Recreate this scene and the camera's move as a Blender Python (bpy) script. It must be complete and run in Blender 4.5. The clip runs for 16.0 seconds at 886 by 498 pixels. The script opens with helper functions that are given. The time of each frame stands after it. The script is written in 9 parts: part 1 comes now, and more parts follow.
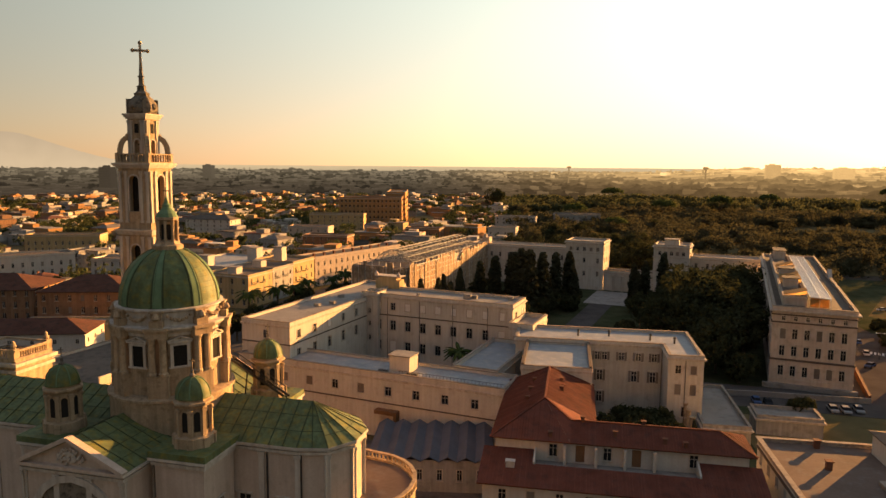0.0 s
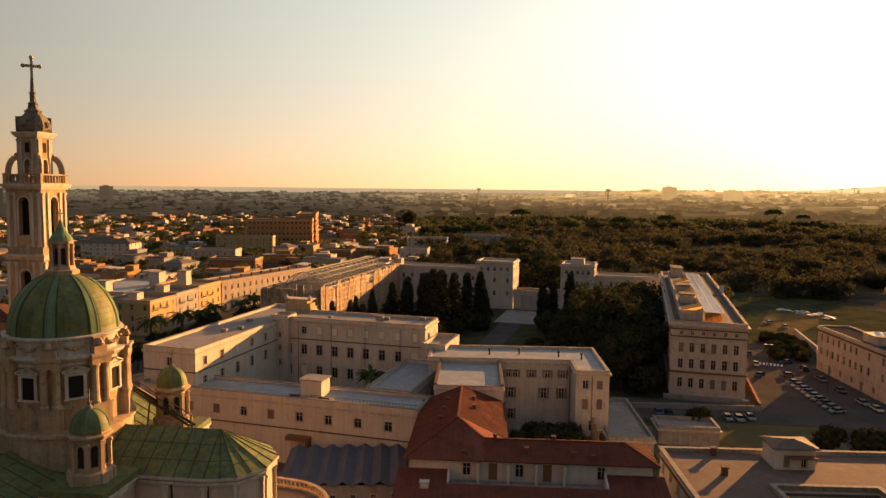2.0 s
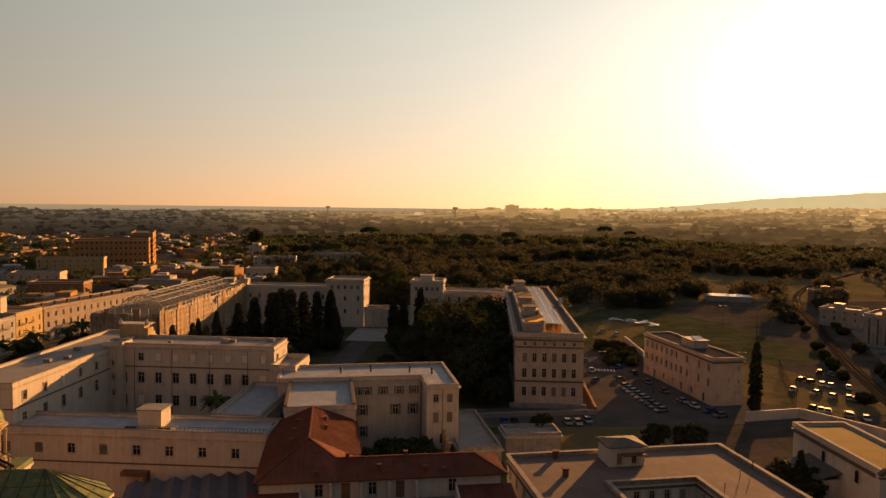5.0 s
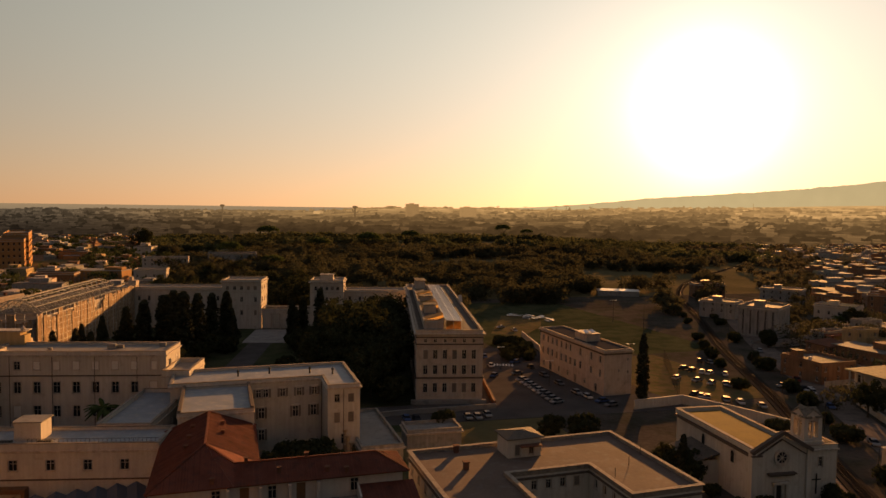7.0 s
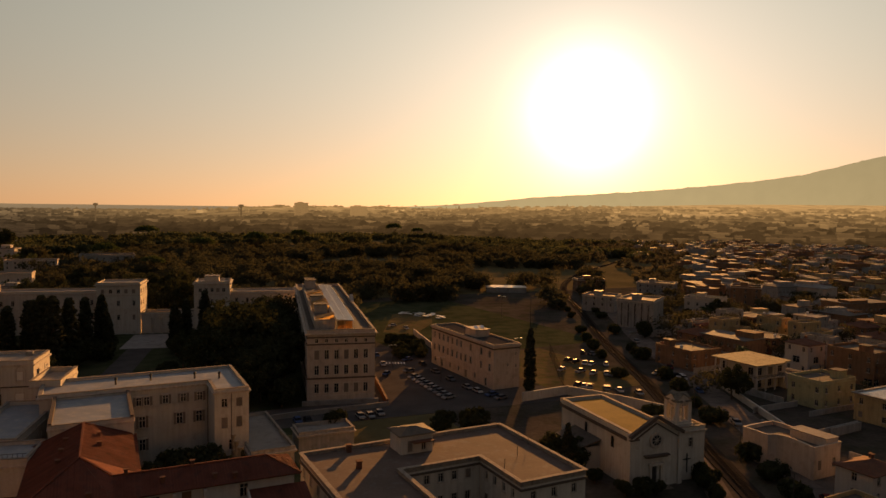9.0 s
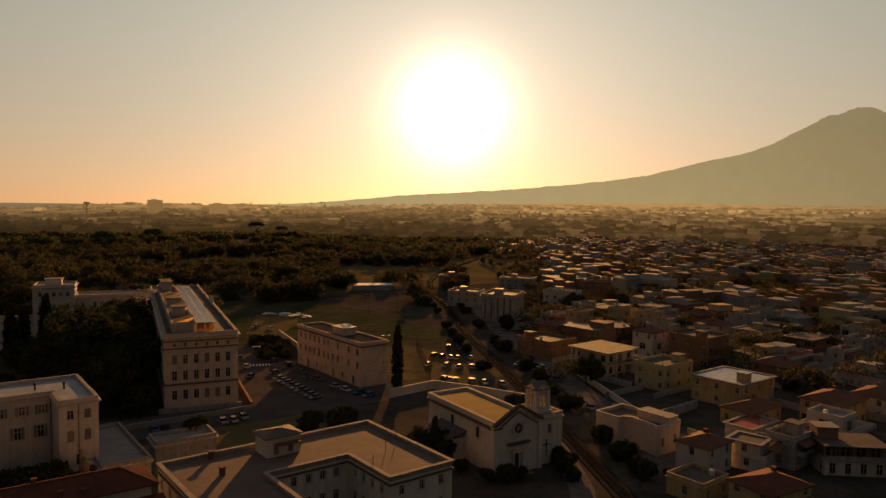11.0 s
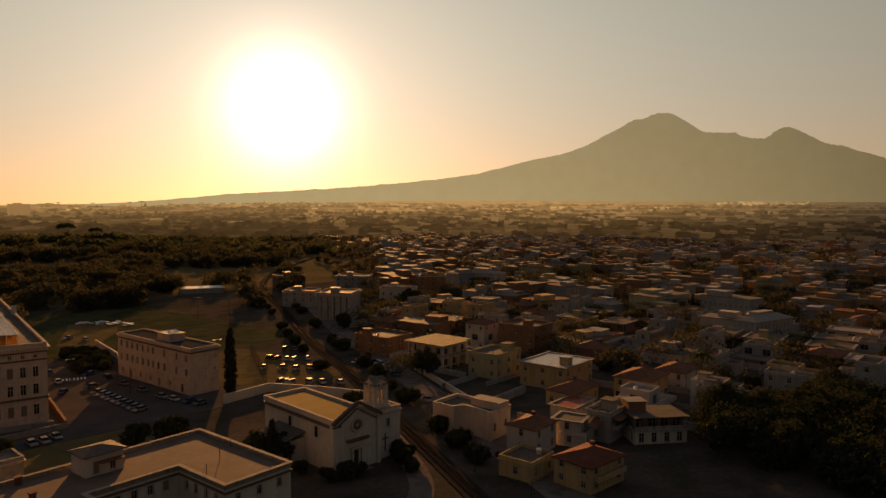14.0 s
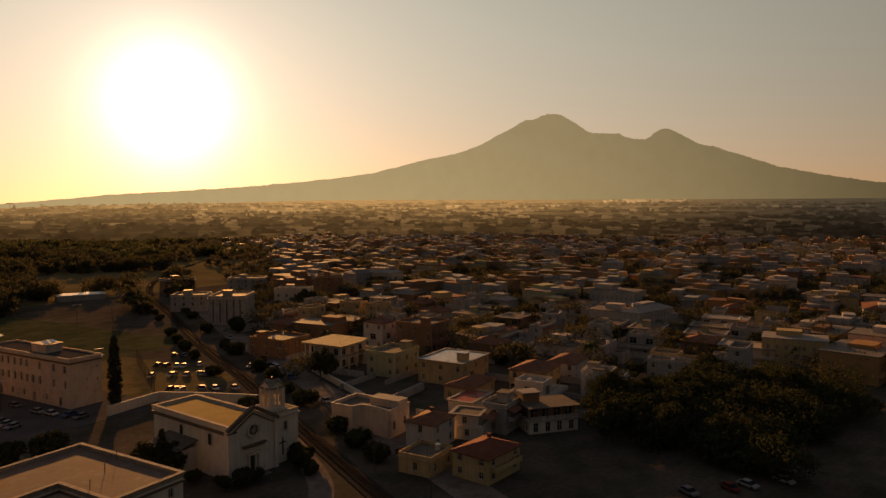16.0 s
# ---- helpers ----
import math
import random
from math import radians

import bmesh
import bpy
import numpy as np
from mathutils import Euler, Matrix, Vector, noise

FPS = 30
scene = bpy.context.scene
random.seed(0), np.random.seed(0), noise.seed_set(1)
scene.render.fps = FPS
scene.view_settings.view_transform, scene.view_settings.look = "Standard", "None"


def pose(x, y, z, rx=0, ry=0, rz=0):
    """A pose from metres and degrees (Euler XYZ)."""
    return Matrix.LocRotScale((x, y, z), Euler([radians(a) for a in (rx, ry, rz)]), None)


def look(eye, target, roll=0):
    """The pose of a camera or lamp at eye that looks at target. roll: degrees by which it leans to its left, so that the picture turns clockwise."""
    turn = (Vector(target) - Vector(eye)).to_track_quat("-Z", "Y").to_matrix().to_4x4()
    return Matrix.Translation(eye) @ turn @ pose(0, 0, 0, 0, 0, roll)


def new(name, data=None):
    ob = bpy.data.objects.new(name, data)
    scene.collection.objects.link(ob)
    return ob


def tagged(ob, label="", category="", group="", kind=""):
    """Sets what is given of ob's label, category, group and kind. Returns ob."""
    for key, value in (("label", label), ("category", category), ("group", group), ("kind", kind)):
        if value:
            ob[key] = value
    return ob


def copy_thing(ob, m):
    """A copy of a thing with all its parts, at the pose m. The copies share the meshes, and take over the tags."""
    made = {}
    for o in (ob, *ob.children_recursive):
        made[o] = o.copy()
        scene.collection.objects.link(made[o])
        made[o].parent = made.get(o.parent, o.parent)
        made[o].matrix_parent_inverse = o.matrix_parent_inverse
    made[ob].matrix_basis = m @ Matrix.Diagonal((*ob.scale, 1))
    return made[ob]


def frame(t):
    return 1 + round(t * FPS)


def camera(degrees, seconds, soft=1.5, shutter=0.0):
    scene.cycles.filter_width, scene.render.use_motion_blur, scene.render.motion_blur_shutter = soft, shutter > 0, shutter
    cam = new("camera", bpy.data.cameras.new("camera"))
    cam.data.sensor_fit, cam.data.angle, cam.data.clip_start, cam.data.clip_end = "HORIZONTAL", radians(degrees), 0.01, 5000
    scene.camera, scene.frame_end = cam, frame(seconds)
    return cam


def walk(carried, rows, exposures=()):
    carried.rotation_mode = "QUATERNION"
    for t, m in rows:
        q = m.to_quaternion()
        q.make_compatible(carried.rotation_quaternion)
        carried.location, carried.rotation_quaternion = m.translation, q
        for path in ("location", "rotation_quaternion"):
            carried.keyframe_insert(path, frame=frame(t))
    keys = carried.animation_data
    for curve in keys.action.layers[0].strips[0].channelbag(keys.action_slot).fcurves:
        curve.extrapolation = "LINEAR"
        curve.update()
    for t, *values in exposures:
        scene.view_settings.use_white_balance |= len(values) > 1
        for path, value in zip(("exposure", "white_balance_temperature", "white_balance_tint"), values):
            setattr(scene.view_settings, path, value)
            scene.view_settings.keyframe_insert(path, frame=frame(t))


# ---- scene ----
# ---------------------------------------------------------------- camera
cam = camera(64.6, 16.0)
PATH = [
    (0.0, 0.00, 0.00, 56.00, 23.05, -6.83, -0.49),
    (0.5, 0.06, -0.12, 56.00, 21.32, -6.40, -0.50),
    (1.0, 0.12, -0.24, 56.01, 19.59, -5.91, -0.56),
    (1.5, 0.18, -0.36, 56.01, 17.79, -5.45, -0.59),
    (2.0, 0.23, -0.48, 56.01, 15.84, -5.01, -0.61),
    (2.5, 0.27, -0.60, 56.01, 13.89, -4.53, -0.64),
    (3.0, 0.31, -0.73, 56.01, 11.82, -4.08, -0.67),
    (3.5, 0.35, -0.86, 56.01, 9.73, -3.62, -0.69),
    (4.0, 0.37, -0.99, 56.01, 7.68, -3.47, -0.72),
    (6.5, 0.44, -1.65, 55.99, -2.48, -3.41, -0.73),
    (7.0, 0.44, -1.79, 55.98, -4.52, -3.41, -0.77),
    (7.5, 0.43, -1.93, 55.97, -6.56, -3.38, -0.74),
    (8.0, 0.42, -2.08, 55.96, -8.52, -3.36, -0.73),
    (8.5, 0.40, -2.22, 55.95, -10.87, -3.36, -0.69),
    (9.0, 0.38, -2.37, 55.94, -13.42, -3.39, -0.76),
    (11.5, 0.19, -3.12, 55.87, -26.91, -3.38, -0.77),
    (12.0, 0.14, -3.27, 55.86, -29.29, -3.36, -0.68),
    (12.5, 0.08, -3.43, 55.84, -31.29, -3.41, -0.58),
    (13.0, 0.02, -3.59, 55.82, -33.36, -3.40, -0.54),
    (13.5, -0.05, -3.75, 55.80, -35.56, -3.44, -0.42),
    (14.0, -0.13, -3.91, 55.78, -37.72, -3.43, -0.38),
    (14.5, -0.21, -4.08, 55.76, -40.06, -3.43, -0.22),
    (15.0, -0.29, -4.24, 55.74, -42.17, -3.46, -0.13),
    (15.5, -0.38, -4.41, 55.72, -44.23, -3.48, -0.10),
    (16.0, -0.47, -4.58, 55.69, -46.16, -3.47, 0.09),
]
EXPOSURE = [(t, e + 1.55, k, n) for t, e, k, n in ((0.0, 0.30, 7500, 17), (2.0, 0.05, 7700, 22), (4.0, -0.36, 7900, 26), (6.5, -0.80, 8150, 26), (9.0, -1.08, 8500, 26), (12.0, -1.34, 8600, 24), (16.0, -1.20, 8650, 27))]
walk(cam, [(t, pose(x, y, z, 90 + pitch, roll, yaw)) for t, x, y, z, yaw, pitch, roll in PATH], EXPOSURE)

# ---------------------------------------------------------------- world and sun
SUN_YAW, SUN_UP = -25.0, 7.75          # degrees; yaw from +y, positive towards -x
sun_way = Vector((-math.sin(radians(SUN_YAW)) * math.cos(radians(SUN_UP)), math.cos(radians(SUN_YAW)) * math.cos(radians(SUN_UP)), math.sin(radians(SUN_UP))))


def make_world():
    """A Nishita sky under evening haze: warm towards the horizon, brightest round the low sun."""
    w = bpy.data.worlds.new("evening_sky")
    w.use_nodes = True
    scene.world = w
    nt = w.node_tree
    nt.nodes.clear()

    def math_node(op, a, b=None):
        n = nt.nodes.new("ShaderNodeMath")
        n.operation = op
        for k, v in enumerate((a, b)):
            if v is None:
                continue
            if isinstance(v, (int, float)):
                n.inputs[k].default_value = v
            else:
                nt.links.new(v, n.inputs[k])
        return n.outputs[0]

    def falloff(x, width):
        return math_node("EXPONENT", math_node("MULTIPLY", x, -1.0 / width))

    def layer(colour, strength):
        b = nt.nodes.new("ShaderNodeBackground")
        b.inputs["Color"].default_value = (*colour, 1)
        nt.links.new(strength, b.inputs["Strength"])
        return b.outputs[0]

    sky = nt.nodes.new("ShaderNodeTexSky")
    sky.sky_type = "NISHITA"
    sky.sun_disc = False
    sky.sun_elevation, sky.sun_rotation = radians(SUN_UP), radians(-SUN_YAW)
    sky.altitude, sky.air_density, sky.dust_density, sky.ozone_density = 60.0, 1.0, 0.6, 1.0
    bg = nt.nodes.new("ShaderNodeBackground")
    bg.inputs["Strength"].default_value = 0.01
    nt.links.new(sky.outputs[0], bg.inputs["Color"])
    tc = nt.nodes.new("ShaderNodeTexCoord")
    dot = nt.nodes.new("ShaderNodeVectorMath")
    dot.operation = "DOT_PRODUCT"
    dot.inputs[1].default_value = sun_way
    nt.links.new(tc.outputs["Generated"], dot.inputs[0])
    away = math_node("MULTIPLY", math_node("ARCCOSINE", math_node("MINIMUM", dot.outputs["Value"], 1.0)), 180 / math.pi)
    sep = nt.nodes.new("ShaderNodeSeparateXYZ")
    nt.links.new(tc.outputs["Generated"], sep.inputs[0])
    up = math_node("MAXIMUM", sep.outputs["Z"], 0.0)
    low = falloff(up, 0.10)
    near_sun = math_node("ADD", SKY_BASE, math_node("MULTIPLY", falloff(away, SKY_WIDE), SKY_GAIN))
    # the sky darkens towards the zenith and behind, away from the sunset
    zenith = math_node("ADD", 0.2, math_node("MULTIPLY", falloff(math_node("POWER", math_node("DIVIDE", up, 0.46), 4.0), 1.0), 0.8))
    behind = math_node("ADD", 0.5, math_node("MULTIPLY", falloff(math_node("POWER", math_node("DIVIDE", away, 72.0), 4.0), 1.0), 0.5))
    near_sun = math_node("MULTIPLY", near_sun, math_node("MULTIPLY", zenith, behind))
    core = math_node("POWER", math_node("DIVIDE", away, CORE_SIZE), 2.0)
    layers = [
        bg.outputs[0],
        layer(HAZE_LOW, math_node("MULTIPLY", low, near_sun)),
        layer(HAZE_HIGH, math_node("MULTIPLY", math_node("SUBTRACT", 1.0, low), near_sun)),
        layer((0.066, 0.080, 0.112), math_node("SUBTRACT", 1.0, falloff(math_node("POWER", math_node("DIVIDE", up, 0.5), 4.0), 1.0))),
        layer((0.95, 0.82, 0.84), math_node("MULTIPLY", falloff(away, 9.0), GLOW)),
        layer((1.0, 0.97, 0.86), math_node("MULTIPLY", math_node("EXPONENT", math_node("MULTIPLY", core, -1.0)), CORE)),
    ]
    total = layers[0]
    for k in layers[1:]:
        add = nt.nodes.new("ShaderNodeAddShader")
        nt.links.new(total, add.inputs[0])
        nt.links.new(k, add.inputs[1])
        total = add.outputs[0]
    out = nt.nodes.new("ShaderNodeOutputWorld")
    nt.links.new(total, out.inputs["Surface"])


HAZE_LOW, HAZE_HIGH = (0.262, 0.173, 0.101), (0.139, 0.178, 0.168)
SKY_BASE, SKY_WIDE, SKY_GAIN = 0.25, 60.0, 2.6
GLOW, CORE, CORE_SIZE = 0.27, 1.2, 3.9
make_world()
sun = new("sun", bpy.data.lights.new("sun", "SUN"))
sun.data.energy, sun.data.angle, sun.data.color = 6.6, radians(0.6), (1.0, 0.53, 0.18)
sun.matrix_basis = look((0, 0, 0), -(sun_way + Vector((0, 0, 0.02))))
sun.location = (0, 0, 300)
# ---------------------------------------------------------------- materials
def material(name, base, rough=0.8, spread=0.15, scale=0.4, fine=6.0, bump=0.15, metal=0.0, stain=None, stain_at=0.6, stripes=None, per_object=0.0, gloss=0.03, translucent=0.0, island=0.0, streak=0.0):
    """Two scales of variation, an optional stain colour in patches, and fine relief; all in metres of the world."""
    m = bpy.data.materials.new(name)
    m.use_nodes = True
    nt = m.node_tree
    b = nt.nodes["Principled BSDF"]
    b.inputs["Roughness"].default_value, b.inputs["Metallic"].default_value = rough, metal
    b.inputs["Specular IOR Level"].default_value = gloss
    geo = nt.nodes.new("ShaderNodeNewGeometry")

    def noise_at(s, detail=4.0):
        n = nt.nodes.new("ShaderNodeTexNoise")
        n.inputs["Scale"].default_value, n.inputs["Detail"].default_value = s, detail
        nt.links.new(geo.outputs["Position"], n.inputs["Vector"])
        return n

    def ramp(src, a, c, lo, hi):
        r = nt.nodes.new("ShaderNodeMapRange")
        r.inputs["From Min"].default_value, r.inputs["From Max"].default_value = a, c
        r.inputs["To Min"].default_value, r.inputs["To Max"].default_value = lo, hi
        nt.links.new(src, r.inputs["Value"])
        return r.outputs[0]

    def times(x, y):
        n = nt.nodes.new("ShaderNodeMath")
        n.operation = "MULTIPLY"
        nt.links.new(x, n.inputs[0])
        nt.links.new(y, n.inputs[1])
        return n.outputs[0]

    large, small = noise_at(scale), noise_at(fine, 6.0)
    value = times(ramp(large.outputs["Fac"], 0.25, 0.75, 1 - spread, 1 + spread), ramp(small.outputs["Fac"], 0.25, 0.75, 1 - spread * 0.7, 1 + spread * 0.7))
    if streak:
        # rain streaks: noise drawn out downwards
        tall = nt.nodes.new("ShaderNodeVectorMath")
        tall.operation = "MULTIPLY"
        tall.inputs[1].default_value = (1.0, 1.0, 0.07)
        nt.links.new(geo.outputs["Position"], tall.inputs[0])
        run = noise_at(1.6, 5.0)
        nt.links.new(tall.outputs[0], run.inputs["Vector"])
        value = times(value, ramp(run.outputs["Fac"], 0.35, 0.65, 1 - streak, 1 + streak * 0.5))
    if per_object:
        info = nt.nodes.new("ShaderNodeObjectInfo")
        value = times(value, ramp(info.outputs["Random"], 0, 1, 1 - per_object, 1 + per_object))
    if island:
        value = times(value, ramp(geo.outputs["Random Per Island"], 0, 1, 1 - island, 1 + island))
    col = nt.nodes.new("ShaderNodeMix")
    col.data_type = "RGBA"
    col.inputs[6].default_value = (*base, 1)
    col.inputs[7].default_value = (*(stain or base), 1)
    if stain:
        third = noise_at(scale * 2.3, 5.0)
        nt.links.new(ramp(third.outputs["Fac"], stain_at - 0.06, stain_at + 0.12, 0, 1), col.inputs[0])
    else:
        col.inputs[0].default_value = 0
    scaled = nt.nodes.new("ShaderNodeVectorMath")
    scaled.operation = "SCALE"
    nt.links.new(col.outputs[2], scaled.inputs[0])
    nt.links.new(value, scaled.inputs["Scale"])
    nt.links.new(scaled.outputs[0], b.inputs["Base Color"])
    bp = nt.nodes.new("ShaderNodeBump")
    bp.inputs["Strength"].default_value, bp.inputs["Distance"].default_value = bump, 0.08
    nt.links.new(small.outputs["Fac"], bp.inputs["Height"])
    nt.links.new(bp.outputs[0], b.inputs["Normal"])
    if translucent:
        t = nt.nodes.new("ShaderNodeBsdfTranslucent")
        nt.links.new(scaled.outputs[0], t.inputs["Color"])
        mx = nt.nodes.new("ShaderNodeMixShader")
        mx.inputs[0].default_value = translucent
        nt.links.new(b.outputs[0], mx.inputs[1])
        nt.links.new(t.outputs[0], mx.inputs[2])
        nt.links.new(mx.outputs[0], nt.nodes["Material Output"].inputs["Surface"])
    return m


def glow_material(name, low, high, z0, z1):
    """A plain backdrop colour that glows with painted haze, from low at z0 to high at z1."""
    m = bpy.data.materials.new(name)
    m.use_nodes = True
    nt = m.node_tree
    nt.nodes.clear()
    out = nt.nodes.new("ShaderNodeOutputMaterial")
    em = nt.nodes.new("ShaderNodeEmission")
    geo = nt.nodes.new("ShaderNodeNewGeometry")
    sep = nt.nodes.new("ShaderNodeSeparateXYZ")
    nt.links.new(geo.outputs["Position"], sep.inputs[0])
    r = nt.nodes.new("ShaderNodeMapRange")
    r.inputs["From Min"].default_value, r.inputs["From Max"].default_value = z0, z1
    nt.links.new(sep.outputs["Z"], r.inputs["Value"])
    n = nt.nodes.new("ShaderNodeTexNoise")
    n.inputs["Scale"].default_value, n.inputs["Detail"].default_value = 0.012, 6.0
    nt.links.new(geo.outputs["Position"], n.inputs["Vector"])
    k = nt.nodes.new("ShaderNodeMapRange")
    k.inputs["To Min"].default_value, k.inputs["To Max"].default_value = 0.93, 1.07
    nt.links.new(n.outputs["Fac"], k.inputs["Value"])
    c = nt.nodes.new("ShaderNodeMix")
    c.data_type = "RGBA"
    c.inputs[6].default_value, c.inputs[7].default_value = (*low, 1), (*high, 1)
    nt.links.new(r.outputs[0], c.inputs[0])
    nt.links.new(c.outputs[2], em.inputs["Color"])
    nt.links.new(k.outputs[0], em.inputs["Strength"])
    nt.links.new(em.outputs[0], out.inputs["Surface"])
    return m


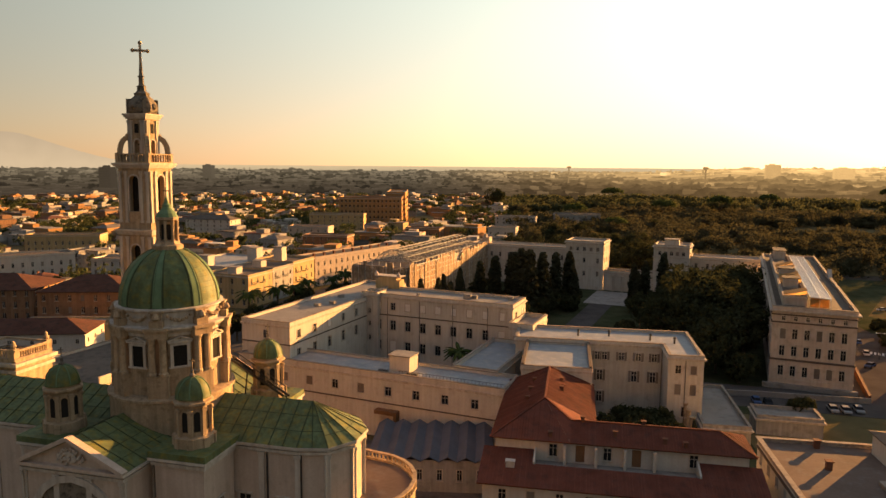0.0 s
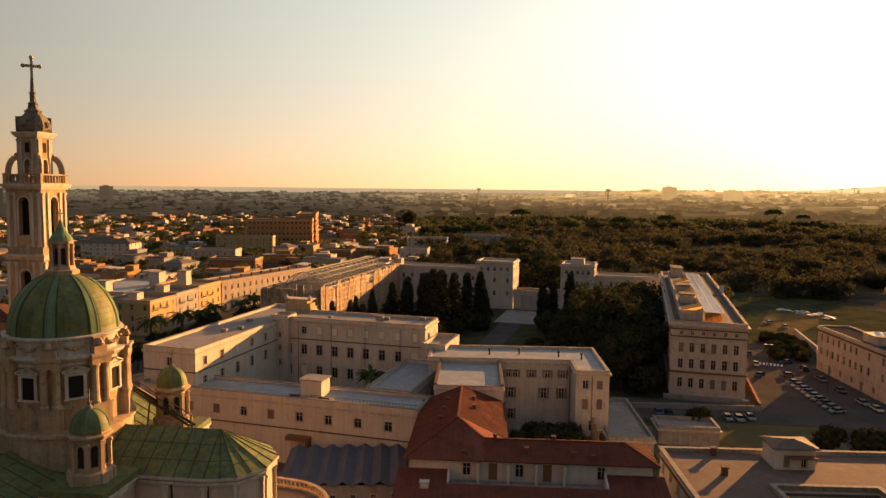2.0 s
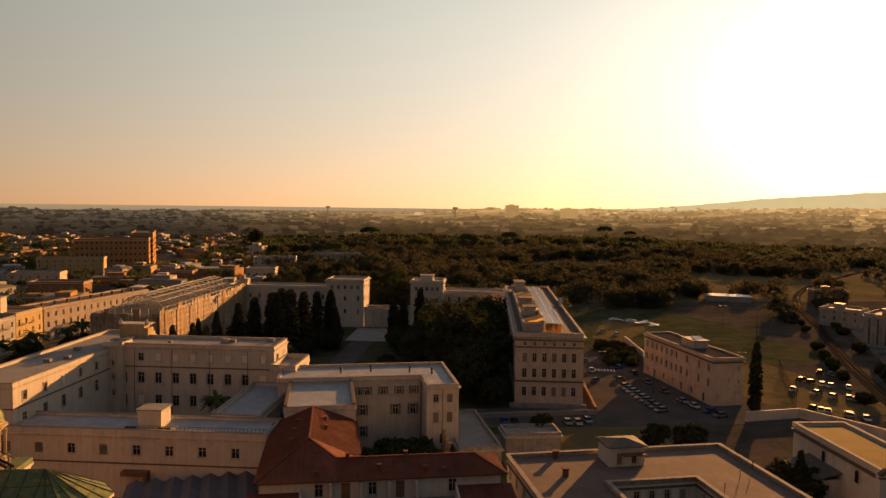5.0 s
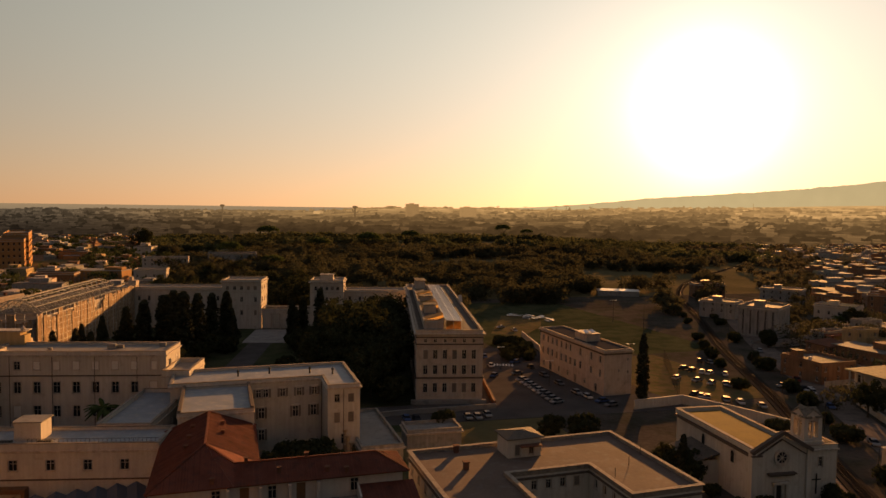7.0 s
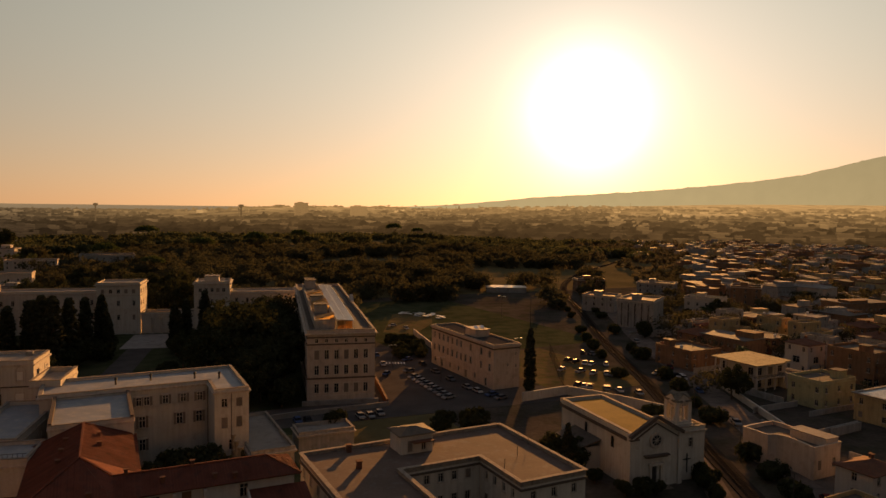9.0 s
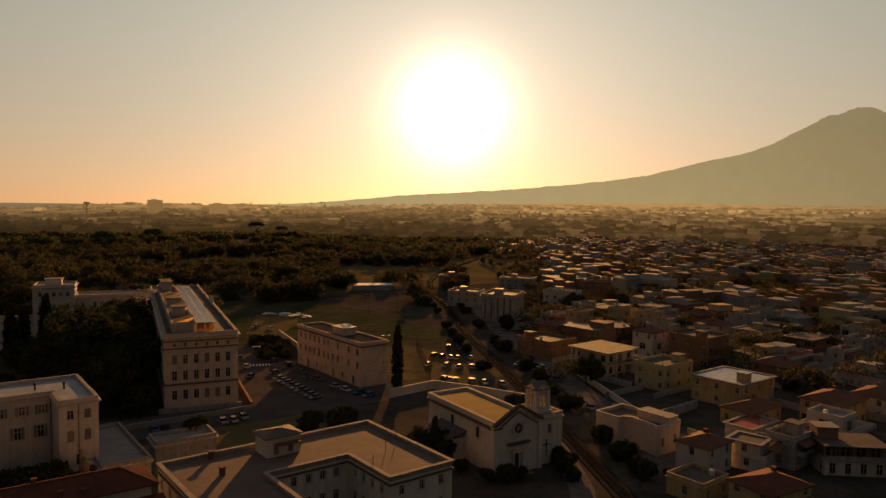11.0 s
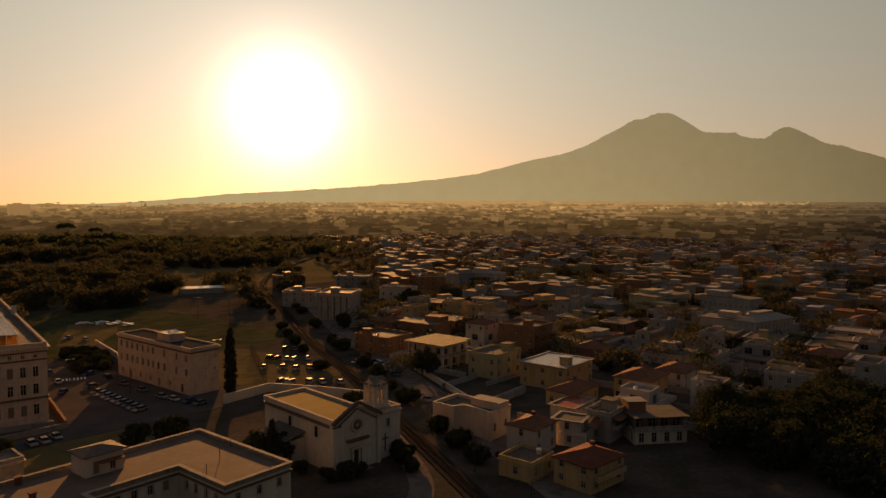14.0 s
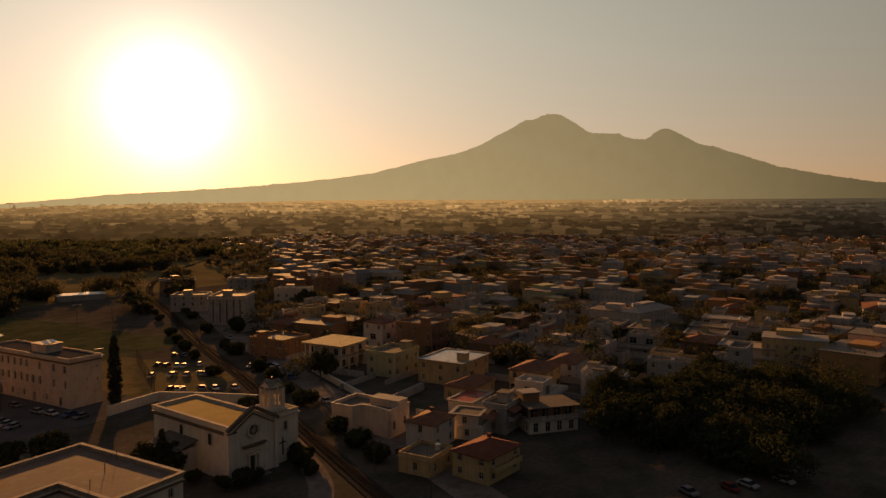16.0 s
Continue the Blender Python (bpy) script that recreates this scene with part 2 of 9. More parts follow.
M = dict(
    stone=material("pale_travertine", (0.315, 0.228, 0.145), 0.8, 0.16, 0.5, 5, 0.25, stain=(0.215, 0.15, 0.09), stain_at=0.6, streak=0.22),
    brick_stone=material("ochre_stone", (0.27, 0.155, 0.085), 0.85, 0.14, 0.5, 5, 0.2, stain=(0.2, 0.115, 0.065), stain_at=0.6, streak=0.2),
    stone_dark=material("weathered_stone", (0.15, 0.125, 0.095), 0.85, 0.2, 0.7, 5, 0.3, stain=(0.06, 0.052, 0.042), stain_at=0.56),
    plaster=material("pale_plaster", (0.43, 0.385, 0.325), 0.85, 0.08, 0.25, 4, 0.12, stain=(0.35, 0.305, 0.25), stain_at=0.63, streak=0.1),
    plaster_w=material("white_plaster", (0.40, 0.36, 0.315), 0.85, 0.08, 0.25, 4, 0.12, stain=(0.36, 0.33, 0.285), stain_at=0.62, streak=0.08),
    plaster_y=material("ochre_plaster", (0.36, 0.26, 0.135), 0.85, 0.1, 0.25, 4, 0.12, stain=(0.31, 0.225, 0.13), stain_at=0.6, streak=0.16),
    plaster_p=material("pink_plaster", (0.40, 0.325, 0.265), 0.85, 0.1, 0.25, 4, 0.12, stain=(0.31, 0.25, 0.2), stain_at=0.6, streak=0.1),
    plaster_o=material("orange_plaster", (0.205, 0.115, 0.068), 0.85, 0.1, 0.25, 4, 0.12, stain=(0.15, 0.088, 0.052), stain_at=0.6, streak=0.18),
    plaster_g=material("grey_plaster", (0.27, 0.255, 0.235), 0.85, 0.1, 0.25, 4, 0.12, stain=(0.2, 0.185, 0.165), stain_at=0.6, streak=0.18),
    church_wall=material("beige_church_plaster", (0.42, 0.325, 0.255), 0.85, 0.09, 0.3, 4, 0.12, stain=(0.32, 0.26, 0.2), stain_at=0.64, streak=0.1),
    trim=material("trim_stone", (0.40, 0.345, 0.285), 0.8, 0.1, 0.6, 5, 0.15, streak=0.2),
    coping=material("weathered_coping", (0.235, 0.19, 0.15), 0.9, 0.18, 0.6, 5, 0.2, stain=(0.15, 0.12, 0.1), stain_at=0.58),
    trim_dark=material("brown_moulding", (0.10, 0.075, 0.06), 0.8, 0.12, 0.6, 5, 0.15),
    copper=material("green_copper", (0.088, 0.11, 0.05), 0.6, 0.2, 0.5, 3, 0.12, stain=(0.13, 0.12, 0.034), stain_at=0.55, gloss=0.1, streak=0.22),
    seam=material("dark_copper_seam", (0.05, 0.06, 0.032), 0.7, 0.2, 0.8, 5, 0.1),
    copper_rib=material("pale_verdigris", (0.1, 0.155, 0.085), 0.6, 0.16, 0.8, 5, 0.12),
    tiles=material("red_roof_tiles", (0.125, 0.044, 0.03), 0.9, 0.2, 0.35, 5, 0.3, stain=(0.095, 0.04, 0.03), stain_at=0.58, island=0.12),
    # darker copy of the red tiles: shade painted in for the square's roofs
    tiles_shaded=material("shaded_roof_tiles", (0.078, 0.036, 0.026), 0.9, 0.22, 0.35, 5, 0.3, stain=(0.05, 0.03, 0.024), stain_at=0.56),
    tiles_far=material("terracotta_roof", (0.14, 0.062, 0.04), 0.85, 0.2, 0.35, 5, 0.3, stain=(0.1, 0.052, 0.037), stain_at=0.58),
    flat=material("grey_roofing_felt", (0.21, 0.215, 0.225), 0.5, 0.14, 0.3, 3, 0.1, stain=(0.27, 0.26, 0.24), stain_at=0.56),
    flat_b=material("brown_flat_roof", (0.105, 0.084, 0.068), 0.8, 0.16, 0.3, 3, 0.1, stain=(0.07, 0.06, 0.052), stain_at=0.56),
    flat_pale=material("pale_terrace_tiles", (0.205, 0.185, 0.165), 0.7, 0.12, 0.3, 3, 0.1, stain=(0.165, 0.145, 0.125), stain_at=0.58),
    felt_dark=material("dark_roofing_felt", (0.05, 0.044, 0.042), 0.95, 0.16, 0.3, 3, 0.12, gloss=0.0),
    felt_worn=material("worn_brown_roofing_felt", (0.125, 0.108, 0.095), 0.75, 0.16, 0.3, 3, 0.12, stain=(0.165, 0.14, 0.115), stain_at=0.56),
    membrane=material("slate_grey_membrane", (0.09, 0.084, 0.093), 0.6, 0.12, 0.4, 3, 0.12),
    glass=material("dark_window_glass", (0.015, 0.015, 0.017), 0.15, 0.1, 1, 3, 0.0, gloss=0.2),
    car_glass=material("car_glass", (0.016, 0.016, 0.018), 0.06, 0.1, 1, 3, 0.0, gloss=0.03),
    amber=material("translucent_amber_sheet", (0.42, 0.26, 0.11), 0.6, 0.25, 0.8, 3, 0.05, translucent=0.5),
    dark=material("dark_void", (0.02, 0.018, 0.016), 0.9, 0.1, 1, 3, 0.0),
    sash=material("painted_window_frame", (0.42, 0.37, 0.31), 0.6, 0.08, 1, 6, 0.05),
    shutter=material("grey_beige_shutter", (0.17, 0.138, 0.112), 0.7, 0.1, 1, 8, 0.1, per_object=0.2),
    pale_shutter=material("pale_roller_shutter", (0.56, 0.53, 0.48), 0.7, 0.08, 1, 8, 0.1),
    timber=material("brown_timber", (0.16, 0.085, 0.045), 0.75, 0.2, 0.8, 8, 0.2),
    iron=material("dark_iron", (0.06, 0.055, 0.05), 0.55, 0.15, 1, 8, 0.1, metal=0.6),
    steel=material("pale_steel", (0.55, 0.53, 0.5), 0.45, 0.1, 1, 8, 0.05, metal=0.7),
    asphalt=material("asphalt", (0.07, 0.062, 0.058), 0.95, 0.2, 0.15, 3, 0.15, stain=(0.07, 0.062, 0.055), stain_at=0.58, gloss=0.0),
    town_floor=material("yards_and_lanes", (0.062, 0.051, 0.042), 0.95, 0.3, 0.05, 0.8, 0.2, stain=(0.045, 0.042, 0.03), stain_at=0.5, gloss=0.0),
    rail=material("worn_rail_steel", (0.03, 0.026, 0.023), 0.75, 0.3, 0.12, 8, 0.05, gloss=0.003),
    street=material("worn_street", (0.13, 0.105, 0.09), 0.95, 0.2, 0.15, 3, 0.15, stain=(0.085, 0.07, 0.06), stain_at=0.55, gloss=0.0),
    concrete=material("concrete_paving", (0.22, 0.20, 0.18), 0.85, 0.15, 0.2, 3, 0.12, stain=(0.15, 0.135, 0.12), stain_at=0.58, gloss=0.0),
    earth=material("dry_earth", (0.105, 0.078, 0.042), 0.95, 0.2, 0.15, 2, 0.3, stain=(0.075, 0.072, 0.032), stain_at=0.52, gloss=0.0),
    ballast=material("railway_ballast", (0.032, 0.027, 0.023), 0.95, 0.2, 0.4, 7, 0.4, gloss=0.0),
    grass=material("dry_grass", (0.05, 0.052, 0.028), 0.95, 0.25, 0.06, 1.2, 0.3, stain=(0.034, 0.04, 0.02), stain_at=0.5, gloss=0.0),
    land=material("fields_and_gardens", (0.105, 0.085, 0.042), 0.95, 0.25, 0.012, 0.25, 0.2, stain=(0.14, 0.105, 0.055), stain_at=0.55, gloss=0.0),
    leaf=material("broad_leaves", (0.038, 0.041, 0.02), 0.8, 0.25, 0.5, 3, 0.0, gloss=0.0, translucent=0.2, island=0.25),
    # paler than the park leaves, standing in for haze over the hill
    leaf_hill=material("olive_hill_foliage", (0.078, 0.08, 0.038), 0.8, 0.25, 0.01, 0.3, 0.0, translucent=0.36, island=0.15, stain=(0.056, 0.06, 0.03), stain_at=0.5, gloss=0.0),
    leaf_park=material("dark_park_foliage", (0.058, 0.054, 0.03), 0.8, 0.25, 0.02, 0.3, 0.0, translucent=0.32, island=0.15, gloss=0.0),
    leaf_town=material("green_town_foliage", (0.055, 0.062, 0.026), 0.8, 0.25, 0.05, 0.4, 0.0, translucent=0.3, island=0.2, gloss=0.0),
    # far leaf colour lightened with the haze of the plain painted in
    leaf_far=material("hazed_far_foliage", (0.085, 0.074, 0.045), 0.8, 0.15, 0.01, 0.2, 0.0, translucent=0.35, island=0.08, gloss=0.0),
    leaf_pine=material("pine_needles", (0.06, 0.075, 0.026), 0.75, 0.25, 0.5, 3, 0.0, translucent=0.3, island=0.3, gloss=0.0),
    leaf_cyp=material("cypress_needles", (0.034, 0.035, 0.021), 0.8, 0.25, 0.5, 3, 0.0, gloss=0.0, translucent=0.05, island=0.35),
    leaf_palm=material("palm_fronds", (0.04, 0.055, 0.016), 0.65, 0.2, 0.5, 3, 0.0, translucent=0.2, island=0.3),
    bark=material("bark", (0.085, 0.06, 0.04), 0.9, 0.2, 1.5, 8, 0.4),
    tyre=material("tyre_rubber", (0.02, 0.02, 0.02), 0.8, 0.1, 1, 8, 0.05),
    white_line=material("road_paint", (0.6, 0.58, 0.54), 0.7, 0.15, 1, 6, 0.05),
    solar=material("glazed_roof", (0.40, 0.42, 0.45), 0.2, 0.08, 0.6, 3, 0.03, gloss=0.8),
    tin=material("shiny_grey_roofing", (0.22, 0.235, 0.25), 0.38, 0.25, 0.5, 2, 0.05, gloss=0.5, stain=(0.12, 0.125, 0.13), stain_at=0.52),
    roof_cream=material("yellowish_roof_slab", (0.34, 0.27, 0.15), 0.9, 0.2, 0.5, 3, 0.1, stain=(0.2, 0.15, 0.09), stain_at=0.56),
    plaster_v=material("yellow_green_plaster", (0.30, 0.275, 0.16), 0.85, 0.1, 0.25, 4, 0.12, stain=(0.22, 0.2, 0.12), stain_at=0.6, streak=0.1),
    red=material("red_sheet_metal", (0.22, 0.055, 0.042), 0.5, 0.12, 0.6, 4, 0.08),
    netting=material("scaffold_netting", (0.31, 0.215, 0.14), 0.9, 0.25, 0.5, 3, 0.3, stain=(0.22, 0.15, 0.1), stain_at=0.52, streak=0.3),
    truss=material("dull_painted_steel", (0.3, 0.285, 0.255), 0.7, 0.15, 1, 6, 0.05),
    brick=material("orange_brick_wall", (0.29, 0.155, 0.068), 0.85, 0.12, 0.2, 4, 0.2),
    bronze=material("bell_bronze", (0.12, 0.09, 0.05), 0.45, 0.15, 1, 6, 0.05, metal=0.9),
)
PAINT = [material("car_paint_" + n, c, 0.5, 0.04, 1, 4, 0.0, gloss=0.006) for n, c in
         (("white", (0.36, 0.35, 0.34)), ("silver", (0.21, 0.21, 0.21)), ("black", (0.03, 0.03, 0.033)), ("grey", (0.13, 0.13, 0.135)), ("red", (0.13, 0.03, 0.025)), ("blue", (0.05, 0.08, 0.16)))]
# ---------------------------------------------------------------- building blocks
def part(name, bm, mat, parent, label="", smooth=False):
    """Links a bmesh as one mesh object under a thing or a part; a list of materials fills the slots."""
    me = bpy.data.meshes.new(name)
    bm.to_mesh(me)
    bm.free()
    for m in (mat if isinstance(mat, (list, tuple)) else [mat]):
        me.materials.append(m)
    if smooth:
        me.shade_smooth()
    return shared(name, me, parent, label)


def shared(name, me, parent, label="", m=None):
    """An object of its own on a mesh that alike pieces share."""
    ob = new(name, me)
    if parent is not None:
        ob.parent = parent
    if m is not None:
        ob.matrix_basis = m
    if label:
        ob["label"] = label
    return ob


def thing(name, label, category, x=0.0, y=0.0, z=0.0, turn=0.0, group="", kind=""):
    ob = new(name)
    ob.empty_display_size = 0.5
    ob.matrix_basis = pose(x, y, z, 0, 0, turn)
    return tagged(ob, label, category, group, kind)


def box(bm, x0, y0, z0, x1, y1, z1, slot=0):
    v = [bm.verts.new((x, y, z)) for z in (z0, z1) for x, y in ((x0, y0), (x1, y0), (x1, y1), (x0, y1))]
    for f in ((3, 2, 1, 0), (4, 5, 6, 7), (0, 1, 5, 4), (1, 2, 6, 5), (2, 3, 7, 6), (3, 0, 4, 7)):
        bm.faces.new([v[i] for i in f]).material_index = slot


def prism(bm, pts, z0, z1, slot=0):
    """An upright solid on a plan polygon, counter-clockwise."""
    a, b = [bm.verts.new((x, y, z0)) for x, y in pts], [bm.verts.new((x, y, z1)) for x, y in pts]
    n = len(pts)
    bm.faces.new(a[::-1]).material_index = slot
    bm.faces.new(b).material_index = slot
    for i in range(n):
        bm.faces.new((a[i], a[(i + 1) % n], b[(i + 1) % n], b[i])).material_index = slot


def offset(pts, d):
    """The plan polygon pushed outwards by d."""
    n, out = len(pts), []
    for i in range(n):
        p, q, r = Vector(pts[i - 1]), Vector(pts[i]), Vector(pts[(i + 1) % n])
        u, v = (q - p).normalized(), (r - q).normalized()
        a, b = Vector((u.y, -u.x)), Vector((v.y, -v.x))
        k = (a + b) / max(0.25, 1 + a.dot(b))
        out.append((q.x + k.x * d, q.y + k.y * d))
    return out


def ring(bm, pts, out, inn, z0, z1, slot=0):
    """A band round a plan polygon, from inn to out of its line, as parapet, cornice or string course."""
    o, i = offset(pts, out), offset(pts, inn)
    n = len(pts)
    v = [[bm.verts.new((x, y, z)) for x, y in p] for p, z in ((o, z0), (o, z1), (i, z1), (i, z0))]
    for k in range(n):
        j = (k + 1) % n
        for s in range(4):
            e = (s + 1) % 4
            bm.faces.new((v[s][k], v[s][j], v[e][j], v[e][k])).material_index = slot


def lathe(bm, profile, n=32, cx=0.0, cy=0.0, start=0.0, slot=0, m=Matrix()):
    """A solid of revolution; the profile runs from bottom to top as (radius, z)."""
    rows = []
    for r, z in profile:
        if r < 1e-4:
            rows.append([bm.verts.new(m @ Vector((cx, cy, z)))])
        else:
            rows.append([bm.verts.new(m @ Vector((cx + r * math.cos(start + 2 * math.pi * k / n), cy + r * math.sin(start + 2 * math.pi * k / n), z))) for k in range(n)])
    for a, b in zip(rows, rows[1:]):
        for k in range(n):
            j = (k + 1) % n
            if len(a) == 1 and len(b) == 1:
                continue
            f = (a[0], b[j], b[k]) if len(a) == 1 else (a[k], a[j], b[0]) if len(b) == 1 else (a[k], a[j], b[j], b[k])
            bm.faces.new(f).material_index = slot
    if len(rows[0]) > 1:
        bm.faces.new(rows[0][::-1]).material_index = slot
    if len(rows[-1]) > 1:
        bm.faces.new(rows[-1]).material_index = slot


def beam(bm, a, b, w, h=None, slot=0):
    """A bar of square section between two points."""
    a, b = Vector(a), Vector(b)
    h = h or w
    d = (b - a).normalized()
    s = d.cross(Vector((0, 0, 1)))
    s = s.normalized() if s.length > 1e-3 else Vector((1, 0, 0))
    u = s.cross(d)
    v = [bm.verts.new(p + s * (i * w / 2) + u * (j * h / 2)) for p in (a, b) for i, j in ((-1, -1), (1, -1), (1, 1), (-1, 1))]
    for f in ((3, 2, 1, 0), (4, 5, 6, 7), (0, 1, 5, 4), (1, 2, 6, 5), (2, 3, 7, 6), (3, 0, 4, 7)):
        bm.faces.new([v[i] for i in f]).material_index = slot


def panel_wall(bm, p, q, z0, z1, holes, deep=0.35, slot=0):
    """A wall face from p to q with its outside on the right hand, and recessed openings (u0, v0, u1, v1) cut into it."""
    p, q = Vector(p), Vector(q)
    d = (q - p).normalized()
    n = Vector((d.y, -d.x))
    length = (q - p).length
    us = sorted({0.0, length, *(h[0] for h in holes), *(h[2] for h in holes)})
    vs = sorted({z0, z1, *(h[1] for h in holes), *(h[3] for h in holes)})
    seen = {}

    def at(u, v, back=0.0):
        k = (round(u, 4), round(v, 4), back)
        if k not in seen:
            c = p + d * u - n * back
            seen[k] = bm.verts.new((c.x, c.y, v))
        return seen[k]

    for a, b in zip(us, us[1:]):
        for c, e in zip(vs, vs[1:]):
            if not any(h[0] < (a + b) / 2 < h[2] and h[1] < (c + e) / 2 < h[3] for h in holes):
                bm.faces.new((at(a, c), at(b, c), at(b, e), at(a, e))).material_index = slot
    for a, c, b, e in holes:
        f = [(a, c), (b, c), (b, e), (a, e)]
        for i in range(4):
            g, h = f[i], f[(i + 1) % 4]
            bm.faces.new((at(*g), at(*g, deep), at(*h, deep), at(*h))).material_index = slot
    # inner face and closing edges give the wall its thickness
    t = deep + 0.06
    w = [p - n * t, q - n * t]
    c = [bm.verts.new((k.x, k.y, z)) for k in w for z in (z0, z1)]
    bm.faces.new((c[0], c[1], c[3], c[2])).material_index = slot


WINDOWS = {}


def window_meshes(w, h, style):
    """Surround with sill, sash bars, and glass or shutter of one size, shared by all windows of that size."""
    key = (round(w, 2), round(h, 2), style)
    if key in WINDOWS:
        return WINDOWS[key]
    s, b = bmesh.new(), 0.16
    if style != "bare":
        for x0, z0, x1, z1 in ((-w / 2 - b, 0, -w / 2, h + b), (w / 2, 0, w / 2 + b, h + b), (-w / 2, h, w / 2, h + b)):
            box(s, x0, -0.07, z0, x1, 0.02, z1)
    box(s, -w / 2 - b - 0.08, -0.16, -0.12, w / 2 + b + 0.08, 0.03, 0)
    if style == "hood":
        box(s, -w / 2 - b - 0.12, -0.24, h + b, w / 2 + b + 0.12, 0.02, h + b + 0.14)
    g, f = bmesh.new(), bmesh.new()
    for x0, z0, x1, z1 in ((-w / 2, 0, -w / 2 + 0.07, h), (w / 2 - 0.07, 0, w / 2, h), (-w / 2, 0, w / 2, 0.07), (-w / 2, h - 0.07, w / 2, h), (-0.04, 0, 0.04, h), (-w / 2, h * 0.66, w / 2, h * 0.66 + 0.06)):
        box(f, x0, 0.17, z0, x1, 0.235, z1)
    box(g, -w / 2, 0.22, 0, w / 2, 0.3, h)
    out = []
    for n, m, k in (("window", s, "trim"), ("sash", f, "sash"), ("pane", g, "glass")):
        me = bpy.data.meshes.new(n)
        m.to_mesh(me)
        m.free()
        me.materials.append(M[k])
        out.append(me)
    # shutter: one plate with slots between its slats
    sh, k = bmesh.new(), int(h / 0.24)
    panel_wall(sh, (-w / 2, 0.0), (w / 2, 0.0), 0.02, h - 0.02, [(a, 0.1 + i * 0.24, a + w / 2 - 0.16, 0.2 + i * 0.24) for a in (0.08, w / 2 + 0.08) for i in range(k)], 0.05)
    me = bpy.data.meshes.new("shutter")
    sh.to_mesh(me)
    sh.free()
    me.materials.append(M["shutter"])
    out.append(me)
    # a plain house window: bars round four lights, panes set back, and a sill, in one piece
    one = bmesh.new()
    b, c = 0.07, h * 0.62
    lights = [(b, b, w / 2 - 0.04, c), (w / 2 + 0.04, b, w - b, c), (b, c + 0.07, w / 2 - 0.04, h - b), (w / 2 + 0.04, c + 0.07, w - b, h - b)]
    panel_wall(one, (-w / 2, 0.15), (w / 2, 0.15), 0, h, lights, 0.06)
    one.faces.ensure_lookup_table()
    for x0, z0, x1, z1 in lights:
        one.faces.new([one.verts.new((x - w / 2, 0.205, z)) for x, z in ((x0, z0), (x1, z0), (x1, z1), (x0, z1))]).material_index = 1
    bmesh.ops.remove_doubles(one, verts=one.verts[:], dist=0.012)
    box(one, -w / 2 - 0.12, -0.14, -0.1, w / 2 + 0.12, 0.15, 0)
    me = bpy.data.meshes.new("window")
    one.to_mesh(me)
    one.free()
    me.materials.append(M["trim"])
    me.materials.append(M["glass"])
    out.append(me)
    WINDOWS[key] = out
    return out


def add_window(owner, p, q, u, v, w, h, style, closed=False, sash=True):
    p, q = Vector(p), Vector(q)
    d = (q - p).normalized()
    c = p + d * u
    m = pose(c.x, c.y, v, 0, 0, math.degrees(math.atan2(d.y, d.x)))
    a = window_meshes(w, h, style)
    if not sash:
        return shared("window", a[3] if closed and rnd.random() < 0.3 else a[4], owner, "", m)
    win = shared("window", a[0], owner, "", m)
    shared("pane", a[2], win)
    if closed:
        shared("shutter", a[3], win)
    elif sash:
        shared("sash", a[1], win)
    return win


def spaced(n, length, margin):
    return [length / 2] if n == 1 else [margin + (length - 2 * margin) * i / (n - 1) for i in range(n)]


rnd = random.Random(11)


def walls(owner, pts, z0, z1, rows, mat, margin=2.2, style="plain", closed=0.3, only=None, sash=True, blank=()):
    """Walls on a plan polygon. rows: (number of windows by edge or metres between them, sill, width, height); each wall a part."""
    n = len(pts)
    for i in range(n):
        if only is not None and i not in only:
            continue
        p, q = pts[i], pts[(i + 1) % n]
        length = math.dist(p, q)
        holes, wins = [], []
        if i not in blank:
            for spec, sill, w, h in rows:
                num = spec.get(i, 0) if isinstance(spec, dict) else max(1, int((length - 2 * margin) / spec) + 1) if length > 2 * margin + 0.5 else 0
                for u in (spaced(num, length, margin) if num else ()):
                    if w / 2 + 0.3 < u < length - w / 2 - 0.3:
                        holes.append((u - w / 2, sill, u + w / 2, sill + h))
                        wins.append((u, sill, w, h))
        bm = bmesh.new()
        panel_wall(bm, p, q, z0, z1, holes)
        part("wall", bm, mat, owner)
        for u, v, w, h in wins:
            add_window(owner, p, q, u, v, w, h, style, rnd.random() < closed, sash)


def flat_roof(owner, pts, z, mat, parapet=0.7, wide=0.35, cornice=0.35, wall_mat=None, drop=0.5, cap=True):
    """A flat roof inside a parapet, with a moulded cornice below its edge."""
    bm = bmesh.new()
    prism(bm, offset(pts, -wide + 0.01), z - 0.25, z)
    part("roof", bm, mat, owner)
    bm = bmesh.new()
    ring(bm, pts, 0.03, -wide, z - 0.3, z + parapet)
    part("parapet", bm, wall_mat or M["plaster"], owner)
    if cap:
        bm = bmesh.new()
        ring(bm, pts, 0.12, -wide - 0.06, z + parapet, z + parapet + 0.12)
        part("coping", bm, M["coping"], owner)
    if cornice:
        bm = bmesh.new()
        ring(bm, pts, cornice, 0.0, z - drop, z - drop + 0.22)
        ring(bm, pts, cornice * 0.6, 0.0, z - drop - 0.22, z - drop)
        part("cornice", bm, M["trim"], owner)


def band(owner, pts, z, h=0.25, out=0.12, mat=None, name="string_course"):
    bm = bmesh.new()
    ring(bm, pts, out, 0.0, z, z + h)
    part(name, bm, mat or M["trim"], owner)


def rect(x0, y0, x1, y1):
    return [(x0, y0), (x1, y0), (x1, y1), (x0, y1)]


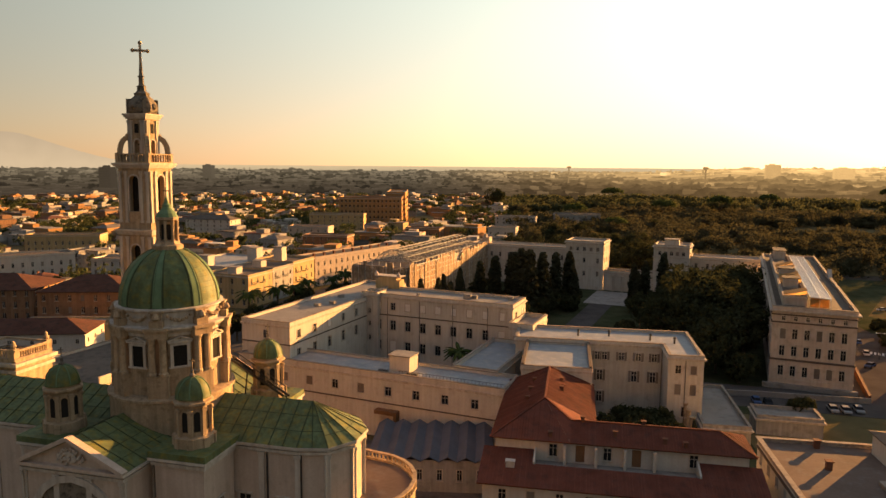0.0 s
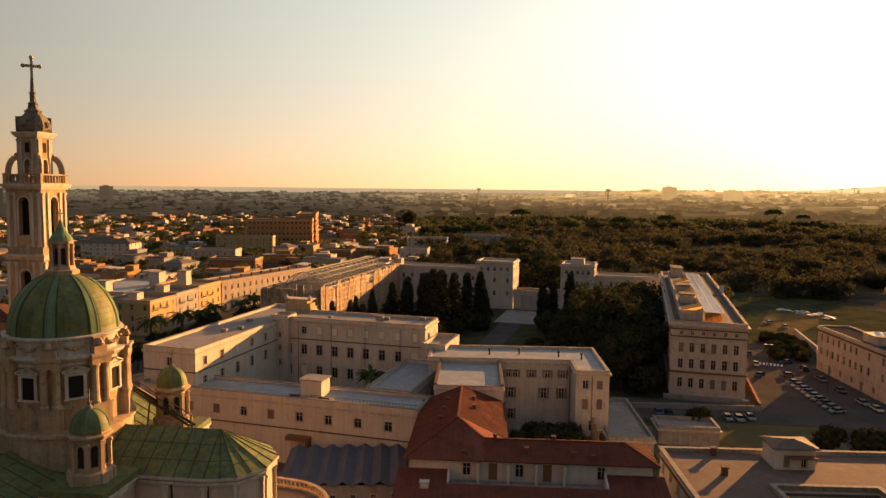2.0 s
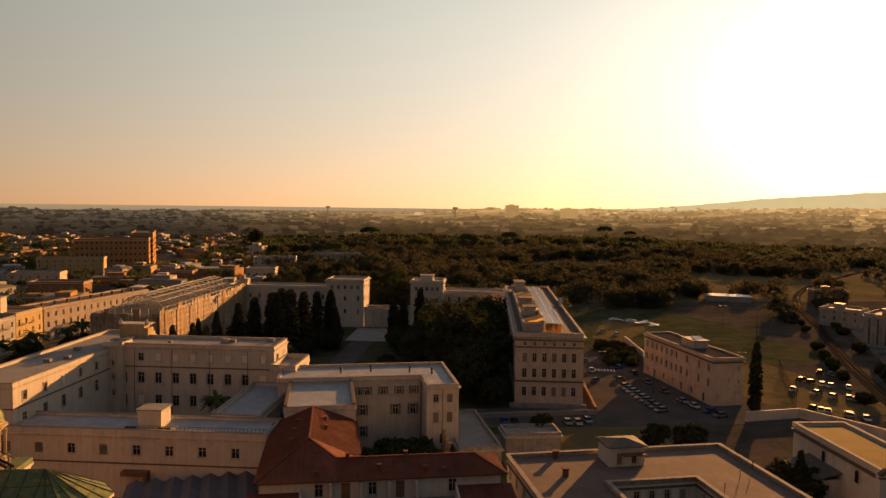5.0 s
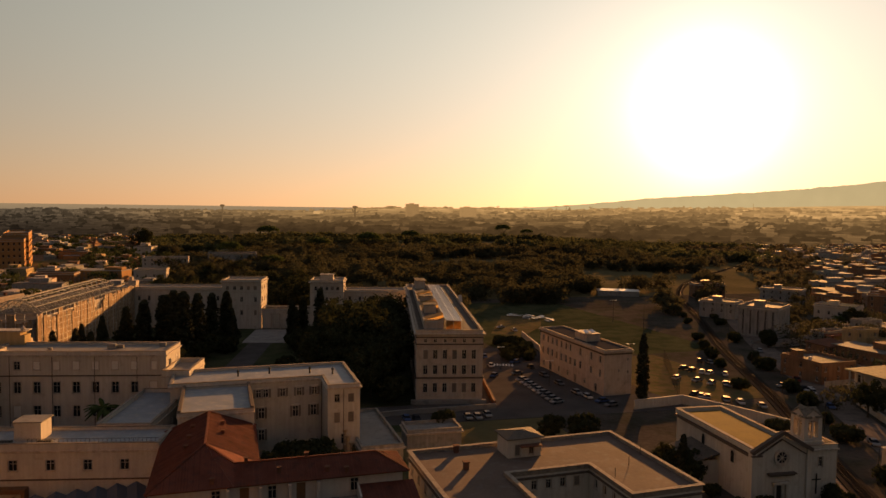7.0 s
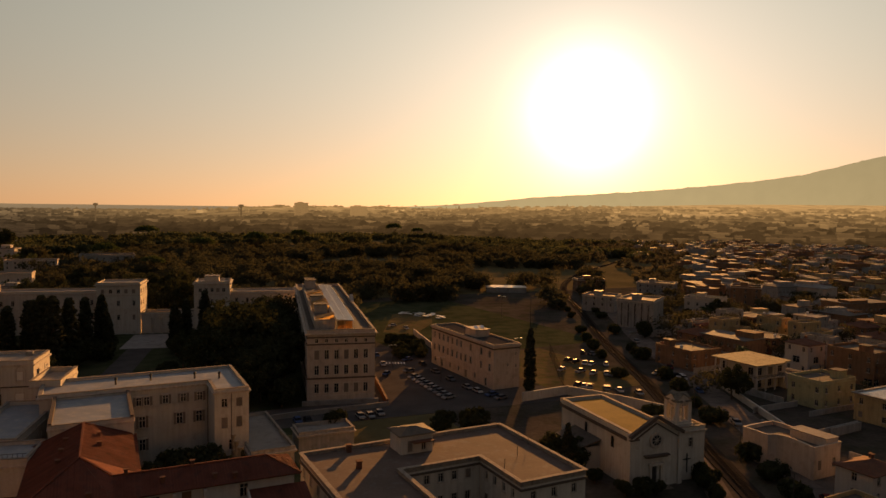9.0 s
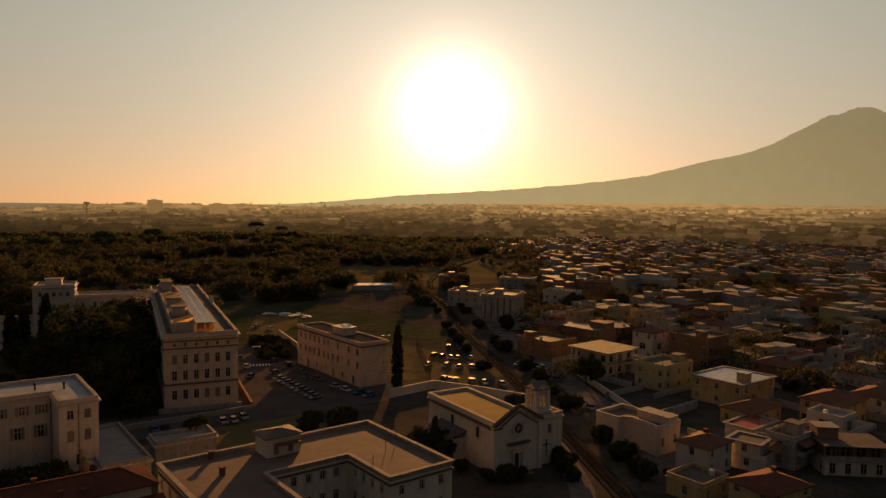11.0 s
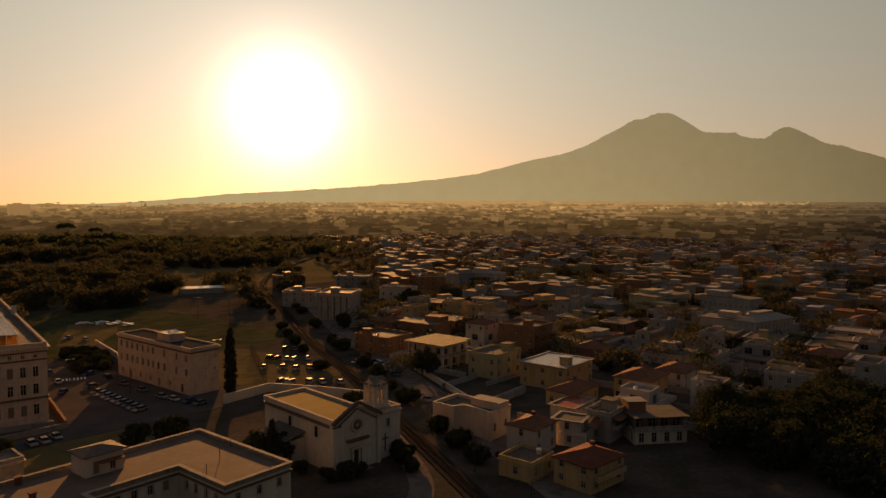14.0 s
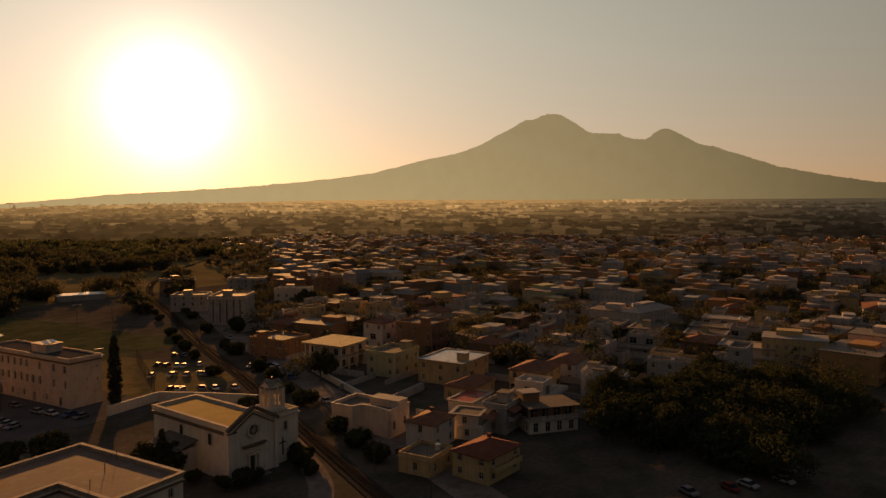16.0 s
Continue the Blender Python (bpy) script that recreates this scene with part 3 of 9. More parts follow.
def hip_roof(bm, x0, y0, x1, y1, z0, z1, slot=0, thick=0.18, m=Matrix()):
    """A hipped roof with its ridge along the longer side."""
    dx, dy = x1 - x0, y1 - y0
    r = min(dx, dy) / 2
    rid = [(x0 + r, (y0 + y1) / 2), (x1 - r, (y0 + y1) / 2)] if dx >= dy else [((x0 + x1) / 2, y0 + r), ((x0 + x1) / 2, y1 - r)]
    lo = [bm.verts.new(m @ Vector((x, y, z0 - thick))) for x, y in rect(x0, y0, x1, y1)]
    e = [bm.verts.new(m @ Vector((x, y, z0))) for x, y in rect(x0, y0, x1, y1)]
    a, b = [bm.verts.new(m @ Vector((x, y, z1))) for x, y in rid]
    fs = [(e[0], e[1], b, a), (e[1], e[2], b), (e[2], e[3], a, b), (e[3], e[0], a)] if dx >= dy else [(e[0], e[1], a), (e[1], e[2], b, a), (e[2], e[3], b), (e[3], e[0], a, b)]
    for f in fs + [lo[::-1]] + [(lo[i], lo[(i + 1) % 4], e[(i + 1) % 4], e[i]) for i in range(4)]:
        bm.faces.new(f).material_index = slot
# ---------------------------------------------------------------- ground, distance and streets
def smooth(a, b, x):
    t = min(1.0, max(0.0, (x - a) / (b - a)))
    return t * t * (3 - 2 * t)


def land_height(x, y):
    """Flat round the town; a wooded rise to the west-north-west; a slow climb far out."""
    r, yaw = math.hypot(x, y), math.degrees(math.atan2(-x, y))
    hill = 10 * smooth(420, 1300, r) * smooth(24, 6, yaw) * smooth(-24, -8, yaw)
    roll = 5 * smooth(450, 1000, r) * noise.noise(Vector((x / 260, y / 260, 0.3))) * (1.0 if hill > 1 else 0.4)
    return max(-2.0, (hill + roll) * smooth(1160, 1000, r))


def radial_ground():
    bm = bmesh.new()
    radii = [0.0] + [30 * 1.075 ** k for k in range(71)]
    radii[-1] = 4880
    n, rows = 150, []
    for r in radii:
        if r == 0:
            rows.append([bm.verts.new((0, 0, 0))])
        else:
            rows.append([bm.verts.new((r * math.cos(2 * math.pi * k / n), r * math.sin(2 * math.pi * k / n), land_height(r * math.cos(2 * math.pi * k / n), r * math.sin(2 * math.pi * k / n)) - 0.05)) for k in range(n)])
    for a, b in zip(rows, rows[1:]):
        for k in range(n):
            j = (k + 1) % n
            bm.faces.new((a[0], b[k], b[j]) if len(a) == 1 else (a[k], b[k], b[j], a[j]))
    ob = part("ground", bm, M["land"], None, smooth=True)
    tagged(ob, "dry fields, gardens and scrub reaching to the horizon", "ground", kind="structure")


radial_ground()


def sheet(name, pts, mat, z, label, category, kind="structure"):
    bm = bmesh.new()
    prism(bm, pts, -0.3, z)
    return tagged(part(name, bm, mat, None), label, category, kind=kind)


def quad_turned(x, y, turn, u0, v0, u1, v1):
    a = radians(turn)
    return [(x + math.cos(a) * u - math.sin(a) * v, y + math.sin(a) * u + math.cos(a) * v) for u, v in rect(u0, v0, u1, v1)]


def strip(name, line, wide, z, mat, label, category):
    """A road or track bed along a line of plan points."""
    bm = bmesh.new()
    left, right = [], []
    for i, p in enumerate(line):
        a, b = Vector(line[max(0, i - 1)]), Vector(line[min(len(line) - 1, i + 1)])
        d = (b - a).normalized()
        n = Vector((-d.y, d.x)) * wide / 2
        left.append(bm.verts.new((p[0] + n.x, p[1] + n.y, z)))
        right.append(bm.verts.new((p[0] - n.x, p[1] - n.y, z)))
    low = [[bm.verts.new((v.co.x, v.co.y, -0.4)) for v in e] for e in (left, right)]
    for i in range(len(line) - 1):
        bm.faces.new((right[i], right[i + 1], left[i + 1], left[i]))
        bm.faces.new((left[i], left[i + 1], low[0][i + 1], low[0][i]))
        bm.faces.new((right[i + 1], right[i], low[1][i], low[1][i + 1]))
    bmesh.ops.recalc_face_normals(bm, faces=bm.faces[:])
    return tagged(part(name, bm, mat, None), label, category, kind="structure")


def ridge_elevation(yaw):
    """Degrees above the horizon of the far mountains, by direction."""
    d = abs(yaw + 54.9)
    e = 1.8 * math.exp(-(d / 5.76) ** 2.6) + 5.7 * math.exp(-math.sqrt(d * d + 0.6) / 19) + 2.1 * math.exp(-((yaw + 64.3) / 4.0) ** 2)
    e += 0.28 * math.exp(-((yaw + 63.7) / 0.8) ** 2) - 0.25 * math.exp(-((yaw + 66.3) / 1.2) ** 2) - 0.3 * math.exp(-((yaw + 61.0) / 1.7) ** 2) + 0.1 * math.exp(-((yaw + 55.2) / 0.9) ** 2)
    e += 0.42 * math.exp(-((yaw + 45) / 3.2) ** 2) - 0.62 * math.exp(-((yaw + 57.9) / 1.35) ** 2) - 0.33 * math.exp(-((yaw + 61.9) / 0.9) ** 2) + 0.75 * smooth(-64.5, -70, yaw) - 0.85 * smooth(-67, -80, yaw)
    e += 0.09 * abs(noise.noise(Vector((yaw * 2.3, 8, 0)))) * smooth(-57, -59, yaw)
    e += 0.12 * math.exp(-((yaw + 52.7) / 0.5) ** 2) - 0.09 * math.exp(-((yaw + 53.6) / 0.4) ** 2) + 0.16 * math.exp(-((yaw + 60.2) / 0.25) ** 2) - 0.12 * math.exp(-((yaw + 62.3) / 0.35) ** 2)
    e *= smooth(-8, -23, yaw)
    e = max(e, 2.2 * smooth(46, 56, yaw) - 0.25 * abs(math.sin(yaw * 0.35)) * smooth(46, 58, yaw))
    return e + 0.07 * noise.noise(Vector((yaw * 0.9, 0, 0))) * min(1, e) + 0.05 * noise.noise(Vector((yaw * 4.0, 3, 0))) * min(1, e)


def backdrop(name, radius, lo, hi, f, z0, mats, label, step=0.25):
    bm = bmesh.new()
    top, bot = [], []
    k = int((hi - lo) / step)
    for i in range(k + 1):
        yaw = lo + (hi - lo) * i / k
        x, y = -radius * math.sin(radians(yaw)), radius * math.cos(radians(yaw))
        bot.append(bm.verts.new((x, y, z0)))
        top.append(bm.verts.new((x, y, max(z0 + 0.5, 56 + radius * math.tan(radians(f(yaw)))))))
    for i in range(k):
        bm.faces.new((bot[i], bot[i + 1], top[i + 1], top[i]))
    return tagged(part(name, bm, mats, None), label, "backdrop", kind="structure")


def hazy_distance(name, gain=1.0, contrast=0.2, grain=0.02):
    """Haze painted as glow: paler with distance, brighter and more golden towards the sunset, uneven in patches."""
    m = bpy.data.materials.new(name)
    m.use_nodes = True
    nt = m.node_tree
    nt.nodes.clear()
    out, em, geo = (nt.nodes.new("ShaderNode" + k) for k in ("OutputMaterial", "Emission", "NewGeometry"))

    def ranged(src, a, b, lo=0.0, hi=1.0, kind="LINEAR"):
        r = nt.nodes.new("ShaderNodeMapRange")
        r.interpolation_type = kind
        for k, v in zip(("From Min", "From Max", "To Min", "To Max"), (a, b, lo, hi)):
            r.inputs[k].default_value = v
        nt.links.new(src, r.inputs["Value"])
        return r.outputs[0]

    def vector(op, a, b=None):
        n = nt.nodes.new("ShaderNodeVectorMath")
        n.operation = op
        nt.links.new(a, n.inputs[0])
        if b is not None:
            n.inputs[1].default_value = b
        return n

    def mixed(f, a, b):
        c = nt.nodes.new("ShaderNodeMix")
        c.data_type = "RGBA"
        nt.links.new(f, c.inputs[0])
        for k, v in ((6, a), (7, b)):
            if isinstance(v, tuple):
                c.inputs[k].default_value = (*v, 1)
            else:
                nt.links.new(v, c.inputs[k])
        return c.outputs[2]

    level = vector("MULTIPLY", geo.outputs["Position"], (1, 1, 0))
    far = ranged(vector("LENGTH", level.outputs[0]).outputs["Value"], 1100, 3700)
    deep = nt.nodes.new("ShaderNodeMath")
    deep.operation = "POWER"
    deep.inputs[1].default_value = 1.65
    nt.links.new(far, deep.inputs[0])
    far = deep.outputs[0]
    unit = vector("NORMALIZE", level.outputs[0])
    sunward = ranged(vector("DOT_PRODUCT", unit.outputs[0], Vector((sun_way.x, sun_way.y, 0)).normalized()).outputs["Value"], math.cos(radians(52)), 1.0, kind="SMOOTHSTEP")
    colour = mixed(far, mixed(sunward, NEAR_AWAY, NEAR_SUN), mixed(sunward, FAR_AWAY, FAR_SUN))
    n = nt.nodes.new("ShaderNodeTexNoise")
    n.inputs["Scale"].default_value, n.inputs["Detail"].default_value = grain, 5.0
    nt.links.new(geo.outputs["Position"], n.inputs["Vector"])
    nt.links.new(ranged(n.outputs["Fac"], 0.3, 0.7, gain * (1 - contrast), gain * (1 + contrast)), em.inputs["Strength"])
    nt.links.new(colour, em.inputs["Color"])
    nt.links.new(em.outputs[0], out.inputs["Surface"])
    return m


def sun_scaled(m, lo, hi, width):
    """Dims the painted glow of a hazy backdrop away from the sunset."""
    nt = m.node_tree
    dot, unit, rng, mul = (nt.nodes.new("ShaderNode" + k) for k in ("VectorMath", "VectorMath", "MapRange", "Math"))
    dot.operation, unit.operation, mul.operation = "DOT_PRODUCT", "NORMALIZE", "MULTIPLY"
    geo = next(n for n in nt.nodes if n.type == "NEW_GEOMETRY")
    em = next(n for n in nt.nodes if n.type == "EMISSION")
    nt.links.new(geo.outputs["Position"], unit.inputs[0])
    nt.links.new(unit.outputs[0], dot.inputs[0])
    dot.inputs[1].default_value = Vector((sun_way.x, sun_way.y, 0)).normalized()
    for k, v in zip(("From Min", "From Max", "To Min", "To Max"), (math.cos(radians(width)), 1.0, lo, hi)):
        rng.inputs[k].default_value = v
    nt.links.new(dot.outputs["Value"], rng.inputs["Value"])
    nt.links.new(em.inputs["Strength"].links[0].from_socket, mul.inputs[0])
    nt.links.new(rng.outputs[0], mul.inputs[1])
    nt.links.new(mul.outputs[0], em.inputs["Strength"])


# haze colours painted into the distance: near and far, away from and towards the sun
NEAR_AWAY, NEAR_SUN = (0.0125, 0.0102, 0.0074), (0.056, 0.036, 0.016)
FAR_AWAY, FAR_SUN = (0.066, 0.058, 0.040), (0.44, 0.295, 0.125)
# sea strip carries its haze as emission, not as lit colour
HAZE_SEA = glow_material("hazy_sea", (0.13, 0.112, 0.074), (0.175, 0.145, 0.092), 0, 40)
# the volcano glows with haze painted in, strongest on its sunward flank
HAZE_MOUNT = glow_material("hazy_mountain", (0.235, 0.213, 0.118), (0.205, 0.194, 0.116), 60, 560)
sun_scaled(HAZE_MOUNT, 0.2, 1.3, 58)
# coast mountains likewise glow in a painted haze colour
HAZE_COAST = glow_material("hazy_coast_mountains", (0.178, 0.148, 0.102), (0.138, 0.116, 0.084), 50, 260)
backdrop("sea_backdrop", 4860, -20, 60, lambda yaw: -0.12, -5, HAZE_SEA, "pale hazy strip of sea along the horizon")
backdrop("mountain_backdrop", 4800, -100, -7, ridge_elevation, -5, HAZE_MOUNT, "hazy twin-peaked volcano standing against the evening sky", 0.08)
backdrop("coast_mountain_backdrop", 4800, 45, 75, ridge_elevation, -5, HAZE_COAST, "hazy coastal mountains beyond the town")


def plain_height(r, yaw):
    """The far plain: level near the town, climbing slowly inland and less towards the sea."""
    g = -0.50 + 0.42 * smooth(9, -3, yaw) + 0.26 * smooth(-12, -26, yaw)
    e = -2.76 + (g + 2.76) * min(1.0, max(0.0, math.log(r / 1160) / math.log(3600 / 1160))) ** 0.85
    if r > 3600:
        e = g + (0.45 * smooth(-18, -40, yaw) - 0.1) * (r - 3600) / 1150
    return 56 + r * math.tan(radians(e))


def around(r, yaw):
    return -r * math.sin(radians(yaw)), r * math.cos(radians(yaw))


def far_plain():
    """Hazy fields from the edge of the town to the foot of the mountains."""
    bm = bmesh.new()
    for lo, hi, r0 in ((-100, 66, 1155),):
        radii = [r0 * (4750 / r0) ** (k / 26) for k in range(27)]
        n = int((hi - lo) / 1.5)
        rows = [[bm.verts.new((*around(r, lo + (hi - lo) * k / n), plain_height(r, lo + (hi - lo) * k / n))) for k in range(n + 1)] for r in radii]
        for a, b in zip(rows, rows[1:]):
            for k in range(n):
                bm.faces.new((a[k + 1], a[k], b[k], b[k + 1]))
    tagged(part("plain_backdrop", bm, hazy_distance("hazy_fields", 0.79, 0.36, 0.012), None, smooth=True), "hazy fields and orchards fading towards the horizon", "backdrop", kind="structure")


def far_trees():
    """Rows and clumps of hazy trees standing on the far plain, ring behind ring."""
    rg = np.random.default_rng(40)
    bm = bmesh.new()
    for j in range(26):
        r = 1170 * (3700 / 1170) ** (j / 25)
        lo, hi = -100.0, 66.0
        size = radians(hi - lo) * r
        n = int(size / 3.2)
        tall = np.zeros(n + 1)
        u = np.arange(n + 1) * size / n
        for _ in range(int(size / 11)):
            c = rg.uniform(0, size)
            if noise.noise(Vector((c / 230, j * 3.7, 0.5))) < -0.12:
                continue
            if rg.random() < 0.08:
                w, h = rg.uniform(3.5, 5), rg.uniform(9, 14)
            else:
                w, h = rg.uniform(6, 17), rg.uniform(3.5, 9.5)
            if rg.random() < 0.04:
                w, h = w * 1.4, h * 1.7
            k0, k1 = max(0, int((c - w) * n / size)), min(n, int((c + w) * n / size) + 1)
            d = np.clip(1 - ((u[k0:k1] - c) / w) ** 2, 0, 1)
            tall[k0:k1] = np.maximum(tall[k0:k1], h * np.sqrt(d))
        tall += np.where(tall > 0.5, rg.uniform(-0.7, 0.7, n + 1), 0)
        prev = None
        for k in range(n + 1):
            yaw = lo + (hi - lo) * k / n
            z = plain_height(r, yaw)
            x, y = around(r, yaw)
            col = (bm.verts.new((x, y, z - 3)), bm.verts.new((x, y, z + max(0.0, tall[k])))) if tall[k] > 0.5 else None
            if prev and col:
                bm.faces.new((col[0], prev[0], prev[1], col[1]))
            prev = col
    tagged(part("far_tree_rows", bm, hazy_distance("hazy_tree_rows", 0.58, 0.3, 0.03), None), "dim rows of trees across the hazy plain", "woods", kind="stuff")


def far_hamlets():
    """Small hazy houses, greenhouses and a mast on the far plain, and a village at the foot of the volcano."""
    r_ = random.Random(61)
    wall, roof = bmesh.new(), bmesh.new()
    spots = []
    for _ in range(1700):
        yaw = r_.uniform(-98, 16) if r_.random() < 0.38 else r_.uniform(17, 64)
        if -27 < yaw < 14 and r_.random() < 0.85:
            continue
        spots.append((yaw, 1190 * (3300 / 1190) ** r_.random(), r_.uniform(9, 34), r_.uniform(8, 14), r_.uniform(4, 10)))
    spots += [(r_.gauss(-62.8, 1.6), r_.uniform(3800, 4300), r_.uniform(10, 26), 12, r_.uniform(6, 13)) for _ in range(90)]
    spots += [(-33.0, 2760, 180, 30, 7), (-31.2, 2700, 120, 30, 6), (-35.4, 2820, 90, 26, 6), (-46.0, 2300, 70, 24, 7), (-72.0, 2000, 80, 24, 7), (-70.3, 2050, 60, 20, 6)]
    for yaw, r, w, d, h in spots:
        m = pose(*around(r, yaw), plain_height(r, yaw) - 1.5, 0, 0, yaw + r_.uniform(-25, 25))
        boxed(wall, m, -w / 2, -d / 2, 0, w / 2, d / 2, h + 1.5)
        boxed(roof, m, -w / 2 - 0.3, -d / 2 - 0.3, h + 1.5, w / 2 + 0.3, d / 2 + 0.3, h + 2.2)
        if w < 40 and r_.random() < 0.5:
            boxed(wall, m, -w / 2 + 1, -d / 4, h + 2.2, r_.uniform(-0.1, 0.3) * w, d / 4, h + 4.6)
    top = thing("far_hamlets", "tiny pale houses scattered over the hazy plain", "houses", kind="stuff")
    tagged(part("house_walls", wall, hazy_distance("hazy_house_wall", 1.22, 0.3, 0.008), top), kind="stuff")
    # roofs glow brighter than walls, a sunset glint put into their emission
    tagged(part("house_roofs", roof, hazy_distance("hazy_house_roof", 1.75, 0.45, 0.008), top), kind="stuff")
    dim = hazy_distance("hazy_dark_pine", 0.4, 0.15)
    for yaw, w, h in ((-14.5, 17, 26), (-13.7, 13, 22), (-11.2, 10, 17), (-16.4, 11, 15), (-9.0, 12, 16), (-18.8, 9, 14)):
        pine = thing("umbrella_pine", "far umbrella pine dark against the bright horizon", "tree", *around(3650, yaw), plain_height(3650, yaw), yaw, "skyline pines")
        bm = bmesh.new()
        lathe(bm, [(1.2, -1), (0.8, h * 0.7), (0.3, h * 0.8)], 6)
        part("trunk", bm, dim, pine)
        bm = bmesh.new()
        for _ in range(16):
            a, q = r_.uniform(0, 6.28), math.sqrt(r_.random())
            bmesh.ops.create_icosphere(bm, subdivisions=1, radius=w * r_.uniform(0.2, 0.34), matrix=pose(w * 0.75 * q * math.cos(a), w * 0.75 * q * math.sin(a), h * (0.86 - 0.12 * q)) @ Matrix.Diagonal((1, 1, 0.5, 1)))
        part("crown", bm, dim, pine)
    for yaw, r, h in ((-36.3, 2600, 46), (-28.4, 3000, 40)):
        mast = thing("radio_mast", "slender far radio mast on the hazy plain", "mast", *around(r, yaw), plain_height(r, yaw), 0, "far masts")
        bm = bmesh.new()
        lathe(bm, [(1.1, 0), (0.8, h * 0.6), (0.5, h), (0.0, h + 1)], 6)
        part("mast_pole", bm, hazy_distance("hazy_mast", 0.8, 0.1), mast)


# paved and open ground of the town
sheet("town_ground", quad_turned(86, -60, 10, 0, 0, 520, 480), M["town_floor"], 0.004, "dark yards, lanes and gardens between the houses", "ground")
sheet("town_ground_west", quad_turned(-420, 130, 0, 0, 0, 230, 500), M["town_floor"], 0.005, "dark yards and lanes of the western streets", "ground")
sheet("parking_asphalt", quad_turned(28, 186, 6, 0, -4, 40, 85), M["asphalt"], 0.040, "dark asphalt car park beside the tall building", "car park")
sheet("road_east", quad_turned(-20, 172, 8, 0, 0, 120, 17), M["asphalt"], 0.055, "dark asphalt road in front of the building", "road")
sheet("courtyard_paving", rect(-112, 170, 9, 326), M["grass"], 0.025, "dark grass and gravel of the great courtyard", "courtyard")
sheet("courtyard_terrace", rect(-58, 285, -33, 316), M["concrete"], 0.08, "pale paved terrace before the portico", "terrace")
sheet("courtyard_walk", rect(-55, 200, -46, 285), M["asphalt"], 0.07, "dark straight avenue through the courtyard", "path")
sheet("street_west", rect(-172, 120, -125, 420), M["asphalt"], 0.033, "wide tree-lined street between the facades", "street")
sheet("church_square", rect(-190, 20, -30, 121), M["street"], 0.018, "paved square round the church", "square")
sheet("garden_ground", quad_turned(-30, 122, 12, 0, 0, 40, 30), M["grass"], 0.047, "shaded garden behind the tiled building", "garden")
sheet("field_north", quad_turned(50, 248, 14, 0, 0, 88, 150), M["grass"], 0.012, "green field beyond the long building", "field")
sheet("lot_dusty", [(47, 305), (59.4, 297), (74, 325), (80, 355), (60, 357)], M["earth"], 0.03, "dusty turning place behind the wall", "yard")
sheet("lot_earth", quad_turned(86, 190, 16, 0, 0, 36, 62), M["earth"], 0.062, "dusty earth parking lot beside the railway", "car park")
RAIL = [(78, 70), (88, 103), (101, 146), (119, 206), (136, 268), (163, 350), (186, 425), (214, 490), (258, 560), (330, 650), (430, 770)]


def curve_line(pts, k=8):
    out = []
    for i in range(len(pts) - 1):
        p = [Vector(pts[max(0, min(len(pts) - 1, i + j))]) for j in (-1, 0, 1, 2)]
        for s in range(k):
            t = s / k
            out.append(tuple(0.5 * (2 * p[1] + (p[2] - p[0]) * t + (2 * p[0] - 5 * p[1] + 4 * p[2] - p[3]) * t * t + (3 * p[1] - p[0] - 3 * p[2] + p[3]) * t ** 3)))
    return out + [tuple(pts[-1])]


RAIL = curve_line(RAIL)
strip("railway_bed", RAIL, 4.6, 0.25, M["ballast"], "gravel bed of a single railway curving out of town", "railway")


def side_line(line, d):
    out = []
    for i, p in enumerate(line):
        a, b = Vector(line[max(0, i - 1)]), Vector(line[min(len(line) - 1, i + 1)])
        n = (b - a).normalized()
        out.append((p[0] - n.y * d, p[1] + n.x * d))
    return out


def railway():
    track = thing("railway_track", "steel rails on sleepers catching the low sun", "railway")
    for d in (-0.75, 0.75):
        bm = bmesh.new()
        line = side_line(RAIL, d)
        for a, b in zip(line, line[1:]):
            beam(bm, (*a, 0.44), (*b, 0.44), 0.075, 0.12)
        part("rail", bm, M["rail"], track, "worn steel rail glinting in places")
    bm = bmesh.new()
    for a, b in zip(RAIL, RAIL[1:]):
        k = max(1, int(math.dist(a, b) / 0.75))
        for s in range(k):
            p, v = Vector(a).lerp(Vector(b), s / k), (Vector(b) - Vector(a)).normalized()
            w = Vector((-v.y, v.x)) * 1.25
            beam(bm, (p.x - w.x, p.y - w.y, 0.36), (p.x + w.x, p.y + w.y, 0.36), 0.26, 0.16)
    tagged(part("sleeper_bed", bm, M["ballast"], track, "dark railway sleepers"), kind="stuff")


railway()
strip("street_north", side_line(RAIL, -17)[:60], 9.0, 0.06, M["street"], "street beside the railway", "street")
strip("lane", curve_line([(66, 88), (74, 99), (82, 109), (90, 128), (97, 150), (104, 172)]), 5.0, 0.05, M["street"], "narrow worn lane between chapel and railway", "street")
# ---------------------------------------------------------------- the domed church and its bell tower
CH = (-64.55, 65.55, 9.0)


